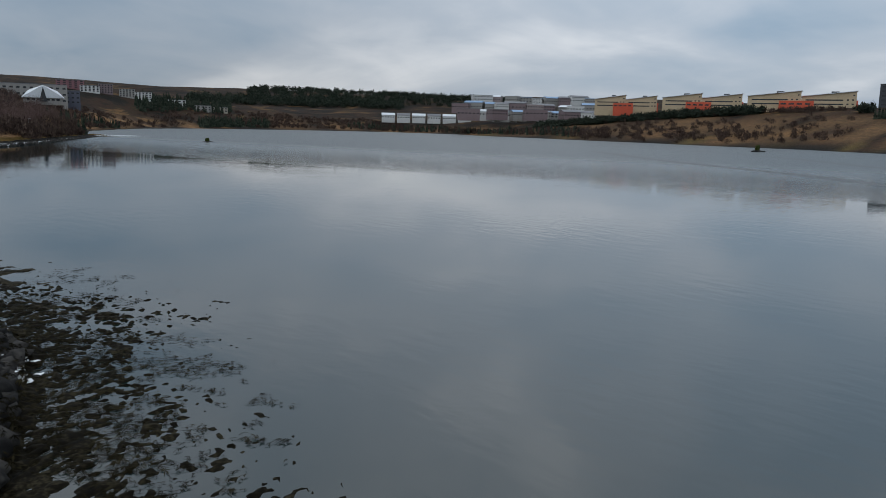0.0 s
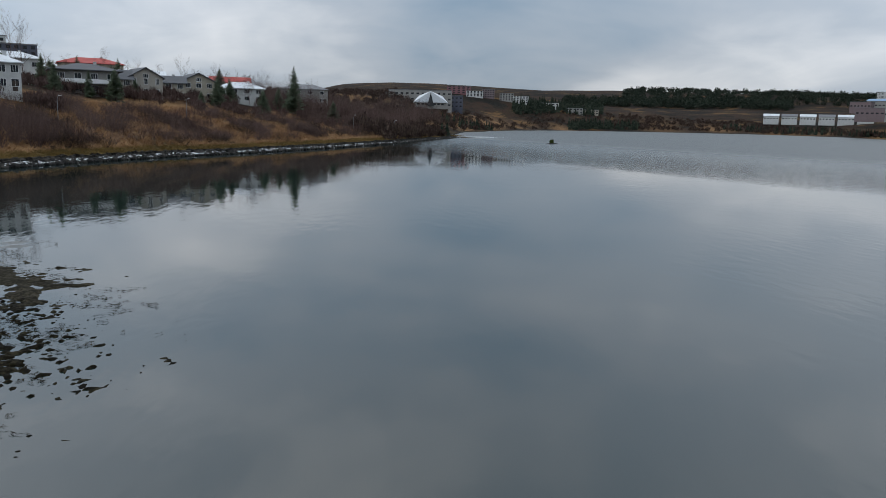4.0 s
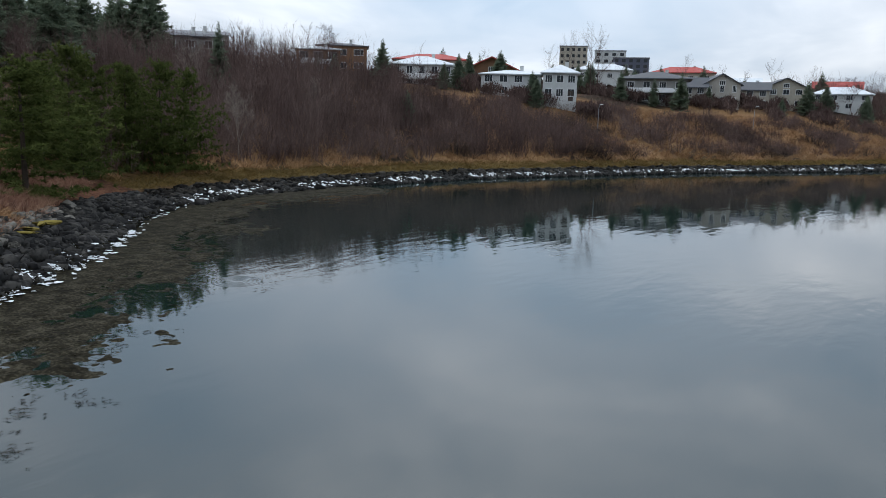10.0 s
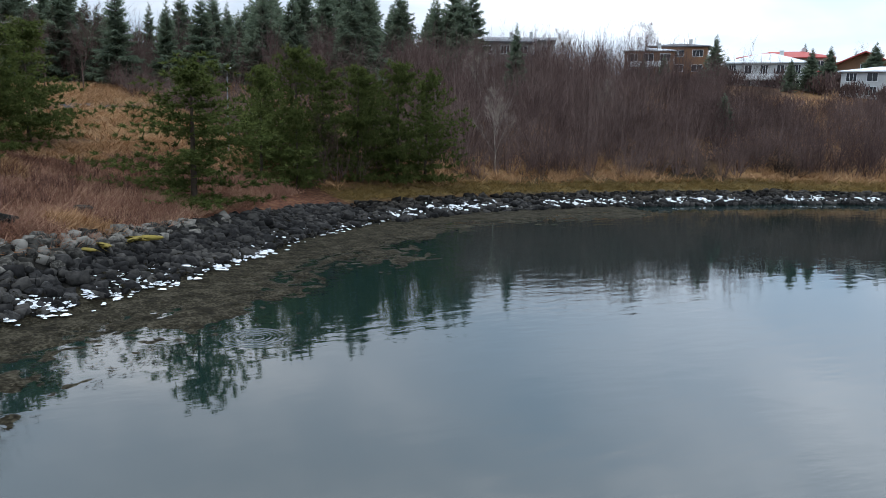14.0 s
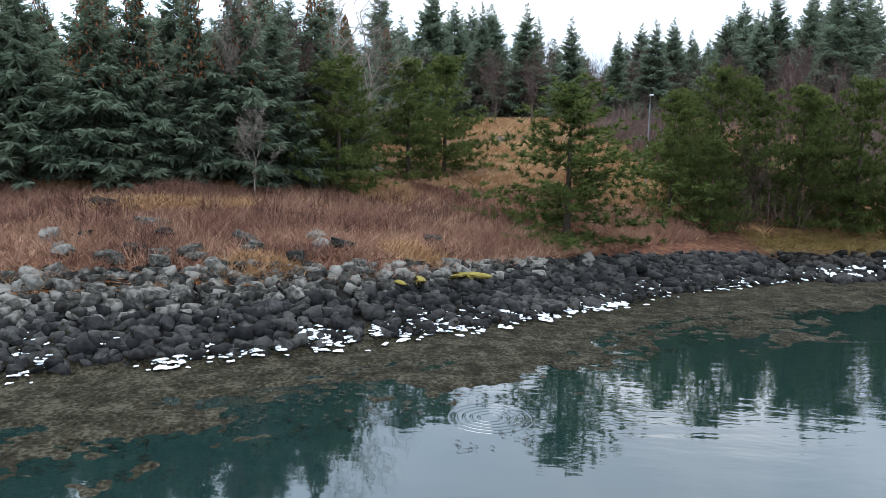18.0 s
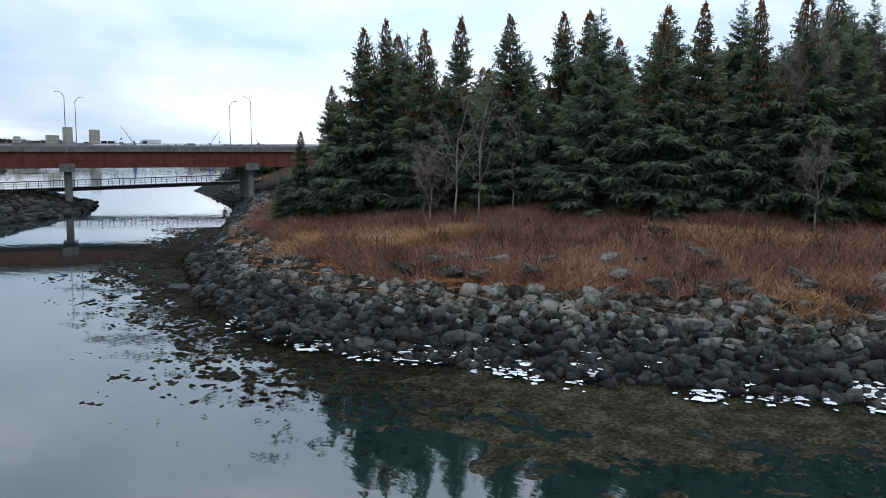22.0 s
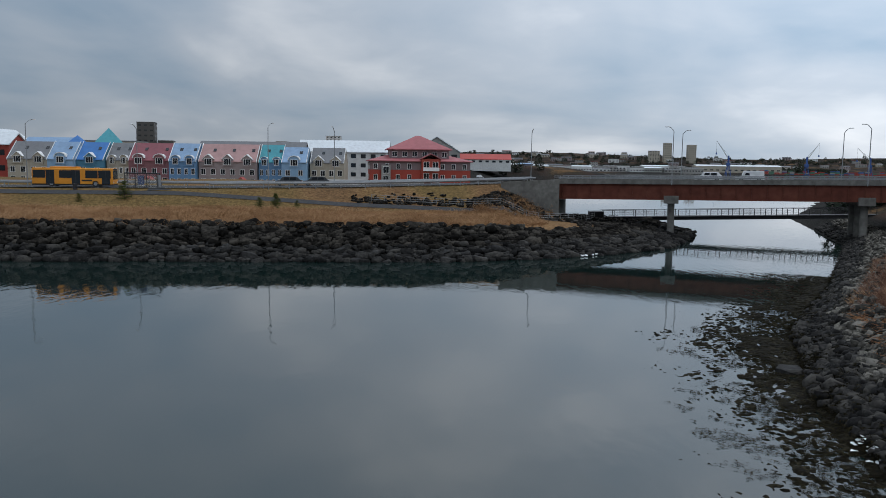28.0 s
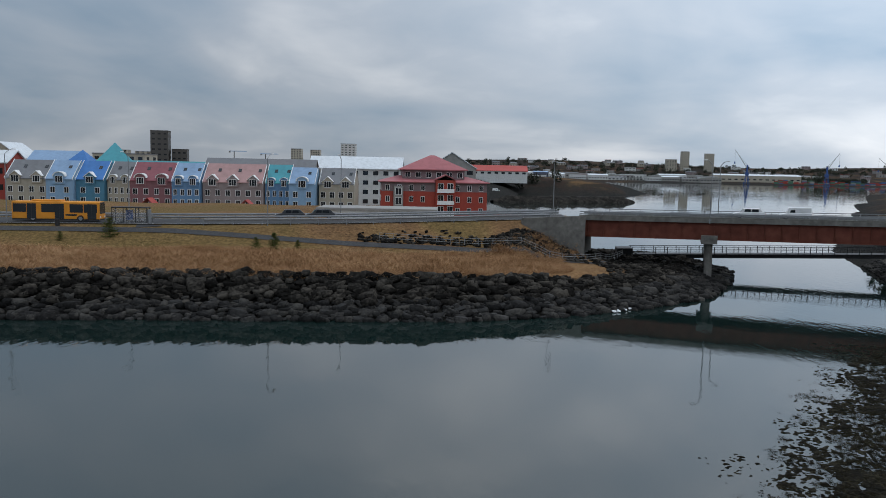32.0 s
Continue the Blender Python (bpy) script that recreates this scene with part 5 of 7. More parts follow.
hill_house(58.6, -186.5, 12.4, 9, 9, 5.2, "wall_stone", "roof_slate", "gable_x", "cream stone house wing under a slate roof", cols=3, rise=2.4)
hill_house(40.4, -212.6, 12.4, 10, 12, 6.2, "wall_cream", "roof_slate", "gable_y", "pale house with a blue-grey gable roof", cols=3, rise=2.3, swing=12)
hill_house(47.0, -204.5, 12.4, 10, 9, 5.2, "wall_cream", "roof_slate", "gable_x", "pale house wing with a low slate roof", cols=3, rise=2.0)
hill_house(27.7, -234.1, 12.6, 16, 10, 4.8, "wall_white", "roof_frost", "hip", "low white house with a frosted grey roof", cols=4, rise=2.2)
hill_house(129, -117, 17.0, 10.4, 9, 6.4, "wall_brown", "roof_frost", "hip", "brown timber house with big corner windows", cols=3, rise=.9, win=(2.2, 1.7), balcony=True)
hill_house(131.5, -128.5, 18.6, 12.5, 9, 6.6, "wall_brown", "roof_slate", "hip", "brown timber house with a slate roof and wide windows", cols=3, rise=.9, win=(2.4, 1.6))
hill_house(145, -92, 18, 16, 9, 7, "wall_grey", "roof_grey", "shed", "grey house half hidden behind bare trees", cols=5, rise=1.6)
hill_house(128, -76, 16.5, 14, 9, 6, "wall_grey", "roof_slate", "shed", "dark house behind bare trees at the wood's edge", cols=4, rise=1.4)
hill_house(81, -250, 18, 21, 12, 7, "wall_cream", "roof_red", "hip", "house with a red roof behind the front row", cols=4, rise=2.2)
hill_house(66, -268, 16, 14, 10, 6, "wall_white", "roof_frost", "gable_x", "white house with a frosted gable roof", cols=3)
hill_house(96, -215, 17, 18, 11, 7, "wall_white", "roof_frost", "hip", "white house with a frosted roof behind bare trees", cols=4)
hill_house(35, -275, 15, 15, 10, 6, "wall_cream", "roof_red", "gable_x", "cream house with a red gable roof", cols=3)
hill_house(6, -300, 14, 20, 12, 6, "wall_grey", "roof_grey", "hip", "grey house among bare trees", cols=4)


def block(name, label, x, y, z, w, d, h, turn, wall, floors, cols, roof="flat", roof_mat="roof_grey", rise=3, category="building", group="", win_h=1.5, strip=False, side=True):
    """A larger building seen from far: body, roof, and every window by itself."""
    t = thing(name, pose(x, y, z, 0, 0, turn), label, category, group)
    part("wall", boxes((-w / 2, w / 2, -d / 2, d / 2, -6, h)), M[wall], t)
    if roof == "flat":
        part("roof", boxes((-w / 2 - .2, w / 2 + .2, -d / 2 - .2, d / 2 + .2, h, h + .5)), M[roof_mat], t)
    elif roof == "gable":
        bm = bmesh.new()
        poly_prism(bm, [(-d / 2, h), (d / 2, h), (0, h + rise)], "x", -w / 2, w / 2)
        part("gable_wall", bm, M[wall], t)
        gable_roof(t, -w / 2, w / 2, -d / 2, d / 2, h, rise, roof_mat, True, .5, .3)
    elif roof == "gable_y":
        bm = bmesh.new()
        poly_prism(bm, [(-w / 2, h), (w / 2, h), (0, h + rise)], "y", -d / 2, d / 2)
        part("gable_wall", bm, M[wall], t)
        gable_roof(t, -w / 2, w / 2, -d / 2, d / 2, h, rise, roof_mat, False, .5, .3)
    elif roof == "hip":
        hip_roof(t, -w / 2, w / 2, -d / 2, d / 2, h, rise, roof_mat, .5)
    for f in range(floors):
        zz = h * (f + .3) / floors
        if strip:
            window(t, 0, -d / 2, zz, w * .92, win_h, plain=True)
            continue
        for k in range(cols):
            window(t, -w / 2 + w * (k + .5) / cols, -d / 2, zz, w / cols * .5, win_h, plain=True)
        if side:
            for k in range(2):
                for sgn in (-1, 1):
                    window(t, sgn * w / 2, -d / 2 + d * (k + .5) / 2, zz, d * .2, win_h, 90 * sgn, plain=True)
    return t


block("apartment_block", "beige apartment tower above the roofs", 172, -352, 17, 14, 14, 28, facing(172, -352, *EYE), "wall_cream", 9, 5)
block("apartment_block", "dark blue apartment block with white balconies", 138, -346, 17, 17, 14, 21, facing(138, -346, *EYE), "wall_navy", 8, 5)
block("apartment_block", "pale apartment block beside the dark one", 160, -372, 17, 16, 14, 27, facing(160, -372, *EYE), "wall_white", 8, 4)

# ---- the south end of the bay ----
church = thing("church", pose(-112, -700, 22, 0, 0, facing(-112, -700, 0, 45)), "white tent-roofed church with a glazed gable", "church")
church.scale = (.76, .76, .9)
bm = bmesh.new()
poly_prism(bm, [(-20, -3), (20, -3), (20, 4), (-20, 4)], "y", -11, 11)
part("wall", bm, M["wall_grey"], church)
bm = bmesh.new()
ring = [(-22, -13, 3.5), (22, -13, 3.5), (22, 13, 3.5), (-22, 13, 3.5)]
vs = [bm.verts.new(p) for p in ring]
mid_ = [bm.verts.new(p) for p in ((-15, -3, 10.5), (0, -13.5, 15.5), (15, -3, 10.5), (0, 8, 11))]
bm.faces.new((vs[0], mid_[1], mid_[0]))
bm.faces.new((vs[1], mid_[2], mid_[1]))
bm.faces.new((mid_[0], mid_[1], mid_[3]))
bm.faces.new((mid_[1], mid_[2], mid_[3]))
bm.faces.new((vs[0], mid_[0], vs[3]))
bm.faces.new((vs[1], vs[2], mid_[2]))
bm.faces.new((vs[2], vs[3], mid_[3]))
bm.faces.new((vs[3], mid_[0], mid_[3]))
bm.faces.new((vs[2], mid_[3], mid_[2]))
bm.faces.new((vs[0], vs[1], mid_[1]))
bmesh.ops.recalc_face_normals(bm, faces=bm.faces)
part("roof", bm, M["roof_frost"], church)
bm = bmesh.new()
poly_prism(bm, [(-4.2, 0), (4.2, 0), (0, 14)], "y", -13.8, -13.2)
part("window", bm, M["glass"], church, "tall triangular glazed gable")
for k in range(-3, 4):
    if k:
        window(church, k * 5, -11, 1, 3.4, 1.8, plain=True)
block("school", "long flat grey school behind the church", -112, -772, 22, 66, 20, 17, facing(-112, -772, 0, 45), "wall_grey", 3, 12, win_h=1.6)
block("school_wing", "blue-grey school wing behind the church", -150, -790, 22, 22, 16, 13, facing(-150, -790, 0, 45), "wall_navy", 3, 5)
for x, y, z, w, h, wall, lab in ((-212, -1080, 44, 34, 13, "wall_maroon", "dark red apartment block on the ridge"), (-232, -1062, 43, 24, 10, "wall_white", "white apartment house on the ridge"), (-254, -1070, 44, 18, 15, "wall_mauve", "dark apartment block on the ridge"),
                              (-280, -1064, 43, 20, 13, "wall_grey", "grey apartment block on the ridge"), (-300, -1058, 42, 22, 13, "wall_white", "white apartment block with balconies on the ridge"), (-345, -1060, 42, 26, 9, "wall_white", "low white house on the ridge"), (-376, -1040, 41, 24, 9, "wall_grey", "low grey house on the ridge"),
                              (-405, -1050, 41, 22, 8, "wall_cream", "low cream house on the ridge")):
    block("apartment_block", lab, x, y, height(x, y), w, 14, h * .8, facing(x, y, 0, 40), wall, 4 if h > 9 else 2, 5, group="blocks on the ridge")
for k in range(6):
    x, y = -640 - 19 * k, -962 + 14 * k
    block("row_house", "long low white house with a pale roof", x, y, max(height(x, y), 20), 20, 12, 5.5, facing(x, y, 20, 58), "wall_white", 1, 5, "gable", "roof_grey" if k % 2 else "roof_frost", 3, "house", "white row above the far shore")
town = random.Random(21)


def bay_end(turn, far):
    """A place seen from the start of the walk: degrees from north, metres."""
    return 20.8 + far * math.sin(radians(turn)), 58.6 + far * math.cos(radians(turn))


for tier, (far, first, last, base, n) in enumerate(((1000, 218.5, 227.5, 24, 10), (1130, 217.5, 229.5, 36, 11), (1290, 219.5, 230, 52, 11))):
    for k in range(n):
        x, y = bay_end(first + (last - first) * (k + town.uniform(.2, .8)) / n, far + town.uniform(-25, 25))
        wall, roof = town.choice((("wall_white", "roof_frost"), ("wall_grey", "roof_frost"), ("wall_white", "roof_grey"), ("wall_grey", "roof_steel"), ("wall_taupe", "roof_frost"), ("wall_mauve", "roof_grey")))
        block("warehouse", "low warehouse with a pale metal roof", x, y, max(base, height(x, y)) + town.uniform(-1, 2), town.uniform(15, 32), 18, town.uniform(5.5, 9), facing(x, y, 20, 58) + town.uniform(-25, 25), wall, town.choice((1, 2)), 6, town.choice(("gable", "gable", "flat")), roof, 2.6, "warehouse", "warehouses at the bay's end", win_h=1.5)
block("office_building", "dark glass office building on the west bank", -735, -255, 36, 44, 20, 20, facing(-735, -268, 20, 58), "car_dark", 5, 10, strip=True)


def stepped_office(x, y, z, w, turn):
    """A sand-coloured block with a long sloping roof, and a red link in front of its middle."""
    t = thing("office_building", pose(x, y, z, 0, 0, turn), "sand-coloured office pair with a red link block", "building", "offices on the west bank")
    for s in (-1, 1):
        x0, x1 = (-w / 2, 0) if s < 0 else (.3, w / 2)
        dy = -3.0 if s < 0 else 0
        bm = bmesh.new()
        poly_prism(bm, [(x0, -8), (x1, -8), (x1, 14.2), (x0, 9.6)], "y", -8 + dy, 8 + dy)
        part("wall", bm, M["wall_sand"], t)
        bm = bmesh.new()
        poly_prism(bm, [(x0 - .6, 9.5), (x1 + .9, 14.3), (x1 + .9, 14.8), (x0 - .6, 10.1)], "y", -9 + dy, 9 + dy)
        part("roof", bm, M["roof_frost"], t)
        part("roof_hatch", boxes((x0 + w * .27, x0 + w * .34, -5 + dy, -2 + dy, 12.2, 14.2)), M["roof_slate"], t)
        for f in range(2):
            window(t, x0 + w * .21, -8 + dy, 2.4 + 3.6 * f, w * .34, 1.1, plain=True)
            for k in range(2):
                window(t, x0 + w * (.42 + .045 * k), -8 + dy, 2.6 + 3.6 * f, 1.6, 1.1, plain=True)
        window(t, x1 - 2.2, -8 + dy, 10.2, 1.5, 1.0, plain=True)
    link = part("link_block", boxes((-w * .2, w * .12, -13.5, -6, -8, 5.6)), M["wall_orange"], t, "bright red link block")
    for k in range(4):
        window(link, -w * .16 + w * .075 * k, -13.5, 2.2, w * .05, 1.3, plain=True)
    part("end_wall", boxes((w / 2 + .05, w / 2 + 1.5, -5, 7, -6, 6.5)), M["wall_orange"], t, "bright red end wall")
    return t


for x, y, w in ((-660, -513, 66), (-660, -416, 75), (-660, -313, 88)):
    stepped_office(x, y, 33.6, w, facing(x, y, 20, 58))

# ---- the waterfront village behind the road ----
def row_house(x0, x1, wall, roof, dormers, label, eave=9.1, ridge=15.0, y0=214.6, arch=False):
    """One house of the terrace: its eave towards the bay, dormers in the roof, windows under them."""
    w, d = x1 - x0, 10.0
    t = thing("row_house", pose((x0 + x1) / 2, y0, 2.6), label, "house", "coloured terrace behind the road")
    bm = boxes((-w / 2 + .05, w / 2 - .05, 0, d, -.5, eave))
    poly_prism(bm, [(0, eave), (d, eave), (d / 2, ridge - .1)], "x", -w / 2 + .05, w / 2 - .05)
    part("wall", bm, M[wall], t)
    part("plinth", boxes((-w / 2 + .02, w / 2 - .02, -.1, d, -.6, 2.6)), M["wall_white"], t)
    r = gable_roof(t, -w / 2 + .3, w / 2 - .3, 0, d, eave, ridge - eave, roof, True, .28, .2)
    for s in (-1, 1):
        bm = bmesh.new()
        poly_prism(bm, [(-.35, eave - .3), (d / 2, ridge + .05), (d / 2, ridge + .42), (-.35, eave + .12)], "x", s * (w / 2 - .16), s * (w / 2 - .02))
        part("verge_board", bm, M["trim_white"], t)
    for k in range(dormers):
        c = -w / 2 + w * (k + .5) / dormers
        dw = min(1.45, w / dormers * .30)
        top = [(c + dw * math.cos(a), eave + .55 + dw * .75 * math.sin(a)) for a in np.linspace(0, math.pi, 7)] if arch else [(c + dw, eave + .55), (c, eave + 1.75), (c - dw, eave + .55)]
        bm = bmesh.new()
        poly_prism(bm, [(c - dw, eave - 1.4), (c + dw, eave - 1.4)] + top, "y", -.25, 3.4)
        dm = part("dormer", bm, M[wall], t)
        out_ = [(c + (x - c) * 1.16, eave + .55 + (z - eave - .55) * 1.16) for x, z in top]
        bm = bmesh.new()
        poly_prism(bm, top + out_[::-1], "y", -.42, 3.6)
        part("dormer_arch", bm, M["trim_white"], dm)
        window(dm, c, -.27, eave - 1.0, dw * 1.35, 1.7, mullions=2)
    cols = max(2, dormers * 2)
    for k in range(cols):
        c = -w / 2 + w * (k + .5) / cols
        window(t, c, 0, 5.4, min(1.3, w / cols * .55), 1.6, mullions=1)
        window(t, c, 0, 2.9, min(1.3, w / cols * .55), 1.5, mullions=1)
    for k in range(dormers):
        c = -w / 2 + w * (k + .72) / dormers
        sk = part("skylight", boxes((-.4, .4, -.55, .55, 0, .12)), M["glass"], r)
        yy = d / 2 * .62
        sk.matrix_basis = pose(c, yy, eave + (ridge - eave) * .62 + .2, math.degrees(math.atan2(ridge - eave, d / 2)), 0, 0)
    return t


def px32(x):
    return (x - 784) / 1365 * 200.0


TERRACE = [(4, 80, "wall_cream", "roof_grey", 2, "cream terrace house with a grey roof", False), (81, 130, "wall_pale_blue", "roof_steel", 1, "blue-grey terrace house with an arched gable", True), (130, 181, "wall_teal", "roof_blue", 1, "teal terrace house under a bright blue roof", False),
           (182, 225, "wall_cream", "roof_grey", 2, "cream terrace house with two arched dormers", True), (226, 302, "wall_maroon", "roof_maroon", 2, "dull maroon terrace house with white arches", True), (303, 354, "wall_blue", "roof_steel", 2, "blue terrace house with two dormers", True),
           (355, 463, "wall_taupe", "roof_pink", 3, "taupe terrace house with a pink roof and white gables", False), (464, 509, "wall_blue", "roof_teal", 2, "blue terrace house under a teal roof", True), (510, 557, "wall_pale_blue", "roof_steel", 1, "pale blue terrace house with an arched front", True),
           (560, 624, "wall_cream", "roof_grey", 2, "cream house with a grey mansard roof", False)]
for a, b, wall, roof, n, lab, arch in TERRACE:
    row_house(px32(a), px32(b), wall, roof, n, lab, arch=arch, ridge=13.6 if a < 500 else 13.0, y0=214.6 + 1.3 * (a % 3))

# the red house on the quay
red = thing("red_house", pose(-2.6, 226, 2.8, 0, 0, 6), "red waterside apartment house with a rose hip roof", "apartment house")
part("wall", boxes((-14.5, 14.5, 0, 17, -1, 7.2)), M["wall_red"], red, "deep red lower storeys")
part("upper_wall", boxes((-14.45, 14.45, .05, 17, 7.2, 9.6)), M["wall_mauve"], red, "mauve upper storey")
hip_roof(red, -14.5, 14.5, 0, 17, 9.6, 1.6, "roof_rose", .7, .25, ridge=9.5, name="eaves_roof")
part("attic_wall", boxes((-8.6, 8.6, 3.5, 14, 10.2, 13.0)), M["wall_mauve"], red, "mauve attic storey")
hip_roof(red, -8.6, 8.6, 3.5, 14, 13.0, 4.0, "roof_rose", .9, .25, ridge=.6)
for f, zz in enumerate((1.2, 4.3, 7.4)):
    for k in range(9):
        if k not in (4, 5):
            window(red, -12.8 + 3.2 * k, 0, zz, 1.15, 1.6, mullions=1)
    for k in range(4):
        window(red, -14.5, 2.2 + 4.1 * k, zz, 1.15, 1.6, -90)
        window(red, 14.5, 2.2 + 4.1 * k, zz, 1.15, 1.6, 90)
bay = part("bay", boxes((.2, 5.6, -1.1, .2, -1, 10.4)), M["wall_red"], red)
gable_roof(bay, .2, 5.6, -1.1, 5, 10.4, 1.3, "roof_rose", False, .3, .2)
for zz in (1.2, 4.3, 7.5):
    window(red, 1.6, -1.1, zz, 1.6, 2.1, mullions=1)
    window(red, 4.2, -1.1, zz, 1.6, 2.1, mullions=1)
    part("balcony", boxes((.6, 5.2, -2.1, -1.1, zz - .55, zz - .35), (.6, 5.2, -2.1, -2.02, zz - .35, zz + .5)), M["trim_white"], red, "white balcony")
stair = part("stair_tower", boxes((-11.2, -8.6, -.9, .2, -1, 8.6)), M["wall_grey"], red, "pale glazed stair tower")
for zz in (1, 3.6, 6.2):
    window(stair, -9.9, -.9, zz, 1.7, 1.9, mullions=1)
for k in range(6):
    window(red, -7.2 + 2.9 * k, 3.5, 11.0, 1.5, 1.5, mullions=1)
for sx in (-3.5, 2.8):
    sk = part("skylight", boxes((-.5, .5, -.5, .5, 0, .15)), M["glass"], red)
    sk.matrix_basis = pose(sx, 6.0, 14.9, 33, 0, 0)

block("apartment_house", "long white apartment house with black balconies", -32, 300, 2.6, 33, 13, 13.5, 0, "wall_white", 4, 9, "gable", "roof_frost", 4)
block("apartment_house", "white and grey gabled block behind the red house", 3, 330, 2.6, 19, 14, 14.5, 0, "wall_grey", 4, 4, "gable_y", "roof_frost", 6)
block("row_house", "grey terrace roof behind the front row", -58, 262, 2.6, 34, 11, 11.5, 0, "wall_grey", 3, 8, "gable", "roof_grey", 4, "house")
block("row_house", "teal-roofed terrace behind the front row", -92, 272, 2.6, 26, 11, 10.4, 0, "wall_pale_blue", 3, 6, "gable", "roof_teal", 3.8, "house")
block("row_house", "house with a pointed teal roof", -121, 300, 2.6, 13, 13, 13, 20, "wall_teal", 3, 3, "hip", "roof_teal", 8, "house")
block("row_house", "house with a purple pointed roof", -131, 296, 2.6, 8, 9, 13, 0, "wall_mauve", 3, 2, "hip", "roof_blue", 5, "house")
block("apartment_house", "white roofed block behind the terrace", -176, 330, 2.6, 17, 16, 15, 0, "wall_cream", 4, 4, "gable_y", "roof_frost", 6)
block("apartment_house", "blue-roofed block behind the terrace", -157, 330, 2.6, 18, 16, 13, 0, "wall_white", 4, 4, "gable", "roof_steel", 5)
block("row_house", "dark red end house of the terrace", -121, 226, 2.6, 9, 10, 13, 0, "box_red", 3, 2, "gable", "roof_frost", 3, "house")
block("apartment_house", "cream block with stepped roofs", -150, 380, 2.6, 24, 16, 18, 0, "wall_cream", 5, 6)
block("tower_block", "dark derelict silo tower", -272, 760, 10, 16, 16, 39, 10, "tower_dark", 8, 3, roof_mat="tower_dark")
block("tower_annex", "dark annex beside the silo tower", -256, 768, 10, 14, 14, 22, 10, "tower_dark", 4, 3, roof_mat="tower_dark")
block("showroom", "long low white hall under a bright red roof", 44, 640, 14, 44, 20, 3.4, 0, "wall_white", 1, 8, "gable", "roof_red", 4.2, win_h=1.5)
block("parking_deck", "low white parking deck with dark openings", -13.5, 176, 2.4, 24, 12, 4.9, 0, "wall_white", 1, 5, roof_mat="wall_grey", win_h=.7)
for x, z in ((-47.5, 3.3), (-71.5, 3.3)):
    hut = thing("garden_hut", pose(x - 1, 205, 5.0), "small hut with a red gable roof", "shed", "garden huts")
    part("wall", boxes((-1.6, 1.6, -1.5, 1.5, -3, 1.2)), M["wall_white"], hut)
    gable_roof(hut, -1.6, 1.6, -1.5, 1.5, 1.0, 1.5, "roof_red", False, .3, .14)

# ---- across the harbour ----
for x, y, w, h, lab in ((-282, 1500, 20, 42, "beige residential tower across the harbour"), (-246, 1500, 18, 40, "white residential tower across the harbour"), (-171, 1400, 26, 38, "pale residential tower across the harbour"), (799, 2600, 25, 66, "tall residential tower over the harbour"), (880, 2600, 28, 62, "tall residential tower over the harbour"), (748, 2580, 34, 40, "shorter residential tower by the harbour"),
                        (-620, 1500, 34, 30, "far dark office tower"), (-560, 1480, 40, 26, "far wide office block")):
    block("tower_block", lab, x, y, max(height(x, y) - 2, 24 if x < 0 else 18), w, 18, h * (.72 if x < -200 else 1), 0, "wall_cream" if x < -200 or x > 300 else "wall_white", 9, 4, group="towers across the harbour")
for k in range(26):
    x = 110 + 52 * (k % 13) + town.uniform(-12, 12) + (20 if k > 12 else 0)
    wall, roof = town.choice((("wall_white", "roof_frost"), ("wall_grey", "roof_frost"), ("wall_navy", "roof_steel"), ("wall_taupe", "roof_frost"), ("wall_white", "roof_grey"), ("wall_grey", "roof_slate")))
    block("warehouse", "long pale harbour warehouse", x, 2150 + 70 * (k // 13) + town.uniform(0, 20), 4 + 5 * (k // 13), town.uniform(35, 80), 30, town.uniform(7, 14), 0, wall, 1, 7, town.choice(("gable", "flat")), roof, 3, "warehouse", "harbour warehouses", win_h=3)
block("warehouse", "very long cream storage hall behind the cranes", 900, 2260, 6, 250, 40, 18, 0, "wall_cream", 1, 14, "gable", "roof_frost", 4, "warehouse", "harbour warehouses", win_h=3)
for k, (x, w) in enumerate(((-330, 150), (-480, 120), (-60, 110))):
    block("warehouse", "long pale warehouse behind the terrace", x, 1480 + 7 * k, 6, w, 40, 14, 0, "wall_white", 1, 9, "gable", "roof_frost", 4, "warehouse", "harbour warehouses", win_h=3)
for k in range(72):
    x = 905 + (k % 36) * 14 + rnd.uniform(-2, 2)
    z = 3.2
    for lvl in range(rnd.randint(1, 4)):
        c = thing("container", pose(x, 2140 - (k // 36) * 9, z + lvl * 2.7, 0, 0, 0), "weathered steel shipping container on the quay", "container", "containers on the quay")
        part("body", boxes((-6, 6, -1.2, 1.2, 0, 2.6), *[(-6 + 1.2 * i, -5.7 + 1.2 * i, -1.26, -1.2, .2, 2.4) for i in range(10)]), M[("box_red", "box_red", "box_red", "box_blue", "wall_grey", "box_green")[rnd.randrange(6)]], c)


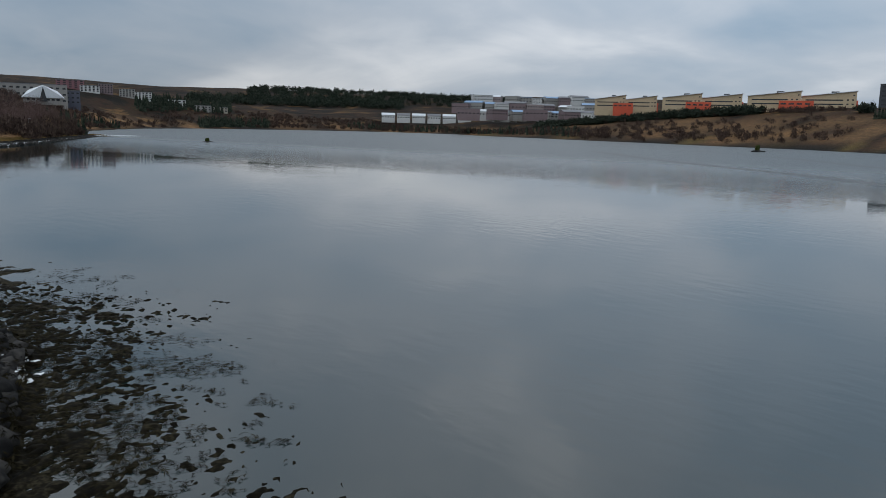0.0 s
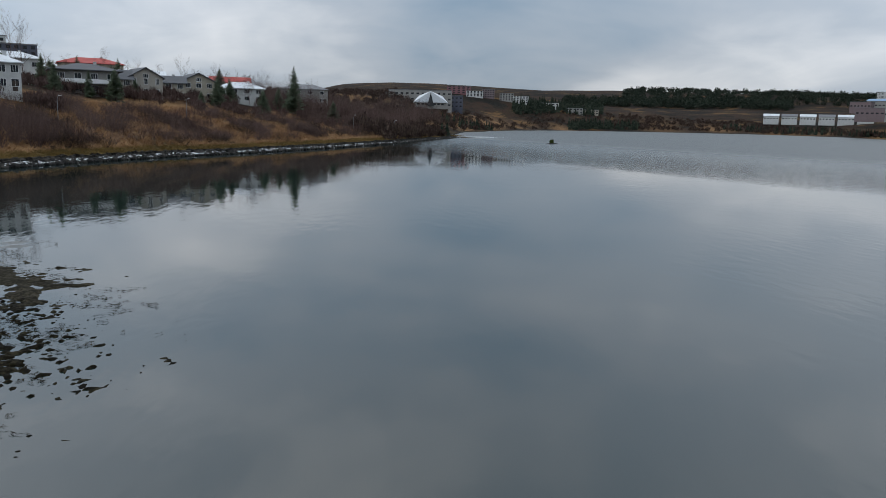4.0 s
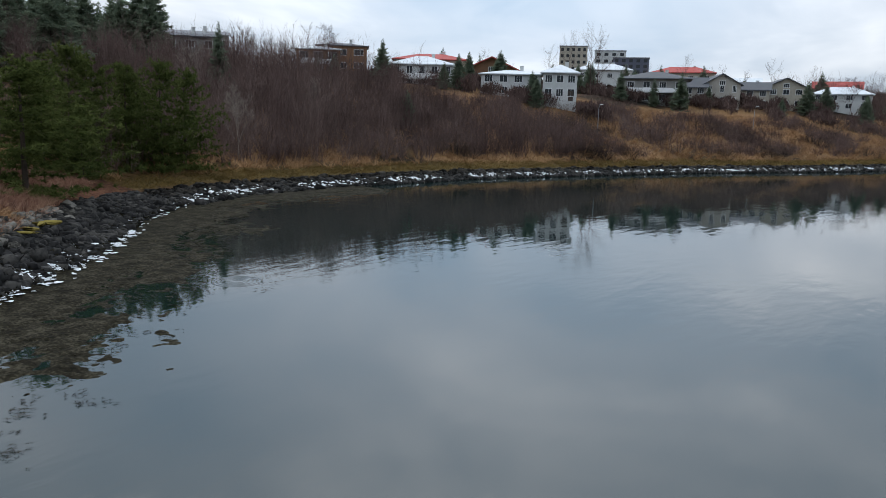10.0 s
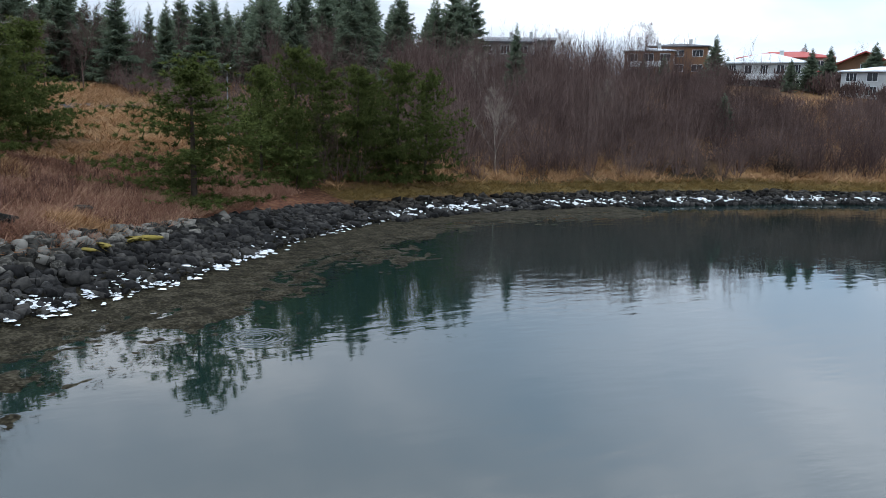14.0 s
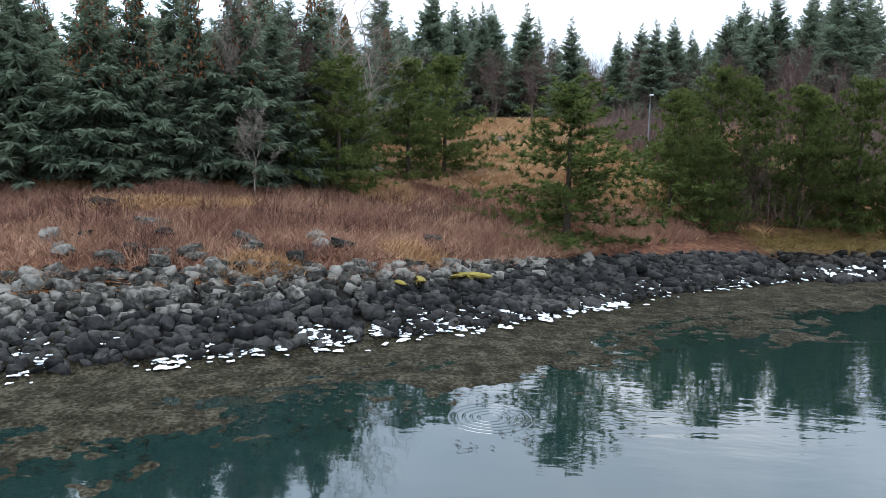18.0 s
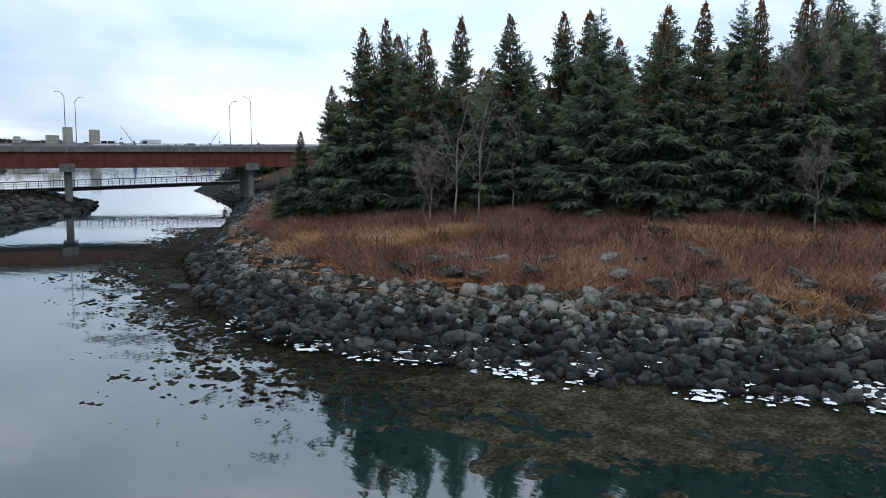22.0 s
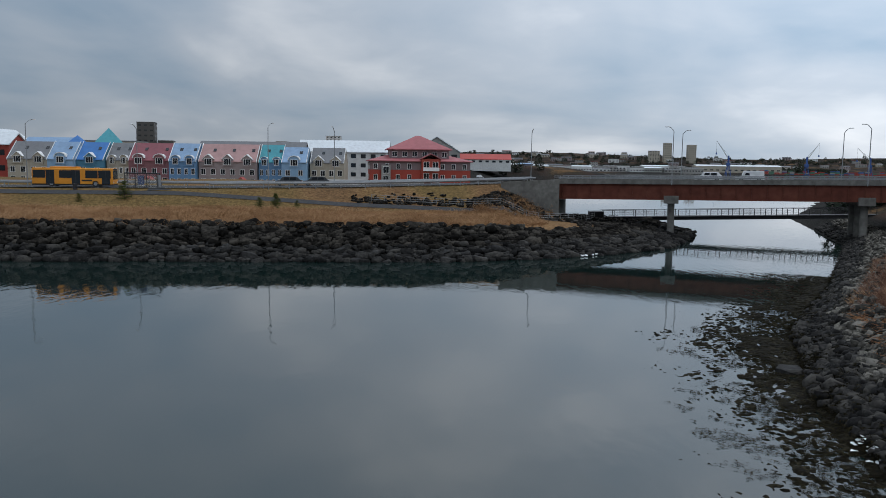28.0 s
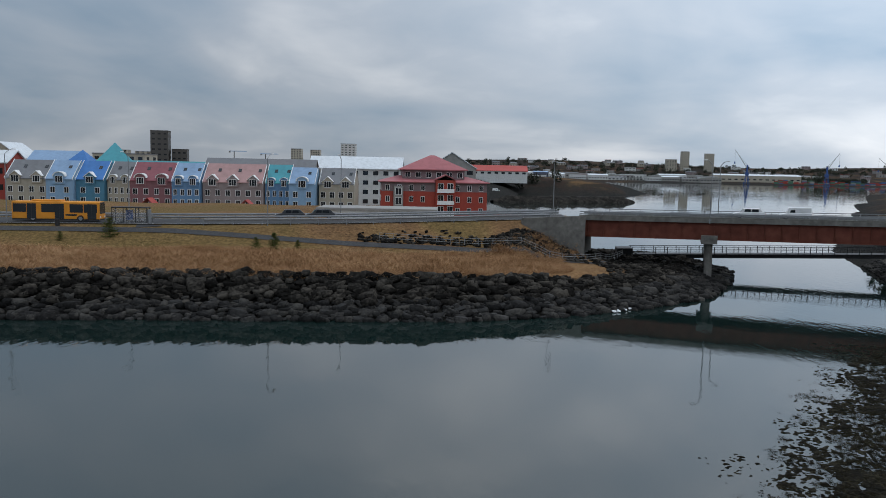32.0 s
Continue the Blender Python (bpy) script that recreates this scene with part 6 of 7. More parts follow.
def harbour_crane(x, y, z, turn, jib):
    t = thing("harbour_crane", pose(x, y, z, 0, 0, turn), "blue harbour crane with a raised white jib", "crane", "harbour cranes")
    t.scale = (1.45, 1.45, 1.45)
    for sx in (-4, 4):
        for sy in (-4, 4):
            part("leg", cyl(bmesh.new(), (sx, sy, -2), (sx * .4, sy * .4, 15), .7, .6, 6), M["crane_blue"], t)
    part("tower", cyl(bmesh.new(), (0, 0, 14), (0, 0, 34), 2.0, 1.6, 8), M["crane_blue"], t)
    part("cab", boxes((-3.5, 3, -2.2, 2.2, 15, 20), bevel=.3), M["crane_blue"], t)
    j = part("jib", cyl(bmesh.new(), (0, 0, 28), (jib[0], 0, jib[1]), .9, .4, 6), M["wall_white"], t)
    part("cable", cyl(bmesh.new(), (jib[0], 0, jib[1]), (jib[0], 0, jib[1] - 22), .12, .12, 4), M["dark_steel"], j)
    part("grab", cyl(bmesh.new(), (jib[0], 0, jib[1] - 26), (jib[0], 0, jib[1] - 22), 1.8, .8, 8), M["crane_blue"], j)
    part("stay", cyl(bmesh.new(), (0, 0, 34), (jib[0] * .9, 0, jib[1] * .93), .15, .15, 4), M["dark_steel"], t)


harbour_crane(823, 2125, 3, 0, (-24, 62))
harbour_crane(1042, 2128, 3, 0, (22, 60))
harbour_crane(1220, 2130, 3, 0, (-26, 52))
for x, y, h in ((-402, 1500, 44), (-342, 1500, 40)):
    t = thing("tower_crane", pose(x, y, height(x, y)), "slender tower crane on a building site", "crane", "tower cranes")
    part("mast", boxes((-.7, .7, -.7, .7, 0, h)), M["tower_dark"], t)
    part("jib", boxes((-10, 24, -.5, .5, h, h + 1.4)), M["roof_steel"], t)
    part("counterweight", boxes((-10, -7, -.8, .8, h - 2.2, h)), M["wall_grey"], t)
# ---- road, footpath ----
def smooth_line(line, step_m=2.0):
    pts = np.array(line, float)
    seg = np.r_[0, np.cumsum(np.hypot(*np.diff(pts[:, :2], axis=0).T))]
    s = np.arange(0, seg[-1], step_m)
    return np.stack([np.interp(s, seg, pts[:, k]) for k in range(pts.shape[1])], 1)


def offsets(line):
    t = np.gradient(line[:, :2], axis=0)
    t /= np.linalg.norm(t, axis=1)[:, None]
    return np.stack([-t[:, 1], t[:, 0]], 1)


def ribbon(name, line, w, mat, label, category, z_off=.0, on_ground=False, shift=0.0, cross=5):
    L = smooth_line(line, 1.5)
    n = offsets(L)
    V = []
    for p, q in zip(L, n):
        for k in range(cross):
            u = shift + w * (k / (cross - 1) - .5)
            x, y = p[0] + q[0] * u, p[1] + q[1] * u
            V.append((x, y, (height(x, y) if on_ground else p[2]) + z_off))
    ob = raw(name, V, grid_faces(cross, len(L)), mat)
    return tagged(ob, label, category, kind="structure")


WEST_ROAD = [tuple(r) for r in ROAD if r[0] < 21] + [(20.6, 136.6, 8.83)]
EAST_ROAD = [(86.5, 116.5, 9.74)] + [tuple(r) for r in ROAD if r[0] > 90]
ribbon("road", WEST_ROAD, 12.6, M["asphalt"], "grey asphalt road running along the bank", "road")
ribbon("road_east", EAST_ROAD, 12.6, M["asphalt"], "grey asphalt road beyond the bridge", "road")
M["road_paint"] = material("road_paint", ((.45, .45, .44), (.62, .62, .60)), 5, .8)
for k, sh_ in enumerate((-5.9, 5.9)):
    ribbon("road_marking", WEST_ROAD, .14, M["road_paint"], "white painted edge line on the road", "marking", .006, shift=sh_, cross=2)
PATHWAY = [(-95, 117.0), (-60, 119.4), (-41, 120.6), (-30, 121.0), (-14, 121.4), (-3, 121.8), (7, 122.0), (17, 121.6), (23, 124.5), (27, 131), (31, 138.5)]
ribbon("footpath", PATHWAY, 1.25, M["asphalt"], "narrow asphalt footpath below the road", "path", .07, True)
ribbon("footpath_spur", [(-41, 121.5), (-41.5, 124), (-42, 126.5)], 3.4, M["asphalt"], "asphalt spur up to the bus shelter", "path", .08, True)
ribbon("wood_path", [(68, 12), (76, 6.5), (81, .5), (86.5, -9), (92, -16), (99, -30)], 2.4, M["asphalt"], "asphalt footpath through the dry grass", "path", .07, True)


def guard_rail(line, shift, lo, hi, label):
    L = smooth_line(line, 2.0)
    L = L[(L[:, 0] > lo) & (L[:, 0] < hi)]
    n = offsets(L)
    t = thing("guard_rail", Matrix(), label, "guard rail", "guard rails")
    V = []
    for p, q in zip(L, n):
        for du, dz in ((0, .48), (.06, .56), (.0, .64), (.06, .72), (0, .80), (-.05, .64)):
            V.append((p[0] + q[0] * (shift + du), p[1] + q[1] * (shift + du), p[2] + dz))
    F = []
    for i in range(len(L) - 1):
        for k in range(6):
            j = (k + 1) % 6
            F.append((i * 6 + k, i * 6 + j, i * 6 + 6 + j, i * 6 + 6 + k))
    raw("rail", V, F, M["galvanised"], t)
    post = kit_mesh(("post", "rail"), lambda: boxes((-.05, .05, -.06, .06, -.4, .78)))
    for p, q in zip(L[::2], n[::2]):
        ob = share("post", post, M["galvanised"], t)
        ob.matrix_basis = pose(p[0] + q[0] * (shift - .1), p[1] + q[1] * (shift - .1), p[2], 0, 0, math.degrees(math.atan2(-q[0], q[1])))


guard_rail(WEST_ROAD, 6.5, -130, 20, "galvanised guard rail along the far side of the road")
guard_rail(WEST_ROAD, .0, -120, 20, "galvanised guard rail between the carriageways")
guard_rail(WEST_ROAD, -6.5, -36, 18, "galvanised guard rail above the bank")

# ---- the road bridge ----
A0 = Vector((20.6, 131.7, 8.85))
B_TURN, B_TILT = math.degrees(math.atan2(-8, 25.5)), -.78
bridge = thing("road_bridge", Matrix.Translation(A0) @ pose(0, 0, 0, 0, B_TILT, B_TURN), "road bridge with rust-red steel girders on concrete columns", "bridge")
LEN, WID = 68.0, 10.6
part("deck", boxes((0, LEN, -.2, WID + .2, -.25, 0), (0, LEN, -.34, .12, -.3, .5), (0, LEN, WID - .12, WID + .34, -.3, .3)), M["concrete"], bridge)
part("roadway", boxes((0, LEN, .2, WID - .2, .004, .06)), M["asphalt"], bridge)
for y in (.1, 5.2, 9.8):
    g = part("girder", boxes((.2, LEN - .2, y - .02, y + .02, -2.72, -.26)), M["rust_steel"], bridge)
    part("flange", boxes((.2, LEN - .2, y - .28, y + .28, -2.79, -2.72)), M["rust_steel"], g)
    part("flange", boxes((.2, LEN - .2, y - .22, y + .22, -.32, -.262)), M["rust_steel"], g)
    if y == .1:
        st = kit_mesh(("stiffener",), lambda: boxes((-.03, .03, -.2, -.02, -2.71, -.32)))
        for k in range(30):
            ob = share("stiffener", st, M["rust_steel"], g)
            ob.matrix_basis = pose(1.4 + 2.25 * k, y, 0)
for y in (-.12, WID + .1):
    r = part("parapet_rail", boxes((0, LEN, y - .04, y + .04, .92, 1.02), (0, LEN, y - .03, y + .03, .62, .70)), M["galvanised"], bridge)
    po = kit_mesh(("post", "parapet"), lambda: boxes((-.05, .05, -.05, .05, .25, .95)))
    for k in range(28):
        ob = share("post", po, M["galvanised"], r)
        ob.matrix_basis = pose(1 + 2.45 * k, y, 0)
part("median_rail", boxes((0, LEN, 5.15, 5.25, .5, .8)), M["galvanised"], bridge)
for px_, cols_ in ((18.7, (.9, 7.8)), (46.6, (.9, 4.6, 8.6))):
    part("pier_cap", boxes((px_ - 1.1, px_ + 1.1, -.9, WID - .3, -3.3, -2.8), (px_ - 1.12, px_ + 1.12, -.95, -.36, -3.32, -2.1)), M["concrete"], bridge, "stained concrete pier head")
    for y in cols_:
        part("column", cyl(bmesh.new(), (px_, y, -12), (px_, y, -3.25), .56, .56, 14), M["concrete"], bridge)
ab = bmesh.new()
poly_prism(ab, [(11.6, 8.75), (21.1, 9.3), (21.1, 2.2), (18.4, 3.2), (11.6, 7.6)], "y", 129.35, 129.9)
poly_prism(ab, [(20.5, 8.5), (21.09, 8.5), (21.09, 2.2), (20.5, 2.2)], "y", 129.92, 132.4)
ab.transform(bridge.matrix_basis.inverted())
part("wing_wall", ab, M["concrete"], bridge, "pale concrete wing wall")
part("abutment", boxes((-.6, .6, .1, WID, -6, -.4)), M["concrete"], bridge)
part("abutment", boxes((LEN - .6, LEN + .8, .3, WID, -4, -.4)), M["concrete"], bridge)


def street_lamp(x, y, z, tall, turn, label="galvanised street lamp with a curved arm", arm=1.6, group="street lamps by the road"):
    t = thing("street_lamp", pose(x, y, z, 0, 0, turn), label, "street lamp", group)
    part("pole", cyl(bmesh.new(), (0, 0, -.5), (0, 0, tall - .7), .085, .055, 8), M["galvanised"], t)
    bm = bmesh.new()
    pts = [(arm * f, 0, tall - .7 + .75 * math.sin(f * 1.57)) for f in (0, .25, .55, 1)]
    for a, b in zip(pts, pts[1:]):
        cyl(bm, a, b, .05, .05, 6)
    part("arm", bm, M["galvanised"], t)
    part("lamp_head", boxes((arm - .1, arm + .55, -.14, .14, tall - .02, tall + .10), bevel=.03), M["lamp_head"], t)
    part("base_plate", boxes((-.16, .16, -.16, .16, -.1, .08)), M["galvanised"], t)


bm4 = Matrix.Translation(A0) @ pose(0, 0, 0, 0, B_TILT, B_TURN)
for lx, ly, tn in ((18.7, -.45, 150), (20.2, WID + .4, -30), (46.6, -.45, 150), (45.2, WID + .4, -30)):
    p = bm4 @ Vector((lx, ly, .1))
    street_lamp(p.x, p.y, p.z, 8.6, tn, arm=.8)
for x, y, z, tn in ((-61, 122.2, 6.9, 80), (-50, 137.2, 7.0, -95), (-25.1, 124.5, 7.0, 80), (-17, 142, 7.3, -95), (18.6, 146, 7.6, -90), (-96, 131, 6.9, -95)):
    street_lamp(x, y, z, 10.4, tn)
for x, y, tall in ((66.0, -8.1, 7.3), (79.9, -36.8, 6.5)):
    street_lamp(x, y, height(x, y), tall, 180, "slim grey path lamp with a flat head", .5, "path lamps")
for x, y in ((52, -112), (35, -160), (-30, -262), (-12, -232)):
    street_lamp(x, y, height(x, y), 5.5, 160, "slim grey path lamp on the grass slope", .4, "path lamps")

# ---- the footbridge ----
fa, fb = Vector((31.0, 141.5, 2.5)), Vector((78.0, 136.1, 3.9))
fl = (fb - fa).length
foot = thing("footbridge", Matrix.Translation(fa) @ pose(0, 0, 0, 0, -math.degrees(math.asin((fb.z - fa.z) / fl)), math.degrees(math.atan2(fb.y - fa.y, fb.x - fa.x))), "dark steel footbridge with post railings", "bridge")
part("deck", boxes((0, fl, 0, 2.8, -.12, 0)), M["dark_steel"], foot)
part("beam", boxes((0, fl, .1, .35, -.65, -.12)), M["dark_steel"], foot)
part("beam", boxes((0, fl, 2.45, 2.7, -.65, -.12)), M["dark_steel"], foot)
fp = kit_mesh(("post", "foot"), lambda: boxes((-.045, .045, -.045, .045, 0, 1.15)))
for y in (.08, 2.72):
    r = part("handrail", boxes((0, fl, y - .04, y + .04, 1.12, 1.2), (0, fl, y - .02, y + .02, .38, .42), (0, fl, y - .02, y + .02, .75, .79)), M["dark_steel"], foot)
    for k in range(26):
        ob = share("post", fp, M["dark_steel"], r)
        ob.matrix_basis = pose(.3 + k * (fl - .6) / 25, y, 0)
part("abutment", boxes((-2.2, .2, -.4, 3.2, -3, 1.0), bevel=.06), M["dark_steel"], foot, "dark abutment block")
part("abutment", boxes((fl - .2, fl + 2, 0, 2.8, -2.5, -.1)), M["dark_steel"], foot)
fence = thing("path_fence", Matrix(), "galvanised tube fence beside the footpath", "fence")
FL = smooth_line([(-9, 123.0), (6, 123.2), (16, 122.8), (21.5, 125.0), (24.5, 129.5), (29.5, 140.5)], 2.0)
bm = bmesh.new()
for a, b in zip(FL, FL[1:]):
    for dz in (.35, .7, 1.05):
        cyl(bm, (a[0], a[1], height(a[0], a[1]) + dz), (b[0], b[1], height(b[0], b[1]) + dz), .03, .03, 5)
part("tube_rail", bm, M["galvanised"], fence)
fpost = kit_mesh(("post", "fence"), lambda: cyl(bmesh.new(), (0, 0, -.3), (0, 0, 1.1), .04, .04, 6))
for a in FL:
    ob = share("post", fpost, M["galvanised"], fence)
    ob.matrix_basis = pose(a[0], a[1], height(a[0], a[1]))

# ---- bus, shelter, cars ----
def wheel(parent, x, y, z, r, w):
    t = part("wheel", cyl(bmesh.new(), (0, -w / 2, 0), (0, w / 2, 0), r, r, 18), M["tyre"], parent)
    t.matrix_basis = pose(x, y, z)
    part("rim", cyl(bmesh.new(), (0, -w / 2 - .02, 0), (0, w / 2 + .02, 0), r * .58, r * .58, 12), M["galvanised"], t)


def line_z(x):
    return float(np.interp(x, ROAD[:, 0], ROAD[:, 2]))


bus = thing("city_bus", pose(-55.2, 125.3, line_z(-55), 0, 0, 5.0), "orange city bus with a black window band, stopped at the shelter", "bus")
part("body", boxes((-6, 6, -1.27, 1.27, .34, 2.86), bevel=.12), M["bus_orange"], bus)
part("roof_pod", boxes((-3.4, .6, -.85, .85, 2.84, 3.08), bevel=.06), M["bus_orange"], bus)
for k in range(6):
    if k in (1, 3):
        continue
    x0 = -5.8 + 1.93 * k
    part("window", boxes((x0, x0 + 1.85, -1.285, -1.2, 1.32, 2.52), bevel=.02), M["glass"], bus)
for x0 in (-3.9, -.1, 4.35):
    d = part("door", boxes((x0, x0 + 1.25, -1.295, -1.2, .42, 2.55), bevel=.02), M["glass"], bus, "black glazed door")
    part("door_seam", boxes((x0 + .6, x0 + .65, -1.305, -1.295, .45, 2.5)), M["tyre"], d)
part("windscreen", boxes((5.93, 6.03, -1.1, 1.1, 1.15, 2.55), bevel=.03), M["glass"], bus)
part("destination_sign", boxes((5.9, 6.04, -.9, .9, 2.58, 2.8)), M["tyre"], bus)
part("skirt", boxes((-5.95, 5.95, -1.25, 1.25, .22, .40)), M["tyre"], bus)
part("side_lettering", boxes((1.35, 2.9, -1.282, -1.26, .86, 1.10)), M["tyre"], bus, "dark bar of lettering")
for y in (-.9, .9):
    part("headlight", boxes((5.95, 6.04, y - .2, y + .2, .62, .82), bevel=.02), M["lamp_head"], bus)
for x in (-3.1, 3.4):
    for y in (-1.12, 1.12):
        wheel(bus, x, y, .48, .48, .3)

sh = thing("bus_shelter", pose(-44.6, 124.6, 6.95, 0, 0, 5), "glass bus shelter with grey posts and a flat roof", "bus shelter")
part("roof", boxes((-2.5, 2.5, -.85, .85, 2.38, 2.55), bevel=.03), M["dark_steel"], sh)
for x in (-2.4, -.85, .85, 2.4):
    for y in (-.75, .75):
        part("post", boxes((x - .05, x + .05, y - .05, y + .05, -.3, 2.4)), M["dark_steel"], sh)
for k in range(3):
    x0 = -2.33 + 1.6 * k
    part("pane", boxes((x0, x0 + 1.45, -.76, -.74, .25, 2.25)), M["clear"], sh)
for x in (-2.4, 2.4):
    part("side_pane", boxes((x - .01, x + .01, -.7, .7, .25, 2.25)), M["clear"], sh)
part("poster", boxes((-.5, .5, -.72, -.68, .7, 2.1)), M["crane_blue"], sh, "dark poster panel")
part("bench", boxes((-1.6, 1.6, .3, .7, .42, .48), (-1.5, -1.4, .35, .65, 0, .42), (1.4, 1.5, .35, .65, 0, .42)), M["dark_wood"], sh)
part("advert_panel", boxes((2.46, 2.62, -.7, .7, .3, 2.2), bevel=.02), M["galvanised"], sh, "grey advert panel at the shelter's end")
bin_ = thing("litter_bin", pose(-53.3, 120.9, height(-53.3, 120.9)), "dark litter bin on the path's edge", "bin")
part("body", cyl(bmesh.new(), (0, 0, 0), (0, 0, .85), .30, .34, 12), M["dark_steel"], bin_)
part("rim", cyl(bmesh.new(), (0, 0, .85), (0, 0, .92), .37, .37, 12), M["dark_steel"], bin_)


def car(x, y, z, turn, mat, label, van=False):
    t = thing("van" if van else "car", pose(x, y, z, 0, 0, turn), label, "van" if van else "car", "vehicles on the road")
    bm = bmesh.new()
    side = [(-2.2, .3), (2.2, .3), (2.25, .72), (1.2, .95), (-2.2, 1.0), (-2.28, .6)]
    poly_prism(bm, side, "y", -.86, .86)
    bmesh.ops.bevel(bm, geom=bm.edges[:], offset=.06, segments=1, affect="EDGES")
    part("body", bm, M[mat], t)
    bm = bmesh.new()
    top = [(-2.15, .95), (1.25, .93), (.75 if not van else 1.0, 1.52 if not van else 1.75), (-1.5 if not van else -2.1, 1.55 if not van else 1.8)]
    poly_prism(bm, top, "y", -.74, .74)
    bmesh.ops.bevel(bm, geom=bm.edges[:], offset=.07, segments=1, affect="EDGES")
    part("cabin", bm, M[mat], t)
    for y in (-.755, .755):
        for x0, x1 in ((-1.35, -.3), (-.22, .7)) if not van else ((.1, .85),):
            bm = bmesh.new()
            poly_prism(bm, [(x0, 1.02), (x1, 1.02), (x1 - .12, 1.42), (x0 + .06, 1.44)], "y", y - .015, y + .015)
            part("window", bm, M["glass"], t)
    bm = bmesh.new()
    poly_prism(bm, [(1.20, 1.0), (1.24, 1.0), (.84 if not van else 1.06, 1.46), (.80 if not van else 1.02, 1.46)], "y", -.62, .62)
    part("windscreen", bm, M["glass"], t)
    for x_ in (-1.35, 1.38):
        for y_ in (-.78, .78):
            wheel(t, x_, y_, .32, .32, .2)
    for y_ in (-.6, .6):
        part("headlight", boxes((2.18, 2.27, y_ - .16, y_ + .16, .62, .76)), M["lamp_head"], t)
        part("tail_light", boxes((-2.3, -2.2, y_ - .14, y_ + .14, .66, .86)), M["box_red"], t)


car(-24.2, 136.0, line_z(-24), 192, "car_dark", "dark estate car on the far carriageway")
car(-19.6, 137.0, line_z(-20), 192, "car_dark", "dark off-road car with a red tail lamp")
for lx, mat, van, lab in ((24.5, "car_white", False, "white hatchback crossing the bridge"), (31.0, "car_white", True, "white van crossing the bridge")):
    p = bm4 @ Vector((lx, 8.2, .08))
    car(p.x, p.y, p.z, B_TURN + 180, mat, lab, van)
car(33, 505, 4.2, 0, "car_white", "white van parked on the breakwater", True)

# ---- small evergreens and bushes on the bank ----
for x, y, h in ((-45, 118.4, 2.7), (-51.1, 117, 1.3), (-24.6, 115.5, 1.7), (-22.4, 116.5, 2.3), (-19.7, 118.6, 1.2)):
    t = thing("young_pine", pose(x, y, height(x, y) - .05, 0, 0, rnd.uniform(0, 360)), "small dark pine in the dry grass", "tree", "small pines on the bank")
    t.scale = (h / 9 * 1.1,) * 2 + (h / 9,)
    share("trunk", pine_trunk, M["bark"], t)
    share("crown", pine_meshes[1], M["pine"], t)
rows = []
for _ in range(330):
    x = rnd.uniform(-12, 12)
    y = 122.6 + abs(rnd.gauss(0, .9)) * (.5 + .025 * (x + 40)) + .05 * (x + 5)
    rows.append((x, y, height(x, y) + .06, rnd.uniform(.16, .42), rnd.uniform(.14, .36), .1))
for _ in range(520):
    x = rnd.uniform(6, 20.5)
    y = 122.8 + rnd.random() * (2 + (x - 6) * .55)
    rows.append((x, y, height(x, y) + .06, rnd.uniform(.22, .5), rnd.uniform(.2, .45), .1))
stuff("bank_rocks", *scatter(rock_arrays, rows, rnd), M["rock_dark_far"], "loose dark rocks on the slope below the road", "rocks")
rows = []
for _ in range(1500):
    x, y = rnd.uniform(21.5, 44), rnd.uniform(104, 150)
    if height(x, y) > .3:
        rows.append((x, y, height(x, y) + .05, rnd.uniform(.25, .62), rnd.uniform(.2, .45), .1))
stuff("point_rocks", *scatter(rock_arrays, rows, rnd), M["rock_dark_far"], "dark rubble on the point under the bridge", "rocks")
for x, y in ((23.2, 27.6), (24.7, 27.2), (25.9, 26.4), (29.1, 15.5), (29.9, 14.6), (33.9, 10.2), (34.6, 9.3), (39.4, 5.9), (32, 12.6), (26.6, 24.8)) + tuple((24.5 + 8 * math.cos(k * 2.4) * (k % 5) / 5 + .7 * k % 9, 24 - k * .55 + 2 * math.sin(k * 1.7)) for k in range(34)):
    if not 1.9 < height(x, y) < 5.5:
        continue
    t = thing("boulder", pose(x, y, height(x, y) + .16, rnd.uniform(-15, 15), rnd.uniform(-15, 15), rnd.uniform(0, 360)), "lichen-spotted grey boulder in the brush", "rock", "boulders in the brush")
    s_ = rnd.uniform(.3, .62)
    part("stone", hull_rock(rnd.randrange(999), .6, 18), M["rock"], t).scale = (s_ * 1.4, s_, s_)
for x, y, s_ in ((35.3, 3.4, .75), (34.8, 3.9, .5), (33.1, 5.5, .55), (32.2, 6.2, .4)):
    t = thing("moss_patch", pose(x, y, height(x, y) + .42, 0, 0, rnd.uniform(0, 360)), "yellow-green moss cushion on the dry rocks", "moss", "moss on the rocks")
    part("cushion", hull_rock(rnd.randrange(999), .22, 22, .12), M["moss"], t, smooth=True).scale = (s_ * 1.3, s_ * .6, s_)
for k, (x, y) in enumerate(((20.1, 45.0), (21.4, 44.0))):
    t = thing("boulder", pose(x, y, .05, 0, 0, 40 * k), "black weed-covered boulder in the shallows", "rock", "boulders in the shallows")
    part("stone", hull_rock(600 + k, .55, 18), M["rock_wet"], t).scale = (.9, .7, .8)
for x, y, s_ in ((-92.2, -248.5, 1.6), (-330, -152, 3.0)):
    t = thing("islet", pose(x, y, -.3), "small rocky islet with a tuft of green", "islet", "islets in the bay")
    part("stone", hull_rock(640, .5, 18), M["rock_wet"], t).scale = (s_ * 1.6, s_, s_)
    part("growth", hull_rock(644, .8, 16), M["pine"], t).matrix_basis = pose(.2 * s_, 0, s_ * .75) @ Matrix.Diagonal((s_ * .6, s_ * .4, s_ * .8, 1))
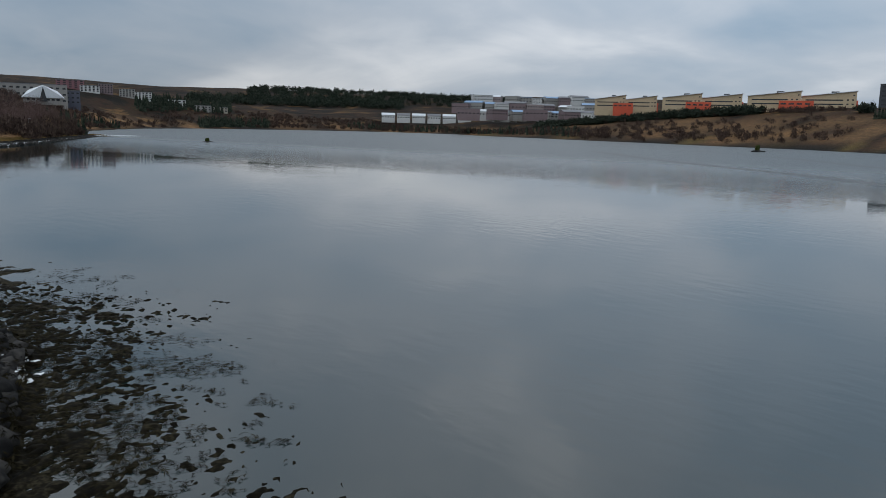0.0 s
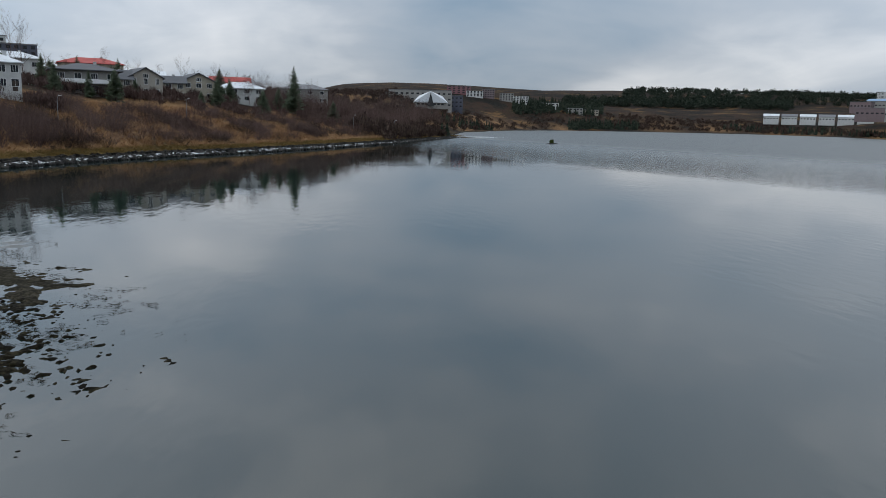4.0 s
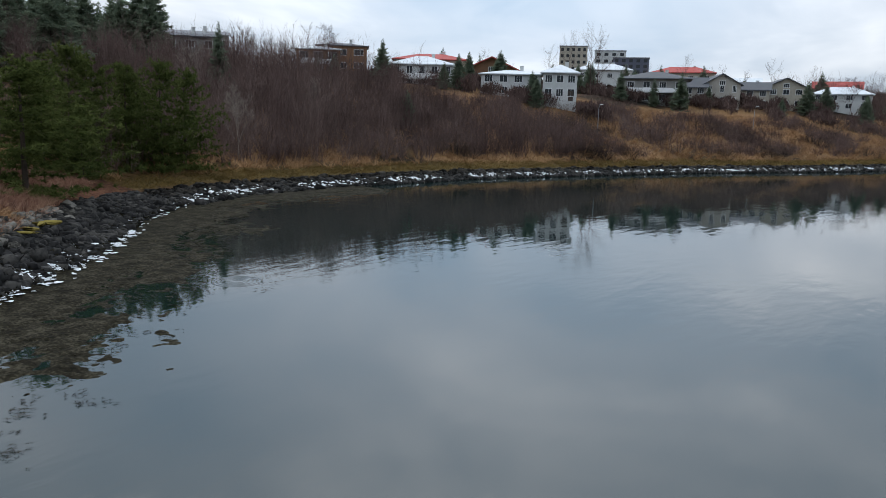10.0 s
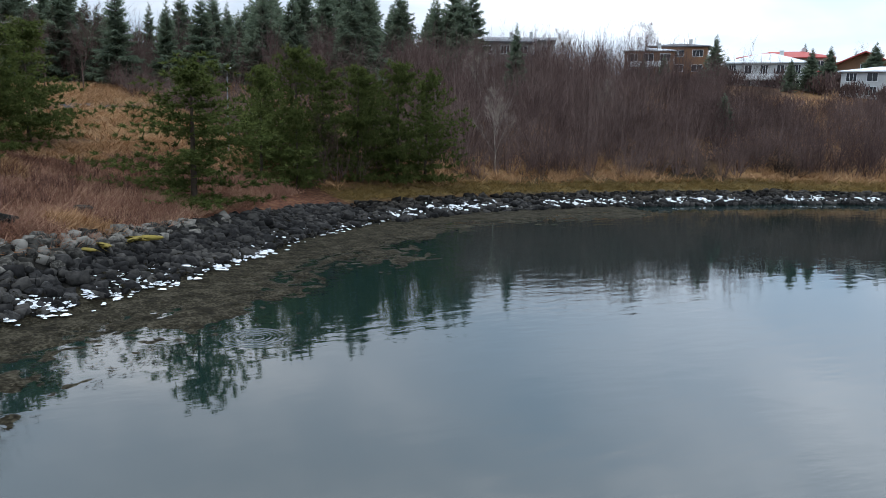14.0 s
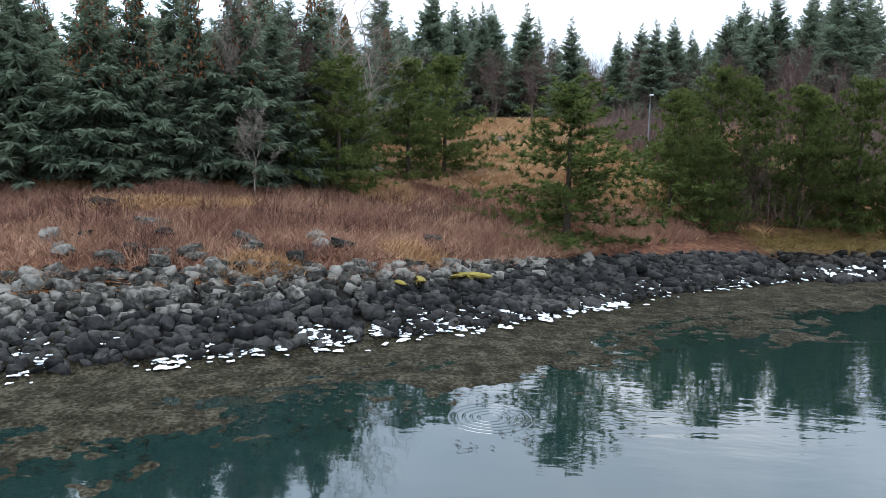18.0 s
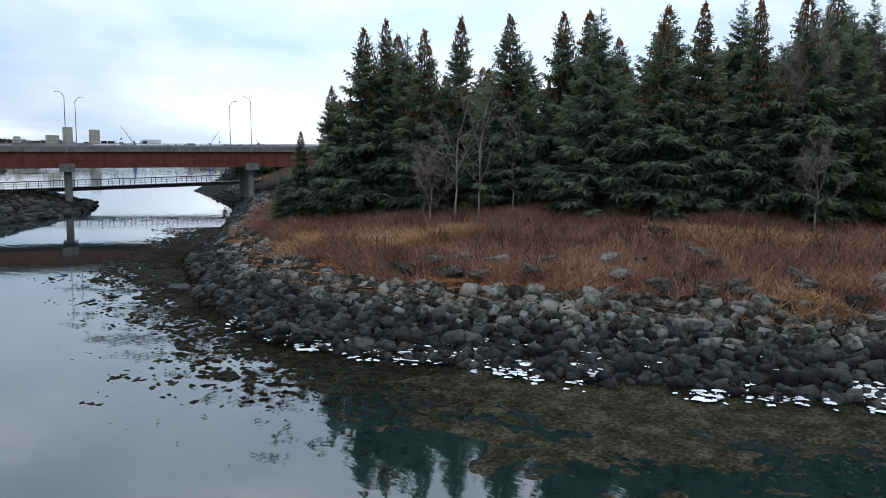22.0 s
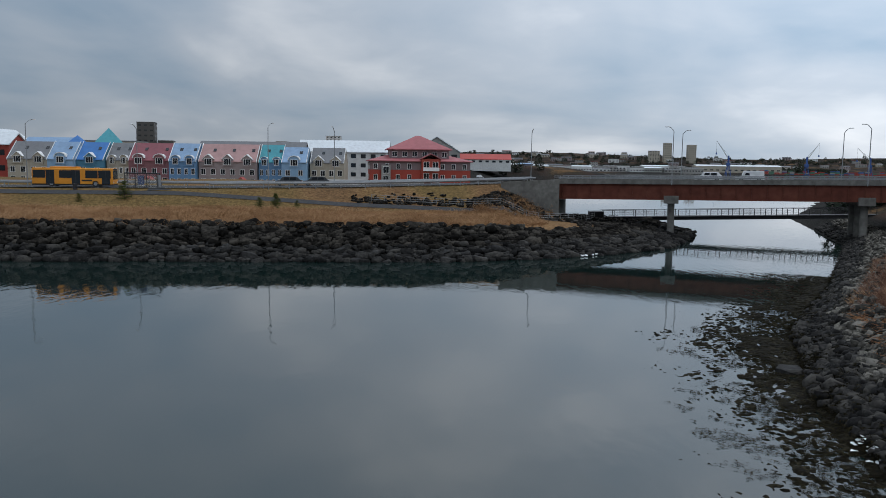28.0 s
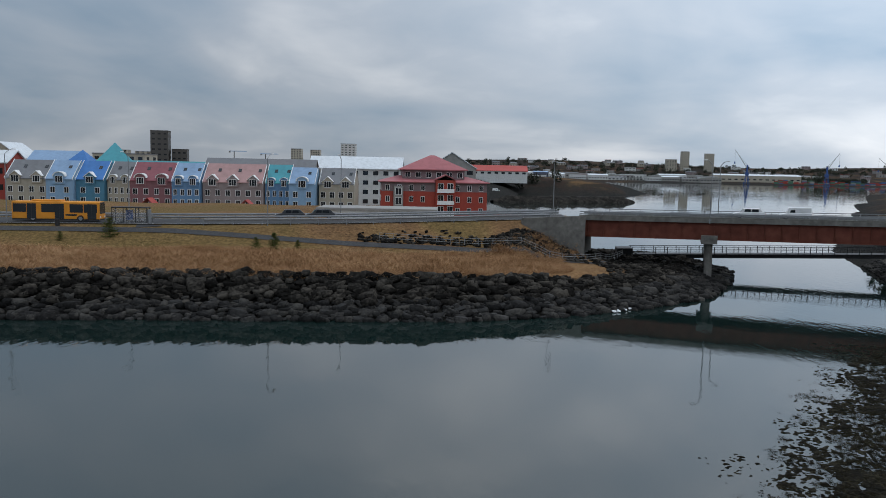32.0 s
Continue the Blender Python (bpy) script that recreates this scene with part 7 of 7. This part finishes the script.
for k in range(5):
    r_ = .32 + .22 * k
    bm = bmesh.new()
    n_ = 40
    rings_ = [[bm.verts.new((math.cos(6.283 * i / n_) * (r_ + dr), math.sin(6.283 * i / n_) * (r_ + dr) * 1.0, dz)) for i in range(n_)] for dr, dz in ((-.05, .001), (0, .022), (.05, .001))]
    for a_, b_ in zip(rings_, rings_[1:]):
        for i in range(n_):
            bm.faces.new((a_[i], a_[(i + 1) % n_], b_[(i + 1) % n_], b_[i]))
    if k == 0:
        ripple = thing("ripple_rings", pose(21.3, 1.5, 0), "round ripples spreading on the calm water", "ripples")
    part("ring", bm, water.data.materials[0], ripple, smooth=True)

# a stone breakwater and low mud bars
def clump_arrays(seed, n=80):
    """A leafless bush seen from afar: many short upright twigs in a ragged heap."""
    g = np.random.RandomState(seed)
    V, F = [], []
    for _ in range(n):
        p = unit(g.normal(0, 1, 3)) * g.uniform(.3, 1.0) * np.array([1.9, 1.9, 1.5]) + np.array([0, 0, 1.2])
        d1 = np.array([*g.normal(0, .22, 2), g.uniform(.35, .95)])
        d2 = g.normal(0, .14, 3)
        k = len(V)
        V += [p - d2, p + d2, p + d1]
        F += [(k, k + 1, k + 2)]
    return np.array(V), np.array(F)


def fine_clump(seed):
    V, F = clump_arrays(seed, 420)
    V = V.reshape(-1, 3, 3)
    V[:, :2] = V[:, :2].mean(1, keepdims=True) + (V[:, :2] - V[:, :2].mean(1, keepdims=True)) * .35
    return V.reshape(-1, 3), F


garden_mesh = mesh_np("crown", *fine_clump(400))
MUD_BARS = [[(-324, -286), (-318, -228), (-288, -153), (-248, -89), (-196, -33)], [(-218, -158), (-163, -76), (-138, -28), (-118, 0)]]
def mound(name, line, wide, tall, mat, label, category, rough=.5):
    L = smooth_line(line, 3.0)
    n = offsets(L)
    V = []
    for i, (p, q) in enumerate(zip(L, n)):
        end = min(1, i / 3, (len(L) - 1 - i) / 3)
        for u, h in ((-1, -.4), (-.72, .35), (-.35, .95), (.0, 1.0), (.35, .95), (.72, .35), (1, -.4)):
            k = wide / 2 * u * (.35 + .65 * end) * (1 + .12 * math.sin(i * 1.7 + u * 3))
            V.append((p[0] + q[0] * k, p[1] + q[1] * k, tall * h * (.3 + .7 * end) * (1 + rough * .3 * rnd.uniform(-1, 1))))
    return tagged(raw(name, V, grid_faces(7, len(L)), mat, smooth=True), label, category, kind="structure")


mound("breakwater", [(26, 432), (60, 446), (90, 460), (113, 470)], 15, 3.4, M["rock_dark_far"], "dark stone breakwater in the harbour", "breakwater")
M["far_needles"] = material("far_needles", ((.010, .016, .011), (.024, .034, .024), (.045, .055, .038)), .3, .95, island=True)
M["far_twigs"] = material("far_twigs", ((.028, .018, .015), (.055, .037, .03), (.09, .065, .05)), .3, .95, island=True)
M["mud"] = material("wet_mud", ((.018, .017, .014), (.035, .032, .026)), .2, .35, .2, 2, spec=.3)
for line in MUD_BARS:
    mound("mud_bar", line, 7, .10, M["mud"], "low wet mud bar showing at half tide", "mud bar", .2)
for k in range(70):
    a_ = rnd.random()
    x, y = 128 - 145 * a_ + rnd.uniform(-8, 8), -100 - 150 * a_ + rnd.uniform(-14, 14)
    if k % 7 == 0:
        spruce_at(x, y, rnd.uniform(5, 9), label="garden spruce between the houses")
    else:
        t = thing("garden_bush", pose(x, y, height(x, y), 0, 0, rnd.uniform(0, 360)), "dark leafless garden bush by the houses", "bush", "garden bushes")
        t.scale = (1.1, 1.1, rnd.uniform(.8, 1.4))
        share("crown", garden_mesh, M["twig"], t)

HOUSES = ((95.4, -114.6), (112, -130), (96.5, -140), (77, -122), (67, -125.5), (62, -169.3), (53.2, -193.2), (58.6, -186.5), (40.4, -212.6), (47, -204.5), (27.7, -234.1), (129, -117), (131.5, -124), (88, -132))
for hx, hy in HOUSES:
    a_ = math.atan2(28 - hy, -8 - hx)
    for k in range(9):
        u_, v_ = rnd.uniform(5.5, 8.5), rnd.uniform(-9, 9)
        x, y = hx + math.cos(a_) * u_ - math.sin(a_) * v_, hy + math.sin(a_) * u_ + math.cos(a_) * v_
        t = thing("garden_bush", pose(x, y, height(x, y) - .1, 0, 0, rnd.uniform(0, 360)), "dark leafless garden bush by the houses", "bush", "garden bushes")
        s_ = rnd.uniform(.8, 1.5)
        t.scale = (s_, s_, s_)
        share("crown", garden_mesh, M["twig"], t)
    x, y = hx + math.cos(a_) * 8 - math.sin(a_) * rnd.choice((-7, 7)), hy + math.sin(a_) * 8
    spruce_at(x, y, rnd.uniform(5.5, 9.5), kind=2, label="broad dark garden spruce between the houses")
for _ in range(16):
    a_ = rnd.random()
    x, y = 138 - 130 * a_ + rnd.uniform(-6, 6), -134 - 150 * a_ + rnd.uniform(-8, 8)
    if all(math.hypot(x - p, y - q) > 9 for p, q in HOUSES):
        spruce_at(x, y, rnd.uniform(8, 12), label="dark spruce behind the hillside houses")
for _ in range(60):
    a_ = rnd.random()
    x, y = 150 - 165 * a_ + rnd.uniform(-16, 16), -122 - 165 * a_ + rnd.uniform(-14, 14)
    if all(math.hypot(x - p, y - q) > 9 for p, q in HOUSES):
        t = thing("bare_tree", pose(x, y, height(x, y) - .1, 0, 0, rnd.uniform(0, 360)), "leafless garden tree with fine dark twigs", "tree", "leafless trees")
        h_ = rnd.uniform(5, 9) / 9
        t.scale = (h_ * 1.2, h_ * 1.2, h_)
        share("crown", poplar_mesh, M["twig"], t)

# ---- distant woods ----
low_spruces = [spruce_arrays(300 + k, 8, 2.4, .03, .6) for k in range(2)]


def thin_out(V, F, keep):
    sel = np.random.RandomState(4).rand(len(F) // 2) < keep
    F = F[:len(sel) * 2].reshape(-1, 2, 3)[sel].reshape(-1, 3)
    used, inv = np.unique(F, return_inverse=True)
    return V[used], inv.reshape(-1, 3)


def tiered_arrays(seed, H, R):
    """A far spruce: ragged tiers of boughs that overlap, each with spikes of uneven length."""
    g = np.random.RandomState(seed)
    V, F = [], []
    for k in range(6):
        z0, z1, r = H * (.03 + .15 * k), H * (.30 + .14 * k), R * (1 - .155 * k)
        n = 9
        top = len(V)
        V.append((g.uniform(-.1, .1), g.uniform(-.1, .1), z1))
        for i in range(2 * n):
            a, q = math.pi * i / n + g.uniform(-.1, .1), r * (g.uniform(.8, 1.2) if i % 2 else g.uniform(.4, .6))
            V.append((math.cos(a) * q, math.sin(a) * q, z0 + g.uniform(-.03, .05) * H))
        F += [(top, top + 1 + i, top + 1 + (i + 1) % (2 * n)) for i in range(2 * n)]
    return np.array(V, float), np.array(F)


far_spruces = [tiered_arrays(310 + k, 8, 2.0) for k in range(4)]
far_bushes = [clump_arrays(330 + k) for k in range(4)]
round_trees = []
for k in range(3):
    g_ = np.random.RandomState(340 + k)
    V_, F_ = [], []
    for _ in range(110):
        p = g_.normal(0, 1, 3)
        p = unit(p) * g_.uniform(.6, 1.0) * np.array([2.6, 2.6, 2.2]) + np.array([0, 0, 2.4])
        d1, d2 = g_.normal(0, .62, 3), g_.normal(0, .62, 3)
        n0 = len(V_)
        V_ += [p, p + d1, p + d2]
        F_ += [(n0, n0 + 1, n0 + 2)]
    round_trees.append((np.array(V_), np.array(F_)))


def wood(name, spots, bases, mat, label, size):
    rows = [(x, y, height(x, y) - .2, rnd.uniform(.7, 1.3) * size, rnd.uniform(.7, 1.3) * size, .05) for x, y in spots if height(x, y) > .6]
    stuff(name, *scatter(bases, rows, rnd), M[mat], label, "trees")


def strip_spots(a, b, n, width):
    out_ = []
    for _ in range(n):
        f, u = rnd.random(), rnd.gauss(0, width / 2)
        L = math.hypot(b[0] - a[0], b[1] - a[1])
        out_.append((a[0] + (b[0] - a[0]) * f - (b[1] - a[1]) / L * u, a[1] + (b[1] - a[1]) * f + (b[0] - a[0]) / L * u))
    return out_


conifers, bushes, rounds = [], [], []


def belt(turn0, turn1, far0, far1, n):
    """Places spread over a sector of the bay's end."""
    out_ = []
    for _ in range(n):
        turn = rnd.uniform(turn0, turn1)
        edge = np.interp(turn, (196, 204.7, 211.2, 217, 222, 227, 235), (900, 1060, 1130, 1030, 840, 700, 560))
        out_.append(bay_end(turn, edge + rnd.uniform(far0, far1)))
    return out_


plantation = belt(199.6, 204.4, 25, 70, 120) + belt(196, 201.8, 180, 300, 260) + belt(195.5, 198, 170, 230, 60)
far_plantation = belt(203, 222, 650, 1300, 520) + belt(206, 214, 480, 700, 220) + belt(199, 206, 500, 700, 200)
conifers += belt(210, 227, 25, 90, 190) + strip_spots((-110, -620), (-170, -660), 30, 16) + strip_spots((-68, -330), (-60, -318), 10, 6) + strip_spots((-80, -400), (-120, -520), 26, 12)
conifers += strip_spots((150, -200), (60, -330), 40, 40) + strip_spots((-562, -205), (-558, -190), 8, 6)
bushes += strip_spots((-20, -228), (-66, -318), 190, 16) + strip_spots((-90, -420), (-230, -760), 260, 60) + belt(203, 214, 25, 170, 420) + belt(212, 229, 25, 110, 460) + belt(196, 206, 60, 200, 160)
bushes += strip_spots((-575, -500), (-540, -220), 90, 40) + strip_spots((-530, -440), (-480, -190), 120, 30) + strip_spots((-634, -600), (-626, -240), 200, 7)
bank_trees = strip_spots((-632, -620), (-626, -330), 330, 9) + strip_spots((-600, -232), (-596, -222), 8, 3)
bushes += strip_spots((-40, -480), (-150, -880), 500, 150) + strip_spots((60, -420), (0, -800), 500, 160)
bushes += strip_spots((0, -260), (-60, -420), 120, 50) + strip_spots((40, -240), (120, -170), 70, 24) + strip_spots((-60, -560), (-130, -690), 60, 30)
rounds += strip_spots((-1300, 2550), (1700, 2650), 800, 260) + strip_spots((100, 2330), (900, 2340), 200, 60) + strip_spots((-520, 820), (-30, 980), 200, 90) + strip_spots((-900, 1500), (-100, 1650), 420, 160) + strip_spots((960, 2300), (1250, 2310), 160, 30) + strip_spots((-420, 700), (-160, 1000), 90, 90) + strip_spots((60, 640), (-60, 900), 30, 60)
bushes += strip_spots((40, -255), (-10, -320), 70, 30) + strip_spots((110, -260), (220, -120), 160, 50)
wood("far_conifers", conifers, far_spruces, "far_needles", "dark conifers scattered round the bay", 1.0)
wood("bank_hedge", bank_trees, round_trees, "far_needles", "dark evergreen hedge below the offices", 1.5)
wood("channel_pines", strip_spots((84, 154), (97, 158), 34, 7), round_trees, "far_needles", "dark green pines above the far end of the bridge", .8)
wood("plantation", plantation, far_spruces, "far_needles", "dark conifer plantation at the head of the bay", 1.35)
wood("far_plantation", far_plantation, round_trees, "far_needles", "dark plantations on the far ridge", 2.6)
wood("far_bushes", bushes, far_bushes, "far_twigs", "brown leafless scrub along the far banks", 1.5)
wood("far_trees", rounds, round_trees, "far_leaf", "distant dark trees between the roofs", 2.2)
# roofs scattered over the rise across the harbour
for k in range(130):
    x, y = (rnd.uniform(-1200, 1500), rnd.uniform(2320, 2900)) if k < 85 else (rnd.uniform(-620, -40), rnd.uniform(700, 1400))
    w = rnd.uniform(14, 36)
    block("distant_house", "far pale house on the rise across the harbour" if k < 85 else "pale town house behind the terrace", x, y, height(x, y), w, 14, rnd.uniform(6, 11), rnd.uniform(-20, 20), ("wall_white", "wall_cream", "wall_grey", "wall_taupe")[k % 4], 2, 3, "gable" if k % 2 else "flat", ("roof_frost", "roof_grey", "roof_red", "roof_slate")[k % 4], 3, "house", "houses across the harbour", side=False)

# ---- the rocks themselves, last ----
revetment("headland_revetment", EAST, 5.0, .38, "grey basalt boulders piled along the headland shore, black below the tide mark", lambda x, y: 6 < y < 30 and x < 33, 300, 1.5, 1.0, first=.5)
revetment("road_revetment", NORTH, 7.6, .82, "large dark basalt boulders stacked along the bank", lambda x, y: -32 < x < 12, 300, 1.5, 1.0, "rock_dark", tilt=16, squat=.72)
revetment("shore_stones", SOUTH[:330], 4.6, .42, "small black stones and mud along the tide line", lambda x, y: False, 0, .5, .55, "rock_dark")
